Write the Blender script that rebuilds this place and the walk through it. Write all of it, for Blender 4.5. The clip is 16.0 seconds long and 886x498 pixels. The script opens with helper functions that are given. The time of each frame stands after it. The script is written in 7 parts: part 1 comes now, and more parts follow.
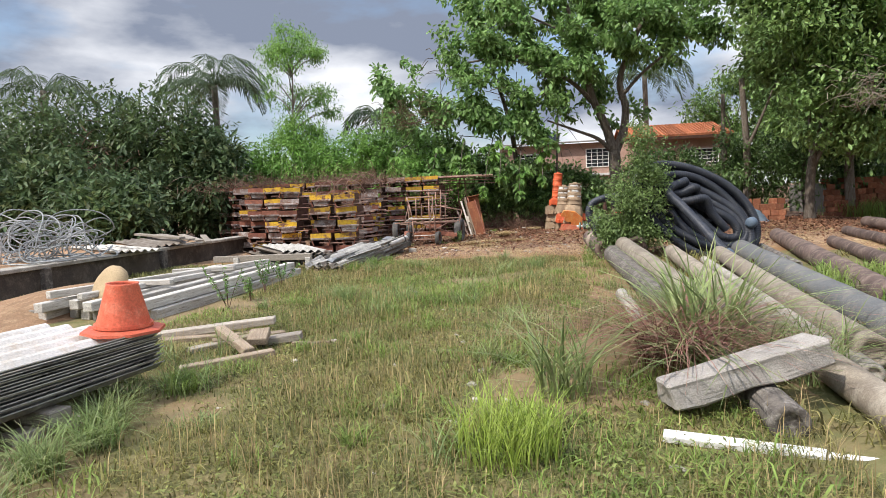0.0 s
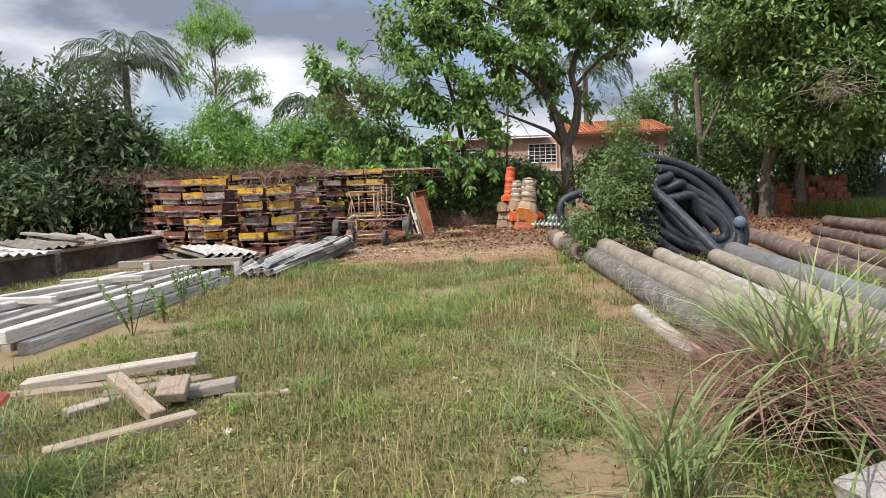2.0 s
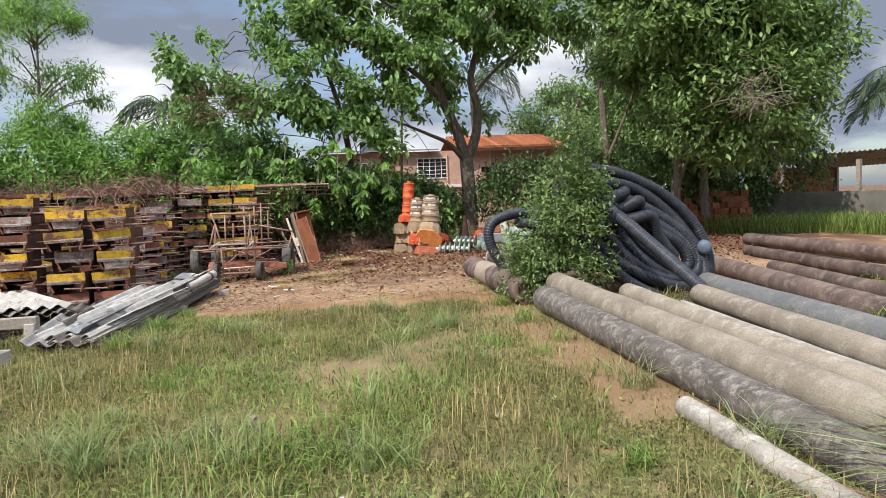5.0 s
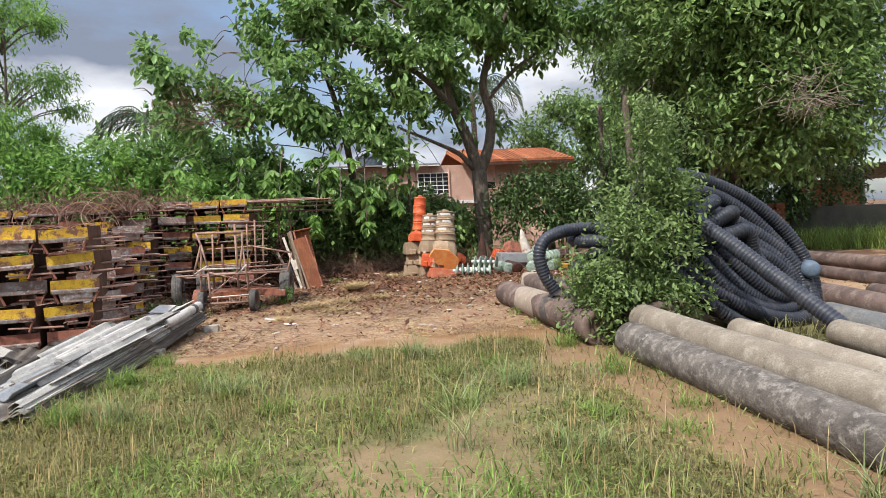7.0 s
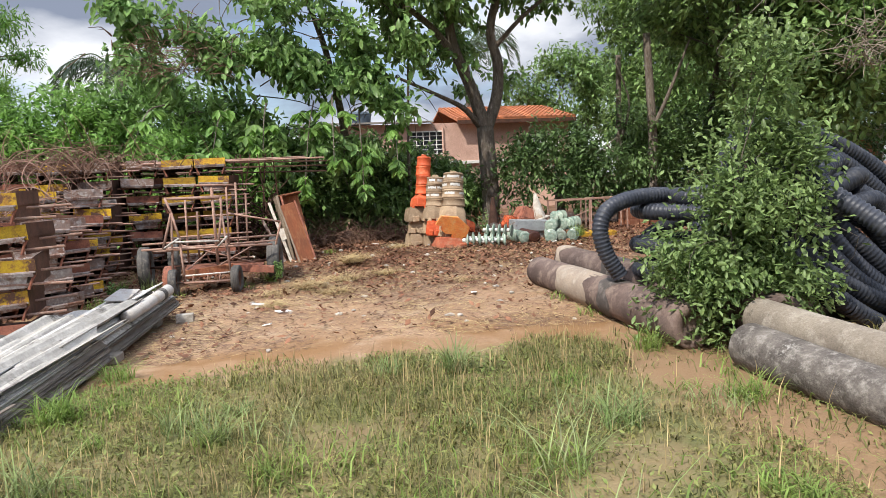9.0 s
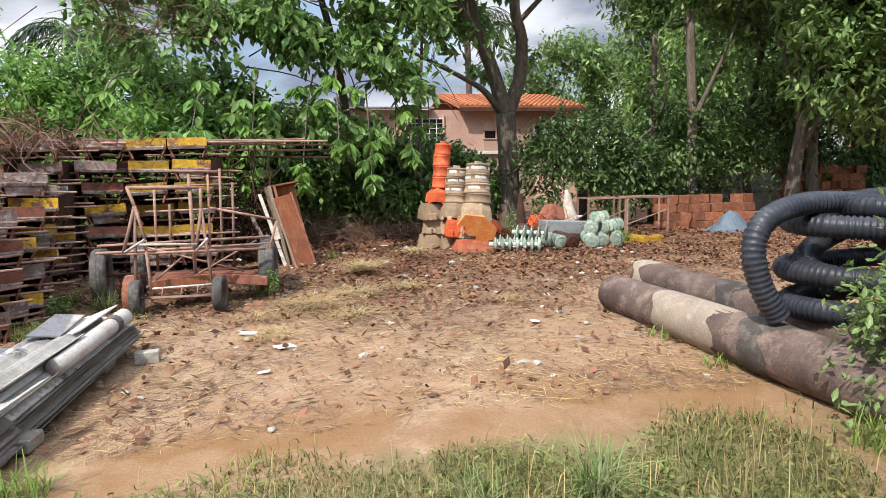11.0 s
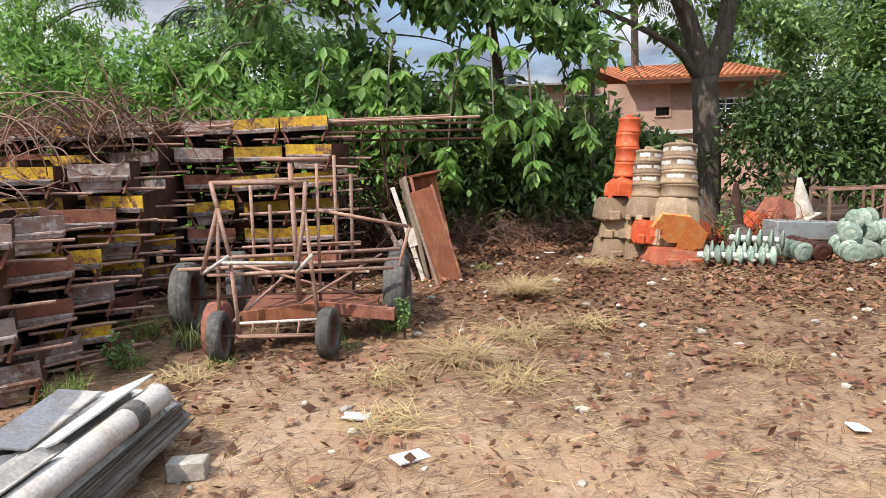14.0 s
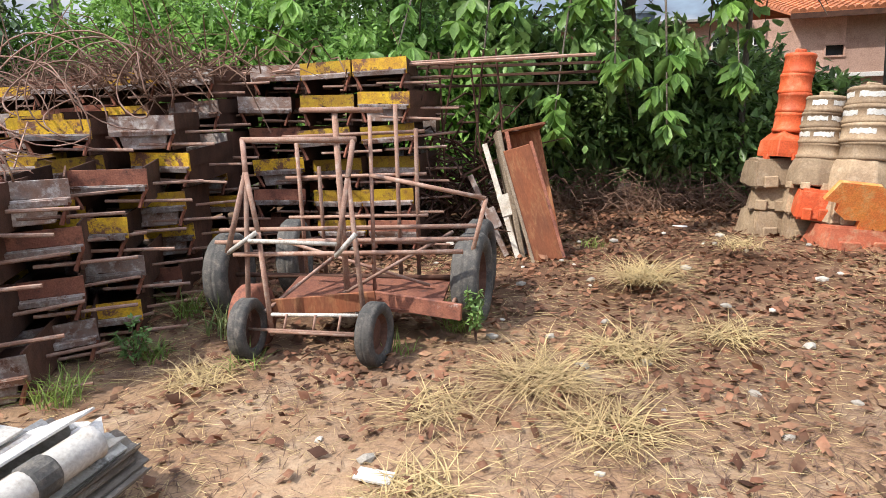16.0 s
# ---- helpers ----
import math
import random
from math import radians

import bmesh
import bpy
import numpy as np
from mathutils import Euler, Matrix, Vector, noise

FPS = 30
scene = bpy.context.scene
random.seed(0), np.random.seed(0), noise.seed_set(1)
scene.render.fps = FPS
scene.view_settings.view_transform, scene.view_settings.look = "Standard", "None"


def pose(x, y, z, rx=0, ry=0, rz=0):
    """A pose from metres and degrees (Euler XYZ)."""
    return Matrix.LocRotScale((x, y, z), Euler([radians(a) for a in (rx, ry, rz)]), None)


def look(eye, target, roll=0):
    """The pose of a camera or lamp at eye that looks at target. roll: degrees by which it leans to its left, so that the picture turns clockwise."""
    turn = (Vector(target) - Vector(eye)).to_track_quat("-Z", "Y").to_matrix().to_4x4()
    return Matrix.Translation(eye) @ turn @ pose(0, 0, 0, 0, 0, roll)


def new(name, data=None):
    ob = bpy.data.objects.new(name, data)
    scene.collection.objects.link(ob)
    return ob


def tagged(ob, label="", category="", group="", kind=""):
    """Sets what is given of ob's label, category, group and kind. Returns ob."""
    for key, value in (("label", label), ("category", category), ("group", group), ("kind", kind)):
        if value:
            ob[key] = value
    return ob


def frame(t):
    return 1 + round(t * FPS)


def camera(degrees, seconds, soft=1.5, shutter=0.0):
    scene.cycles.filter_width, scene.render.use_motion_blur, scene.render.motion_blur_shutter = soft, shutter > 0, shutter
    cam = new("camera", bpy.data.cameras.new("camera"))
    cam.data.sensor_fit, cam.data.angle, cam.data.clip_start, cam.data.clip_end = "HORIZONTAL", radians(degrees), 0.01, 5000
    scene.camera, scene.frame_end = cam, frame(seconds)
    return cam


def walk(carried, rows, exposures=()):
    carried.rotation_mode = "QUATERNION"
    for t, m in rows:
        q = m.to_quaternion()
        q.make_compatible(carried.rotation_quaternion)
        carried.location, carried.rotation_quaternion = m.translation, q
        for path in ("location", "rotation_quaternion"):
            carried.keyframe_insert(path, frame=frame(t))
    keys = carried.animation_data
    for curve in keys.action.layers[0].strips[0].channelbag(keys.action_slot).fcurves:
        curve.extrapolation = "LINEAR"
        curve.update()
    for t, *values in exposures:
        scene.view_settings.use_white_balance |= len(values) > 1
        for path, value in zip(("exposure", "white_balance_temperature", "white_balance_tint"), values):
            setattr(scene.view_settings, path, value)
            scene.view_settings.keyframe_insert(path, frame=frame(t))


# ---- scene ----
cam = camera(70.8, 16.0, soft=0.8)
METRES, EYE, TILT, LEAN, TURN = 14.6, 1.5, 0.0, 0.0, 9.0
PATH = [
    (0, (0.017, -0.066, 1.485), (-0.297, 1.903, 1.322), -2.5),
    (0.5, (-0.263, 0.313, 1.492), (-0.528, 2.288, 1.326), -2.4),
    (1, (-0.554, 0.679, 1.52), (-0.723, 2.664, 1.349), -2.2),
    (1.5, (-0.633, 1.168, 1.465), (-0.755, 3.157, 1.296), -2.2),
    (2, (-0.745, 1.624, 1.477), (-0.831, 3.614, 1.293), -2.0),
    (2.5, (-0.882, 2.115, 1.533), (-0.873, 4.106, 1.342), -1.8),
    (3, (-0.892, 2.63, 1.518), (-0.834, 4.619, 1.324), -1.9),
    (3.5, (-0.932, 3.109, 1.532), (-0.783, 5.095, 1.347), -1.7),
    (4, (-1.042, 3.594, 1.619), (-0.789, 5.572, 1.462), -1.8),
    (4.2, (-1.051, 3.76, 1.609), (-0.781, 5.735, 1.452), -2.0),
    (6.3, (-1.38, 5.754, 1.524), (-1.045, 7.724, 1.426), -3.0),
    (6.5, (-1.399, 5.952, 1.524), (-1.063, 7.921, 1.432), -3.2),
    (7, (-1.51, 6.412, 1.539), (-1.166, 8.38, 1.45), -2.9),
    (7.5, (-1.567, 6.855, 1.584), (-1.211, 8.82, 1.487), -2.5),
    (8, (-1.598, 7.396, 1.606), (-1.247, 9.363, 1.518), -2.4),
    (8.5, (-1.657, 7.774, 1.59), (-1.288, 9.734, 1.441), -2.4),
    (8.7, (-1.69, 7.919, 1.592), (-1.307, 9.872, 1.402), -2.7),
    (10.8, (-2.09, 10.123, 1.635), (-1.629, 12.053, 1.383), -1.5),
    (11, (-2.051, 10.299, 1.633), (-1.597, 12.231, 1.389), -1.3),
    (11.5, (-2.009, 10.752, 1.609), (-1.549, 12.684, 1.374), -0.8),
    (12, (-1.927, 11.198, 1.627), (-1.441, 13.124, 1.402), -1.3),
    (12.5, (-1.869, 11.736, 1.654), (-1.408, 13.67, 1.433), -1.6),
    (13, (-1.952, 12.133, 1.621), (-1.554, 14.081, 1.396), -1.2),
    (13.5, (-2.025, 12.445, 1.641), (-1.767, 14.411, 1.378), -0.9),
    (14, (-1.985, 12.821, 1.643), (-1.988, 14.802, 1.367), -2.1),
    (14.5, (-1.926, 13.13, 1.626), (-2.012, 15.107, 1.339), -1.7),
    (15, (-1.93, 13.506, 1.645), (-2.062, 15.474, 1.315), -0.4),
    (15.5, (-1.911, 13.823, 1.636), (-2.113, 15.78, 1.273), -0.4),
    (16, (-1.729, 14.104, 1.644), (-2.129, 16.019, 1.229), -2.2),
]
walk(cam, [(t, look(eye, target, roll)) for t, eye, target, roll in PATH], exposures=((0.0, 0.18), (4.0, 0.18), (8.0, 0.26), (11.0, 0.36), (12.0, 0.33), (14.5, 0.34), (16.0, 0.46)))


# ---- light ----
SUN_TO = Vector((-0.46, -0.42, 0.78)).normalized()
world = bpy.data.worlds.new("sky")
scene.world = world
world.use_nodes = True
wt = world.node_tree
wt.nodes.clear()
w_out = wt.nodes.new("ShaderNodeOutputWorld")
w_bg = wt.nodes.new("ShaderNodeBackground")
w_sky = wt.nodes.new("ShaderNodeTexSky")
w_sky.sky_type = "NISHITA"
w_sky.sun_disc = False
w_sky.sun_elevation = math.asin(SUN_TO.z)
w_sky.sun_rotation = math.atan2(SUN_TO.x, SUN_TO.y)
w_sky.air_density, w_sky.dust_density = 1.0, 1.5
w_bg.inputs["Strength"].default_value = 0.155
w_co = wt.nodes.new("ShaderNodeTexCoord")
w_map = wt.nodes.new("ShaderNodeMapping")
w_map.inputs["Scale"].default_value = (1.0, 1.0, 2.6)
w_map.inputs["Location"].default_value = (0.35, 0.2, 0.1)
w_n1 = wt.nodes.new("ShaderNodeTexNoise")
w_n1.inputs["Scale"].default_value = 2.3
w_n1.inputs["Detail"].default_value = 9
w_n1.inputs["Roughness"].default_value = 0.55
w_cov = wt.nodes.new("ShaderNodeValToRGB")
w_cov.color_ramp.elements[0].position, w_cov.color_ramp.elements[1].position = 0.36, 0.50
w_n2 = wt.nodes.new("ShaderNodeTexNoise")
w_n2.inputs["Scale"].default_value = 2.6
w_n2.inputs["Detail"].default_value = 8
w_shade = wt.nodes.new("ShaderNodeValToRGB")
w_shade.color_ramp.elements[0].position, w_shade.color_ramp.elements[1].position = 0.46, 0.64
w_shade.color_ramp.elements[0].color = (1.6, 1.85, 2.45, 1)
w_shade.color_ramp.elements[1].color = (6.0, 6.1, 6.4, 1)
# Cloud cover is brighter overhead than at the horizon.
w_sep = wt.nodes.new("ShaderNodeSeparateXYZ")
w_zen = wt.nodes.new("ShaderNodeMapRange")
w_zen.inputs["From Min"].default_value, w_zen.inputs["From Max"].default_value = 0.3, 1.0
w_zen.inputs["To Min"].default_value, w_zen.inputs["To Max"].default_value = 1.0, 3.6
w_lit = wt.nodes.new("ShaderNodeVectorMath")
w_lit.operation = "SCALE"
w_mix = wt.nodes.new("ShaderNodeMix")
w_mix.data_type = "RGBA"
for a, b in ((w_co.outputs["Generated"], w_map.inputs["Vector"]), (w_map.outputs[0], w_n1.inputs["Vector"]),
             (w_map.outputs[0], w_n2.inputs["Vector"]), (w_n1.outputs["Fac"], w_cov.inputs[0]),
             (w_n2.outputs["Fac"], w_shade.inputs[0]), (w_cov.outputs[0], w_mix.inputs[0]),
             (w_sky.outputs[0], w_mix.inputs[6]), (w_shade.outputs[0], w_mix.inputs[7]),
             (w_co.outputs["Generated"], w_sep.inputs[0]), (w_sep.outputs["Z"], w_zen.inputs[0]), (w_mix.outputs[2], w_lit.inputs[0]), (w_zen.outputs[0], w_lit.inputs["Scale"]), (w_lit.outputs[0], w_bg.inputs["Color"]), (w_bg.outputs[0], w_out.inputs[0])):
    wt.links.new(a, b)
sun_data = bpy.data.lights.new("sun", "SUN")
sun_data.energy, sun_data.angle, sun_data.color = 4.3, radians(0.6), (1.0, 0.95, 0.87)
sun = new("sun", sun_data)
sun.matrix_world = look(SUN_TO * 60, (0, 0, 0))


# ---- materials ----
def rgba(c):
    return (c[0], c[1], c[2], 1.0)


def surface(name, a, b, scale=6.0, c=None, fine=60.0, rough=0.8, bump=0.3, metallic=0.0, vary=0.25, through_light=0.0,
            spots=None, spot_at=0.62, stretch=(1, 1, 1), world_space=False, dist=0.01):
    """Two colours in large patches, a third in stains, fine grain in tone and relief, each object a little different."""
    m = bpy.data.materials.new(name)
    m.use_nodes = True
    nt = m.node_tree
    bsdf = nt.nodes["Principled BSDF"]
    co = nt.nodes.new("ShaderNodeTexCoord")
    geo = nt.nodes.new("ShaderNodeNewGeometry")
    mp = nt.nodes.new("ShaderNodeMapping")
    mp.inputs["Scale"].default_value = stretch
    info = nt.nodes.new("ShaderNodeObjectInfo")
    nt.links.new(geo.outputs["Position"] if world_space else co.outputs["Object"], mp.inputs["Vector"])
    off = nt.nodes.new("ShaderNodeVectorMath")
    off.operation = "MULTIPLY_ADD"
    nt.links.new(info.outputs["Random"], off.inputs[0])
    off.inputs[1].default_value = (0, 0, 0) if world_space else (17, 31, 23)
    nt.links.new(mp.outputs[0], off.inputs[2])

    def noise_at(s, detail=6, roughness=0.6):
        n = nt.nodes.new("ShaderNodeTexNoise")
        n.inputs["Scale"].default_value, n.inputs["Detail"].default_value, n.inputs["Roughness"].default_value = s, detail, roughness
        nt.links.new(off.outputs[0], n.inputs["Vector"])
        return n

    def ramp(src, lo, hi):
        r = nt.nodes.new("ShaderNodeMapRange")
        r.inputs["From Min"].default_value, r.inputs["From Max"].default_value = lo, hi
        nt.links.new(src, r.inputs["Value"])
        return r.outputs[0]

    def mix(f, x, y, kind="MIX"):
        n = nt.nodes.new("ShaderNodeMix")
        n.data_type, n.blend_type = "RGBA", kind
        for k, v in ((0, f), (6, x), (7, y)):
            if isinstance(v, (tuple, float, int)):
                n.inputs[k].default_value = v
            else:
                nt.links.new(v, n.inputs[k])
        return n.outputs[2]

    big, small = noise_at(scale), noise_at(fine, 4)
    col = mix(ramp(big.outputs["Fac"], 0.38, 0.62), rgba(a), rgba(b))
    if c is not None:
        col = mix(ramp(noise_at(scale * 2.7, 8, 0.7).outputs["Fac"], 0.5, 0.68), col, rgba(c))
    if spots is not None:
        col = mix(ramp(noise_at(scale * 0.6, 10, 0.75).outputs["Fac"], spot_at, spot_at + 0.05), col, rgba(spots))
    tone = nt.nodes.new("ShaderNodeMapRange")
    tone.inputs["To Min"].default_value, tone.inputs["To Max"].default_value = 1 - vary, 1 + vary
    nt.links.new(info.outputs["Random"], tone.inputs["Value"])
    if through_light > 0:
        nt.links.new(geo.outputs["Random Per Island"], tone.inputs["Value"])
    grain = nt.nodes.new("ShaderNodeMapRange")
    grain.inputs["From Min"].default_value, grain.inputs["From Max"].default_value = 0.3, 0.7
    grain.inputs["To Min"].default_value, grain.inputs["To Max"].default_value = 0.78, 1.18
    nt.links.new(small.outputs["Fac"], grain.inputs["Value"])
    mul = nt.nodes.new("ShaderNodeMath")
    mul.operation = "MULTIPLY"
    nt.links.new(tone.outputs[0], mul.inputs[0])
    nt.links.new(grain.outputs[0], mul.inputs[1])
    vec = nt.nodes.new("ShaderNodeVectorMath")
    vec.operation = "SCALE"
    nt.links.new(col, vec.inputs[0])
    nt.links.new(mul.outputs[0], vec.inputs["Scale"])
    nt.links.new(vec.outputs[0], bsdf.inputs["Base Color"])
    bsdf.inputs["Roughness"].default_value, bsdf.inputs["Metallic"].default_value = rough, metallic
    bsdf.inputs["Specular IOR Level"].default_value = 0.3
    if bump > 0:
        bp = nt.nodes.new("ShaderNodeBump")
        bp.inputs["Strength"].default_value, bp.inputs["Distance"].default_value = bump, dist
        add = nt.nodes.new("ShaderNodeMath")
        add.operation = "ADD"
        nt.links.new(small.outputs["Fac"], add.inputs[0])
        nt.links.new(big.outputs["Fac"], add.inputs[1])
        nt.links.new(add.outputs[0], bp.inputs["Height"])
        nt.links.new(bp.outputs[0], bsdf.inputs["Normal"])
    if through_light > 0:
        tr = nt.nodes.new("ShaderNodeBsdfTranslucent")
        nt.links.new(vec.outputs[0], tr.inputs["Color"])
        mx = nt.nodes.new("ShaderNodeMixShader")
        mx.inputs[0].default_value = through_light
        nt.links.new(bsdf.outputs[0], mx.inputs[1])
        nt.links.new(tr.outputs[0], mx.inputs[2])
        nt.links.new(mx.outputs[0], nt.nodes["Material Output"].inputs["Surface"])
    return m


def ground_material():
    m = surface("earth_and_turf", (0.35, 0.225, 0.135), (0.27, 0.165, 0.095), 0.9, c=(0.39, 0.285, 0.19), fine=45, rough=0.95,
                bump=0.6, vary=0.0, world_space=True, dist=0.02)
    nt = m.node_tree
    bsdf = nt.nodes["Principled BSDF"]
    old = bsdf.inputs["Base Color"].links[0].from_socket
    geo = nt.nodes.new("ShaderNodeNewGeometry")
    sep = nt.nodes.new("ShaderNodeSeparateXYZ")
    nt.links.new(geo.outputs["Position"], sep.inputs[0])

    def noise_at(s, d=6):
        n = nt.nodes.new("ShaderNodeTexNoise")
        n.inputs["Scale"].default_value, n.inputs["Detail"].default_value = s, d
        nt.links.new(geo.outputs["Position"], n.inputs["Vector"])
        return n.outputs["Fac"]

    def rng(src, lo, hi):
        r = nt.nodes.new("ShaderNodeMapRange")
        r.inputs["From Min"].default_value, r.inputs["From Max"].default_value = lo, hi
        nt.links.new(src, r.inputs["Value"])
        return r.outputs[0]

    def op(kind, x, y):
        n = nt.nodes.new("ShaderNodeMath")
        n.operation = kind
        n.use_clamp = True
        for k, v in enumerate((x, y)):
            if isinstance(v, float):
                n.inputs[k].default_value = v
            else:
                nt.links.new(v, n.inputs[k])
        return n.outputs[0]

    def mix(f, x, y):
        n = nt.nodes.new("ShaderNodeMix")
        n.data_type = "RGBA"
        for k, v in ((0, f), (6, x), (7, y)):
            if isinstance(v, tuple):
                n.inputs[k].default_value = v
            else:
                nt.links.new(v, n.inputs[k])
        return n.outputs[2]

    edge = nt.nodes.new("ShaderNodeMath")
    edge.operation = "MULTIPLY_ADD"
    nt.links.new(noise_at(2.5), edge.inputs[0])
    edge.inputs[1].default_value = 0.9
    nt.links.new(sep.outputs["Y"], edge.inputs[2])
    turf = rng(edge.outputs[0], 13.95, 13.65)
    turf_edge_band = op("MULTIPLY", rng(edge.outputs[0], 13.6, 13.9), rng(edge.outputs[0], 15.3, 14.3))
    def wave(kx, ky, ph, amp):
        d = nt.nodes.new("ShaderNodeVectorMath")
        d.operation = "DOT_PRODUCT"
        nt.links.new(geo.outputs["Position"], d.inputs[0])
        d.inputs[1].default_value = (kx, ky, 0)
        a = nt.nodes.new("ShaderNodeMath")
        a.inputs[1].default_value = ph
        nt.links.new(d.outputs["Value"], a.inputs[0])
        s = nt.nodes.new("ShaderNodeMath")
        s.operation = "SINE"
        nt.links.new(a.outputs[0], s.inputs[0])
        m2 = nt.nodes.new("ShaderNodeMath")
        m2.operation = "MULTIPLY"
        m2.inputs[1].default_value = amp / 3.2
        nt.links.new(s.outputs[0], m2.inputs[0])
        return m2.outputs[0]

    def plus(p, q):
        n = nt.nodes.new("ShaderNodeMath")
        nt.links.new(p, n.inputs[0])
        nt.links.new(q, n.inputs[1])
        return n.outputs[0]
    # Bare soil where the blades are thin, and worn soil beside the long pole.
    swell = plus(plus(wave(1.53, 0.54, 1.2, 1), wave(-0.81, 0.99, 0, 1)), plus(wave(2.61, -1.89, 0.5, 0.7), wave(1.98, 3.87, 0, 0.5)))
    jig = nt.nodes.new("ShaderNodeMath")
    jig.operation = "MULTIPLY_ADD"
    nt.links.new(noise_at(3.0, 8), jig.inputs[0])
    jig.inputs[1].default_value = 0.8
    nt.links.new(swell, jig.inputs[2])
    bare = rng(jig.outputs[0], 0.06, -0.12)
    worn = op("MULTIPLY", op("MULTIPLY", rng(sep.outputs["X"], 0.35, 0.7), rng(sep.outputs["Y"], 7.8, 8.8)), rng(sep.outputs["X"], 3.2, 2.6))
    bare = op("ADD", op("MULTIPLY", bare, 0.55), worn)
    trodden = worn
    turf_c = mix(rng(noise_at(4.0, 8), 0.4, 0.6), (0.20, 0.16, 0.075, 1), (0.13, 0.13, 0.05, 1))
    soil = mix(op("MULTIPLY", turf, 0.55), old, (0.19, 0.12, 0.065, 1))
    col = mix(op("SUBTRACT", turf, bare), soil, turf_c)
    col = mix(op("MULTIPLY", trodden, op("MULTIPLY", turf, 0.75)), col, (0.22, 0.135, 0.07, 1))
    wet = op("MULTIPLY", turf_edge_band, rng(noise_at(1.1, 6), 0.40, 0.55))
    col = mix(wet, col, (0.23, 0.125, 0.055, 1))
    litter = op("MULTIPLY", rng(sep.outputs["Y"], 15.5, 19.5), rng(noise_at(1.6, 9), 0.30, 0.50))
    col = mix(litter, col, (0.115, 0.058, 0.032, 1))
    nt.links.new(col, bsdf.inputs["Base Color"])
    return m


M = {}
M["ground"] = ground_material()
M["concrete"] = surface("weathered_concrete", (0.30, 0.27, 0.23), (0.22, 0.20, 0.17), 3.0, c=(0.42, 0.39, 0.34), fine=70, rough=0.9, spots=(0.12, 0.105, 0.09), spot_at=0.66)
M["concrete_light"] = surface("broken_light_concrete", (0.44, 0.40, 0.36), (0.34, 0.31, 0.275), 4.0, c=(0.50, 0.46, 0.42), fine=90, rough=0.95, bump=0.6, spots=(0.2, 0.175, 0.15), spot_at=0.66)
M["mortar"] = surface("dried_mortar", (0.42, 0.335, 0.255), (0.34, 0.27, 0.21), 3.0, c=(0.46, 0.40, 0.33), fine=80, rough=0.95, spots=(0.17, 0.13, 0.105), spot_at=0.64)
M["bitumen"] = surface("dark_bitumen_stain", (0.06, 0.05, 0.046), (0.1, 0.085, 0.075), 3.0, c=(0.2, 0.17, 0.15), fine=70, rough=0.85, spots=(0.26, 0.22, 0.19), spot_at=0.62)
M["concrete_pale"] = surface("pale_concrete", (0.255, 0.215, 0.165), (0.18, 0.148, 0.115), 2.6, c=(0.32, 0.28, 0.225), fine=80, rough=0.9, bump=0.5, spots=(0.11, 0.09, 0.072), spot_at=0.62)
M["concrete_dark"] = surface("dark_stained_concrete", (0.075, 0.064, 0.056), (0.15, 0.13, 0.112), 5.0, c=(0.27, 0.245, 0.215), fine=60, rough=0.95, bump=0.7, spots=(0.33, 0.31, 0.28), spot_at=0.62)
M["concrete_brown"] = surface("brown_stained_concrete", (0.068, 0.047, 0.041), (0.135, 0.094, 0.078), 2.2, c=(0.2, 0.15, 0.122), fine=60, rough=0.9, bump=0.5, spots=(0.34, 0.29, 0.245), spot_at=0.66)
M["grey_pipe"] = surface("blue_grey_pipe", (0.105, 0.106, 0.106), (0.14, 0.138, 0.132), 2.0, c=(0.20, 0.18, 0.155), fine=50, rough=0.75)
M["fibre"] = surface("fibre_cement", (0.42, 0.395, 0.355), (0.29, 0.27, 0.24), 2.2, c=(0.52, 0.49, 0.45), fine=60, rough=0.9, spots=(0.11, 0.098, 0.086), spot_at=0.56)
M["fibre_white"] = surface("white_fibre_cement", (0.60, 0.57, 0.54), (0.50, 0.47, 0.43), 2.0, c=(0.44, 0.36, 0.28), fine=60, rough=0.85)
# Dark sheet colour, with the shade of the stacks' sides put into it.
M["fibre_dark_shade"] = surface("fibre_cement_dark_shade", (0.13, 0.105, 0.085), (0.22, 0.19, 0.16), 3.0, fine=70, rough=0.95, bump=0.5, stretch=(1, 1, 4))
M["white_wood"] = surface("whitewashed_timber", (0.58, 0.55, 0.50), (0.42, 0.385, 0.34), 3.0, c=(0.24, 0.20, 0.165), fine=50, rough=0.85, stretch=(6, 0.5, 6))
M["wood"] = surface("weathered_wood", (0.29, 0.22, 0.155), (0.21, 0.155, 0.11), 4.0, c=(0.38, 0.32, 0.25), fine=40, rough=0.85, stretch=(8, 0.6, 8))
M["wood_grey"] = surface("grey_wood", (0.30, 0.255, 0.21), (0.40, 0.35, 0.29), 4.0, c=(0.2, 0.165, 0.13), fine=40, rough=0.9, stretch=(8, 0.6, 8))
M["rust"] = surface("rusted_steel", (0.20, 0.075, 0.05), (0.30, 0.12, 0.075), 5.0, c=(0.105, 0.048, 0.038), fine=90, rough=0.85, bump=0.5, vary=0.4, spots=(0.36, 0.27, 0.23), spot_at=0.64)
M["rust_tube"] = surface("rusty_tube", (0.25, 0.135, 0.095), (0.33, 0.20, 0.15), 7.0, c=(0.36, 0.27, 0.22), fine=90, rough=0.7, vary=0.25)
# Dark rust, which also stands for shade inside the mould trays.
M["rust_dark_shade"] = surface("dark_rust_shade", (0.055, 0.027, 0.018), (0.095, 0.045, 0.03), 6.0, fine=90, rough=0.9, vary=0.4)
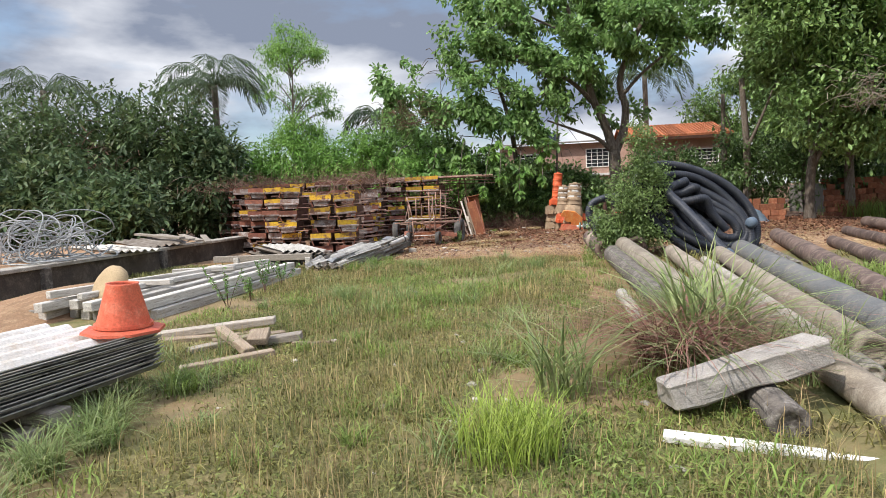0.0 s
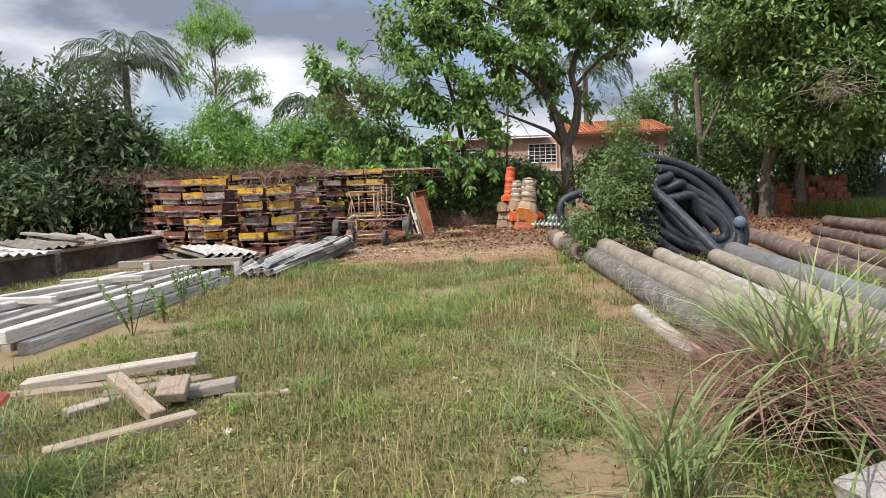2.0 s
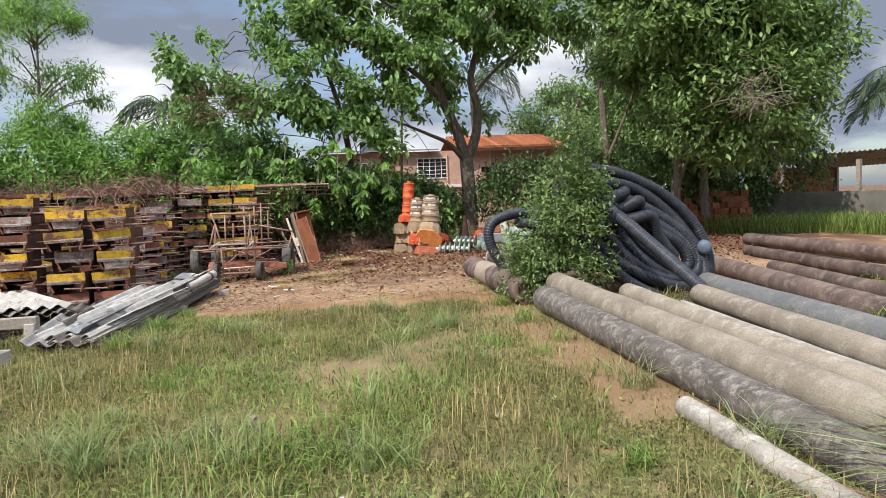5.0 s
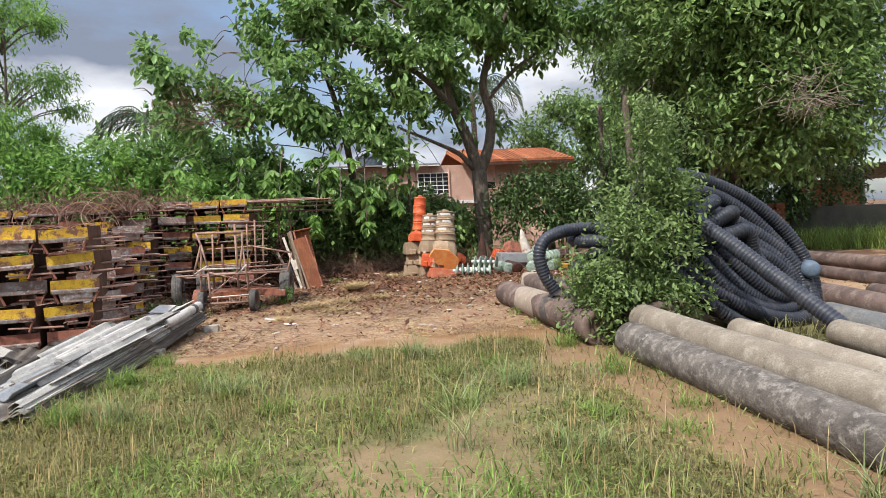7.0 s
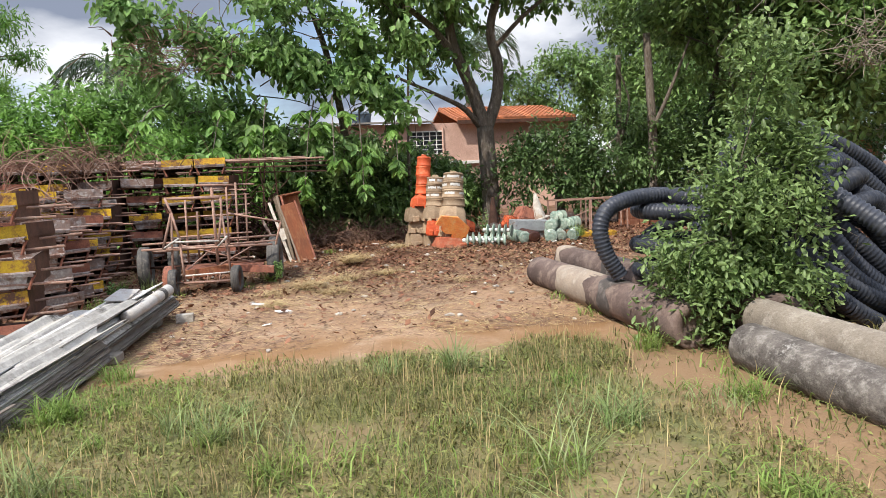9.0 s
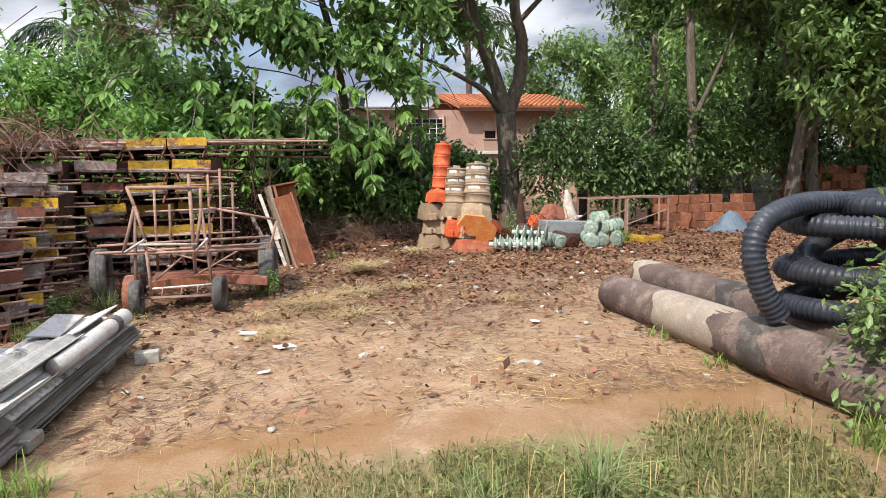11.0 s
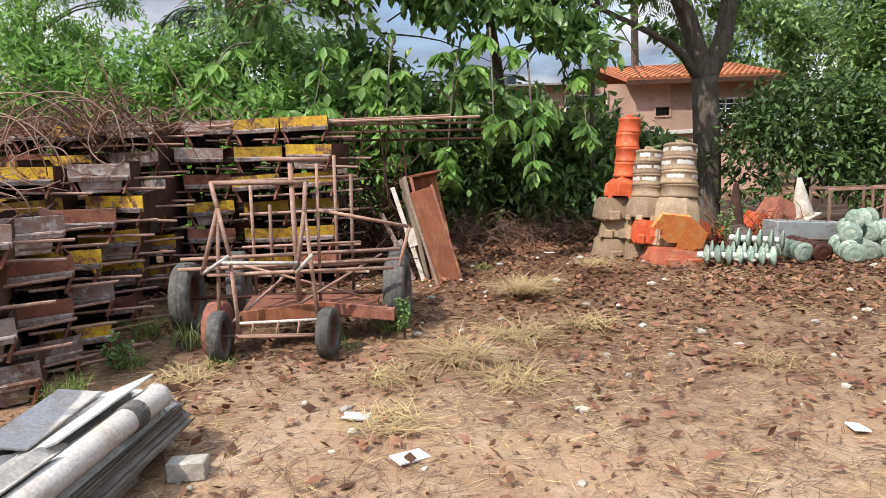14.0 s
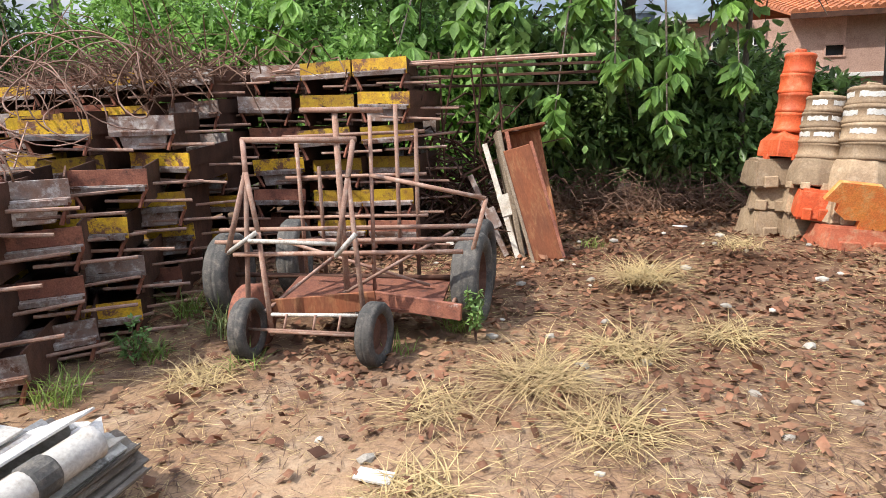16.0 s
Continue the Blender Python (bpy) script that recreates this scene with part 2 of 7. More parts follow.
M["rust_orange"] = surface("orange_rust_sheet", (0.30, 0.10, 0.045), (0.20, 0.075, 0.04), 5.0, c=(0.36, 0.17, 0.08), fine=80, rough=0.8, stretch=(1, 1, 0.3))
M["yellow"] = surface("worn_yellow_paint", (0.60, 0.385, 0.025), (0.46, 0.25, 0.025), 6.0, c=(0.27, 0.12, 0.045), fine=70, rough=0.6, vary=0.4, spots=(0.15, 0.07, 0.045), spot_at=0.525)
M["silver"] = surface("bare_worn_steel", (0.33, 0.28, 0.26), (0.22, 0.14, 0.11), 8.0, c=(0.48, 0.45, 0.42), fine=80, rough=0.65, vary=0.35, spots=(0.15, 0.075, 0.05), spot_at=0.53)
M["lip"] = surface("scuffed_grey_steel", (0.30, 0.25, 0.225), (0.21, 0.115, 0.08), 5.0, c=(0.52, 0.49, 0.46), fine=80, rough=0.75, vary=0.35, spots=(0.13, 0.06, 0.035), spot_at=0.58)
M["orange"] = surface("faded_orange_plastic", (0.60, 0.105, 0.035), (0.50, 0.085, 0.03), 3.0, c=(0.64, 0.19, 0.09), fine=60, rough=0.6, bump=0.1)
M["orange_pale"] = surface("bleached_orange_plastic", (0.66, 0.25, 0.06), (0.62, 0.17, 0.05), 3.0, c=(0.60, 0.34, 0.14), fine=60, rough=0.65, bump=0.1)
M["orange_dull"] = surface("dull_red_orange_plastic", (0.44, 0.12, 0.06), (0.36, 0.1, 0.055), 4.0, c=(0.42, 0.22, 0.13), fine=60, rough=0.75, bump=0.15)
M["white_tape"] = surface("scuffed_white_tape", (0.70, 0.68, 0.64), (0.60, 0.57, 0.52), 12.0, fine=60, rough=0.5, bump=0.05, spots=(0.40, 0.33, 0.26), spot_at=0.62)
M["cone"] = surface("faded_red_orange_plastic", (0.62, 0.14, 0.075), (0.57, 0.115, 0.06), 4.0, c=(0.66, 0.2, 0.12), fine=60, rough=0.55, bump=0.1)
M["beige"] = surface("dusty_beige_plastic", (0.36, 0.26, 0.165), (0.28, 0.195, 0.125), 3.0, c=(0.42, 0.32, 0.22), fine=50, rough=0.85, bump=0.15)
M["white_band"] = surface("scuffed_white_band", (0.52, 0.48, 0.42), (0.40, 0.35, 0.29), 9.0, fine=60, rough=0.6, spots=(0.38, 0.30, 0.22), spot_at=0.55)
M["hose"] = surface("black_plastic_hose", (0.022, 0.025, 0.034), (0.032, 0.035, 0.045), 3.0, c=(0.06, 0.06, 0.065), fine=70, rough=0.42, bump=0.05)
M["hose_blue"] = surface("blue_grey_cap", (0.10, 0.14, 0.19), (0.13, 0.17, 0.22), 4.0, rough=0.5, bump=0.05)
M["rubber"] = surface("perished_rubber", (0.06, 0.058, 0.055), (0.095, 0.088, 0.08), 6.0, c=(0.16, 0.14, 0.12), fine=90, rough=0.9)
M["bark"] = surface("grey_brown_bark", (0.12, 0.092, 0.07), (0.19, 0.155, 0.125), 5.0, c=(0.27, 0.245, 0.21), fine=35, rough=0.95, bump=0.9, dist=0.03, stretch=(3, 3, 0.6))
M["twig"] = surface("dry_twigs", (0.12, 0.068, 0.046), (0.18, 0.11, 0.08), 5.0, rough=0.95, bump=0.2)
M["leaf"] = surface("broad_green_leaf", (0.225, 0.345, 0.115), (0.165, 0.285, 0.09), 0.9, fine=30, rough=0.34, bump=0.1, vary=0.5, through_light=0.42)
M["leaf_dark"] = surface("dark_green_leaf", (0.165, 0.265, 0.09), (0.235, 0.34, 0.11), 0.8, fine=30, rough=0.36, bump=0.1, vary=0.55, through_light=0.4)
M["leaf_far"] = surface("dusty_green_leaf", (0.10, 0.15, 0.055), (0.08, 0.125, 0.06), 0.6, c=(0.15, 0.155, 0.06), fine=30, rough=0.55, bump=0.1, vary=0.5, through_light=0.3)
M["leaf_light"] = surface("light_green_leaf", (0.24, 0.40, 0.095), (0.175, 0.32, 0.08), 0.9, fine=30, rough=0.42, bump=0.1, vary=0.45, through_light=0.45)
# Green darkened to carry the shade beneath the mango crown.
M["leaf_shrub_shaded"] = surface("shaded_green_shrub_leaf", (0.085, 0.145, 0.05), (0.12, 0.19, 0.062), 0.9, fine=30, rough=0.42, bump=0.1, vary=0.55, through_light=0.3)
M["leaf_bush"] = surface("olive_green_leaf", (0.22, 0.30, 0.11), (0.17, 0.25, 0.085), 2.0, fine=30, rough=0.42, bump=0.1, vary=0.45, through_light=0.4)
M["twig_pale"] = surface("bleached_dead_twigs", (0.34, 0.29, 0.23), (0.26, 0.21, 0.165), 5.0, rough=0.9, bump=0.1)
M["palm_leaf"] = surface("palm_frond", (0.065, 0.105, 0.05), (0.09, 0.13, 0.06), 1.0, rough=0.5, bump=0.1, vary=0.35, through_light=0.25)
M["grass"] = surface("grass_blade", (0.235, 0.215, 0.075), (0.155, 0.17, 0.052), 0.5, c=(0.33, 0.265, 0.125), fine=20, rough=0.6, bump=0.0, vary=0.6, through_light=0.4, world_space=True)
M["grass_green"] = surface("fresh_grass", (0.25, 0.32, 0.08), (0.18, 0.27, 0.06), 1.0, fine=20, rough=0.55, bump=0.0, vary=0.4, through_light=0.4, world_space=True)
M["clover"] = surface("creeping_weed_leaf", (0.20, 0.235, 0.07), (0.26, 0.255, 0.085), 0.7, c=(0.16, 0.24, 0.06), fine=20, rough=0.55, bump=0.0, vary=0.45, through_light=0.35, world_space=True)
M["grass_bright"] = surface("yellow_green_grass", (0.36, 0.44, 0.09), (0.27, 0.37, 0.07), 1.0, fine=20, rough=0.5, bump=0.0, vary=0.35, through_light=0.45)
M["grass_tall"] = surface("tall_grass", (0.19, 0.27, 0.085), (0.25, 0.30, 0.12), 1.0, c=(0.34, 0.32, 0.17), fine=20, rough=0.5, bump=0.0, vary=0.4, through_light=0.35)
M["grass_purple"] = surface("dry_purple_grass", (0.25, 0.115, 0.095), (0.33, 0.17, 0.135), 1.0, c=(0.36, 0.26, 0.18), fine=20, rough=0.8, bump=0.0, vary=0.4, through_light=0.3)
M["straw"] = surface("dry_straw", (0.52, 0.40, 0.20), (0.40, 0.29, 0.15), 1.0, fine=20, rough=0.8, bump=0.0, vary=0.35, through_light=0.2, world_space=True)
M["litter"] = surface("dead_leaf", (0.135, 0.058, 0.034), (0.22, 0.105, 0.06), 0.7, c=(0.29, 0.17, 0.10), fine=25, rough=0.8, bump=0.1, vary=0.6, through_light=0.15, world_space=True)
M["plaster"] = surface("pink_plaster", (0.52, 0.34, 0.27), (0.46, 0.29, 0.225), 0.8, c=(0.40, 0.25, 0.19), fine=30, rough=0.95)
M["roof_tile"] = surface("clay_tile", (0.46, 0.17, 0.075), (0.36, 0.125, 0.06), 3.0, c=(0.24, 0.10, 0.06), fine=40, rough=0.9, vary=0.3)
M["white_paint"] = surface("white_paint", (0.76, 0.74, 0.70), (0.68, 0.66, 0.62), 3.0, fine=50, rough=0.7, bump=0.05)
M["dark_glass"] = surface("dark_pane", (0.03, 0.035, 0.04), (0.045, 0.05, 0.055), 2.0, rough=0.12, bump=0.0)
M["brick"] = surface("clay_brick", (0.25, 0.095, 0.05), (0.19, 0.07, 0.04), 5.0, c=(0.32, 0.16, 0.09), fine=60, rough=0.95, vary=0.35)
M["block_wall"] = surface("grey_block_wall", (0.18, 0.165, 0.15), (0.13, 0.12, 0.105), 1.5, c=(0.18, 0.165, 0.14), fine=40, rough=0.95)
M["dark_wall"] = surface("damp_dark_wall", (0.075, 0.06, 0.05), (0.12, 0.095, 0.075), 1.5, c=(0.19, 0.155, 0.12), fine=40, rough=0.95)
M["glass_green"] = surface("green_insulator_glass", (0.19, 0.27, 0.22), (0.29, 0.345, 0.275), 6.0, c=(0.48, 0.50, 0.42), fine=40, rough=0.15, bump=0.03, vary=0.35)
M["glass_brown"] = surface("brown_glaze", (0.06, 0.025, 0.018), (0.085, 0.035, 0.022), 6.0, rough=0.2, bump=0.03)
M["galv"] = surface("galvanised_steel", (0.36, 0.37, 0.37), (0.28, 0.285, 0.285), 5.0, fine=60, rough=0.5, metallic=0.3)
M["cable"] = surface("grey_cable", (0.26, 0.27, 0.27), (0.34, 0.345, 0.34), 3.0, rough=0.6, bump=0.05)
M["tarp"] = surface("blue_grey_tarp", (0.09, 0.12, 0.155), (0.13, 0.165, 0.2), 3.0, rough=0.6)
M["sand"] = surface("tan_rubber", (0.42, 0.31, 0.18), (0.36, 0.26, 0.15), 3.0, fine=60, rough=0.85)
M["stone"] = surface("pale_stone", (0.46, 0.42, 0.36), (0.36, 0.32, 0.27), 6.0, fine=60, rough=0.95, vary=0.3)
M["dirt_clod"] = surface("soil_heap", (0.33, 0.20, 0.115), (0.25, 0.15, 0.085), 2.5, c=(0.40, 0.27, 0.16), fine=40, rough=0.95, bump=0.8, dist=0.03)


# ---- builders ----
def link(name, mesh, mat, parent=None, label="", smooth=False):
    if mat is not None:
        mesh.materials.append(mat)
    if smooth:
        mesh.polygons.foreach_set("use_smooth", [True] * len(mesh.polygons))
    ob = new(name, mesh)
    if parent is not None:
        ob.parent = parent
    if label:
        ob["label"] = label
    return ob


def part(name, bm, mat, parent=None, label="", smooth=False):
    mesh = bpy.data.meshes.new(name)
    bmesh.ops.recalc_face_normals(bm, faces=bm.faces)
    bm.to_mesh(mesh)
    bm.free()
    return link(name, mesh, mat, parent, label, smooth)


def raw(name, verts, faces, mat, parent=None, label="", smooth=False):
    """A mesh from an array of points and an array of faces of equal length."""
    verts, faces = np.asarray(verts, dtype=np.float32), np.asarray(faces, dtype=np.int32)
    mesh = bpy.data.meshes.new(name)
    mesh.vertices.add(len(verts))
    mesh.vertices.foreach_set("co", verts.ravel())
    k = faces.shape[1]
    mesh.loops.add(faces.size)
    mesh.loops.foreach_set("vertex_index", faces.ravel())
    mesh.polygons.add(len(faces))
    mesh.polygons.foreach_set("loop_start", np.arange(0, faces.size, k, dtype=np.int32))
    mesh.polygons.foreach_set("loop_total", np.full(len(faces), k, dtype=np.int32))
    mesh.update(calc_edges=True)
    return link(name, mesh, mat, parent, label, smooth)


def thing(name, m, label, category, group="", kind=""):
    ob = new(name)
    ob.empty_display_size = 0.1
    ob.matrix_basis = m
    return tagged(ob, label, category, group, kind)


def box(bm, size, m=None, bevel=0.0):
    geo = bmesh.ops.create_cube(bm, size=1.0, matrix=(m or Matrix()) @ Matrix.Diagonal((*size, 1)))
    if bevel > 0:
        edges = {e for v in geo["verts"] for e in v.link_edges}
        bmesh.ops.bevel(bm, geom=list(edges), offset=bevel, segments=1, affect="EDGES")
    return bm


def boxes(*items):
    bm = bmesh.new()
    for size, m, bevel in items:
        box(bm, size, m, bevel)
    return bm


def sweep(bm, pts, radii, seg=10, cap=True):
    """A tube of round section along points; the radius may change from point to point."""
    pts = [Vector(p) for p in pts]
    if not hasattr(radii, "__len__"):
        radii = [radii] * len(pts)
    rings, up = [], None
    for i, p in enumerate(pts):
        d = (pts[min(i + 1, len(pts) - 1)] - pts[max(i - 1, 0)]).normalized()
        if up is None:
            up = d.orthogonal().normalized()
        up = (up - d * up.dot(d)).normalized()
        side = d.cross(up)
        rings.append([bm.verts.new(p + (up * math.cos(a) + side * math.sin(a)) * radii[i])
                      for a in (2 * math.pi * k / seg for k in range(seg))])
    for r0, r1 in zip(rings, rings[1:]):
        for k in range(seg):
            bm.faces.new((r0[k], r0[(k + 1) % seg], r1[(k + 1) % seg], r1[k]))
    if cap:
        bm.faces.new(rings[0][::-1])
        bm.faces.new(rings[-1])
    return bm


def tube(*runs, seg=10):
    bm = bmesh.new()
    for pts, r in runs:
        sweep(bm, pts, r, seg)
    return bm


def lathe(profile, seg=24, bm=None, m=None):
    bm = bm or bmesh.new()
    rings = []
    for r, z in profile:
        if r < 1e-4:
            rings.append([bm.verts.new(Vector((0, 0, z)))])
        else:
            rings.append([bm.verts.new(Vector((r * math.cos(2 * math.pi * k / seg), r * math.sin(2 * math.pi * k / seg), z))) for k in range(seg)])
    for a, b in zip(rings, rings[1:]):
        for k in range(seg):
            quad = [a[k % len(a)], a[(k + 1) % len(a)], b[(k + 1) % len(b)], b[k % len(b)]]
            uniq = list(dict.fromkeys(quad))
            if len(uniq) > 2:
                bm.faces.new(uniq)
    if m is not None:
        bmesh.ops.transform(bm, matrix=m, verts=bm.verts)
    return bm


def curve_points(ctrl, n=8):
    """Smooth points through control points."""
    c = [Vector(p) for p in ctrl]
    c = [c[0] * 2 - c[1]] + c + [c[-1] * 2 - c[-2]]
    out = []
    for i in range(1, len(c) - 2):
        for k in range(n):
            t = k / n
            p0, p1, p2, p3 = c[i - 1], c[i], c[i + 1], c[i + 2]
            out.append(0.5 * (2 * p1 + (p2 - p0) * t + (2 * p0 - 5 * p1 + 4 * p2 - p3) * t * t + (3 * p1 - p0 - 3 * p2 + p3) * t ** 3))
    out.append(c[-2])
    return out


def rough_up(bm, amount, scale, seed=0.0):
    for v in bm.verts:
        n = noise.noise_vector(v.co * scale + Vector((seed, seed * 2, seed * 3)))
        v.co += n * amount
    return bm


# ---- ground ----
def mound(y):
    """The leaf-covered rise under the trees."""
    u = np.clip((np.asarray(y, dtype=float) - 17.6) / 2.9, 0, 1)
    return 0.12 * u * u * (3 - 2 * u)


def ground_z(x, y):
    x, y = np.asarray(x, dtype=float), np.asarray(y, dtype=float)
    base = 0.12 * np.clip(y / 12.0, 0, 1) + mound(y)
    near = np.exp(-((np.clip(np.abs(x + 1) - 12, 0, None)) / 6) ** 2) * np.exp(-((np.clip(np.abs(y - 11) - 16, 0, None)) / 6) ** 2)
    bumps = 0.018 * (np.sin(1.9 * x + 0.7 * y) + np.sin(1.3 * y - 1.1 * x + 1) + 0.6 * np.sin(4.1 * x - 2.7 * y) + 0.5 * np.sin(5.3 * y + 3.1 * x + 2))
    return base + bumps * 0.6 * near


def gz(x, y):
    return float(ground_z(x, y))


def make_ground():
    def axis(lo, hi, step):
        core = np.arange(lo, hi + step / 2, step)
        grow = np.cumsum(step * 1.45 ** np.arange(1, 24))
        return np.concatenate((lo - grow[::-1], core, hi + grow))
    xs, ys = axis(-13, 13, 0.2), axis(-3, 27, 0.2)
    X, Y = np.meshgrid(xs, ys)
    verts = np.stack((X, Y, ground_z(X, Y)), -1).reshape(-1, 3)
    nx, ny = len(xs), len(ys)
    i = (np.arange(ny - 1)[:, None] * nx + np.arange(nx - 1)[None, :]).ravel()
    ob = raw("ground", verts, np.stack((i, i + 1, i + nx + 1, i + nx), -1), M["ground"], smooth=True)
    tagged(ob, "tan earth yard with patchy turf and dead leaves", "ground", kind="structure")


make_ground()


# ---- scattered leaves and blades ----
def unit(v):
    return v / np.maximum(np.linalg.norm(v, axis=-1, keepdims=True), 1e-6)


def leaf_cloud(pos, direction, length, width, rng, fold=0.25, droop=0.0, rounded=False):
    """Folded leaves from each point along its direction: four triangles, or six with a rounded outline."""
    n = len(pos)
    d = unit(direction)
    side = unit(np.cross(d, np.array([0, 0, 1.0]) + rng.normal(0, 0.35, (n, 3))))
    nor = np.cross(side, d)
    L, W = length[:, None], width[:, None]
    down = np.array([0, 0, -1.0]) * droop * L
    if rounded:
        def at(u, w, lift):
            return pos + d * L * u + side * W * w + nor * W * lift + down * u * u
        rows = (pos, at(0.3, 0.36, 0.06), at(0.66, 0.5, 0.1), at(1.0, 0.0, -0.05), at(0.66, -0.5, 0.1), at(0.3, -0.36, 0.06), at(0.5, 0.0, -fold))
        k = np.arange(n)[:, None] * 7
        return np.stack(rows, 1).reshape(-1, 3), np.concatenate([k + np.array([[j, (j + 1) % 6, 6]]) for j in range(6)], 0)
    a = pos
    mid = pos + d * L * 0.45 - nor * W * fold + down * 0.3
    lft = pos + d * L * 0.48 + side * W * 0.5 + down * 0.3
    rgt = pos + d * L * 0.48 - side * W * 0.5 + down * 0.3
    tip = pos + d * L + down
    verts = np.stack((a, lft, mid, rgt, tip), 1).reshape(-1, 3)
    k = np.arange(n)[:, None] * 5
    faces = np.concatenate((k + np.array([[0, 2, 1]]), k + np.array([[1, 2, 4]]), k + np.array([[0, 3, 2]]), k + np.array([[2, 3, 4]])), 0)
    return verts, faces


def blades(pos, height, width, lean, rng, curl=0.5):
    """Tapering bent blades of three triangles."""
    n = len(pos)
    a = rng.uniform(0, 2 * np.pi, n)
    out = np.stack((np.cos(a), np.sin(a), np.zeros(n)), -1)
    side = np.stack((-np.sin(a + rng.normal(0, 0.5, n)), np.cos(a), np.zeros(n)), -1) * width[:, None] * 0.5
    h, l = height[:, None], (lean * height)[:, None]
    up = np.array([0, 0, 1.0])
    mid = pos + up * h * 0.55 + out * l * 0.35
    tip = pos + up * h * (1 - curl * np.minimum(l / h, 1)) + out * l
    verts = np.stack((pos - side, pos + side, mid + side * 0.8, mid - side * 0.8, tip), 1).reshape(-1, 3)
    k = np.arange(n)[:, None] * 5
    faces = np.concatenate((k + np.array([[0, 1, 2]]), k + np.array([[0, 2, 3]]), k + np.array([[3, 2, 4]])), 0)
    return verts, faces


def arcs(pos, height, width, lean, rng, seg=5):
    """Long arching blades, each a strip that rises and bends over."""
    n = len(pos)
    a = rng.uniform(0, 2 * np.pi, n)
    out = np.stack((np.cos(a), np.sin(a), np.zeros(n)), -1)
    side = np.stack((-np.sin(a), np.cos(a), np.zeros(n)), -1)
    rows = []
    bow = rng.uniform(0.55, 1.0, n)
    for k in range(seg + 1):
        u = k / seg
        r = (lean * height * u ** 1.7)[:, None]
        z = (height * (u - np.minimum(lean, 1.4) * 0.5 * bow * u ** 2.6))[:, None]
        w = (width * 0.5 * (1 - u) ** 0.6 * (0.7 if k == 0 else 1.0))[:, None]
        c = pos + out * r + np.array([0, 0, 1.0]) * np.maximum(z, 0.004)
        rows += [c - side * w, c + side * w]
    verts = np.stack(rows, 1).reshape(-1, 3)
    m = 2 * (seg + 1)
    k = np.arange(n)[:, None] * m
    faces = np.concatenate([k + np.array([[2 * j, 2 * j + 1, 2 * j + 3, 2 * j + 2]]) for j in range(seg)], 0)
    return verts, faces


def crown_points(rng, lobes, count, shell=0.55, gap=0.15, freq=1.1):
    """Twig ends spread through overlapping lobes, with gaps between the boughs."""
    pts, out = [], []
    vol = np.array([r[0] * r[1] * r[2] for _, r in lobes])
    for (c, r), share in zip(lobes, vol / vol.sum()):
        m = int(count * share * 2.2) + 8
        d = unit(rng.normal(size=(m, 3)))
        rad = (shell + (1 - shell) * rng.random(m)) * (0.85 + 0.3 * rng.random(m))
        p = np.array(c) + d * rad[:, None] * np.array(r)
        f = np.sin(p[:, 0] * freq * 2.1 + p[:, 2] * freq) + np.sin(p[:, 1] * freq * 1.7 + 2 - p[:, 2] * freq * 1.9) + np.sin(p[:, 2] * freq * 2.3 + p[:, 0] * freq * 0.9 + 4)
        keep = (f > gap * 3 - 1.0)
        p, d = p[keep], d[keep]
        m2 = min(len(p), int(count * share) + 1)
        pts.append(p[:m2])
        out.append(d[:m2])
    return np.concatenate(pts), np.concatenate(out)


def crown(name, parent, rng, lobes, twigs, per, length, width, mat, droop=0.35, spread=0.9, shell=0.55, gap=0.15, freq=1.1, floor=0.3, rounded=False, jitter=0.55):
    p, d = crown_points(rng, lobes, twigs, shell, gap, freq)
    ok = p[:, 2] > floor
    p, d = p[ok], d[ok]
    n = len(p) * per
    pos = np.repeat(p, per, 0) + rng.normal(0, length * jitter, (n, 3))
    base = np.repeat(d, per, 0)
    a = base * 0.5 + rng.normal(0, spread, (n, 3))
    a[:, 2] -= droop
    L = length * rng.uniform(0.65, 1.25, n)
    v, f = leaf_cloud(pos, a, L, L * width, rng, droop=0.12, rounded=rounded)
    return raw(name, v, f, mat, parent)


def limbs(rng, base, lobes, r0, trunk_top, wobble=0.25, twigs=3):
    """Trunk runs and limbs that reach for the lobes."""
    bm = bmesh.new()
    b, top = Vector(base), Vector(trunk_top)
    run = curve_points([b, b.lerp(top, 0.5) + Vector((rng.normal(0, wobble * 0.4), rng.normal(0, wobble * 0.4), 0)), top], 6)
    n = len(run)
    radii = [r0 * (1.35 if i == 0 else 1.1 if i == 1 else 1.0 - 0.35 * i / n) for i in range(n)]
    sweep(bm, run, radii, 10)
    for c, r in lobes:
        end = Vector(c) + Vector((0, 0, r[2] * 0.3))
        start = run[int(rng.integers(n // 2, n))]
        mid = start.lerp(end, 0.5) + Vector(rng.normal(0, wobble, 3))
        path = curve_points([start, mid, end], 5)
        sweep(bm, path, [r0 * (0.32 - 0.27 * i / len(path)) for i in range(len(path))], 7)
        for _ in range(twigs):
            s = path[int(rng.integers(2, len(path)))]
            e = Vector(c) + Vector([rng.normal(0, 0.5) * q for q in r])
            sweep(bm, curve_points([s, s.lerp(e, 0.5) + Vector(rng.normal(0, wobble * 0.6, 3)), e], 3), [r0 * 0.14, r0 * 0.12, r0 * 0.1, r0 * 0.08, r0 * 0.06, r0 * 0.05, r0 * 0.04][:7], 5)
    return bm


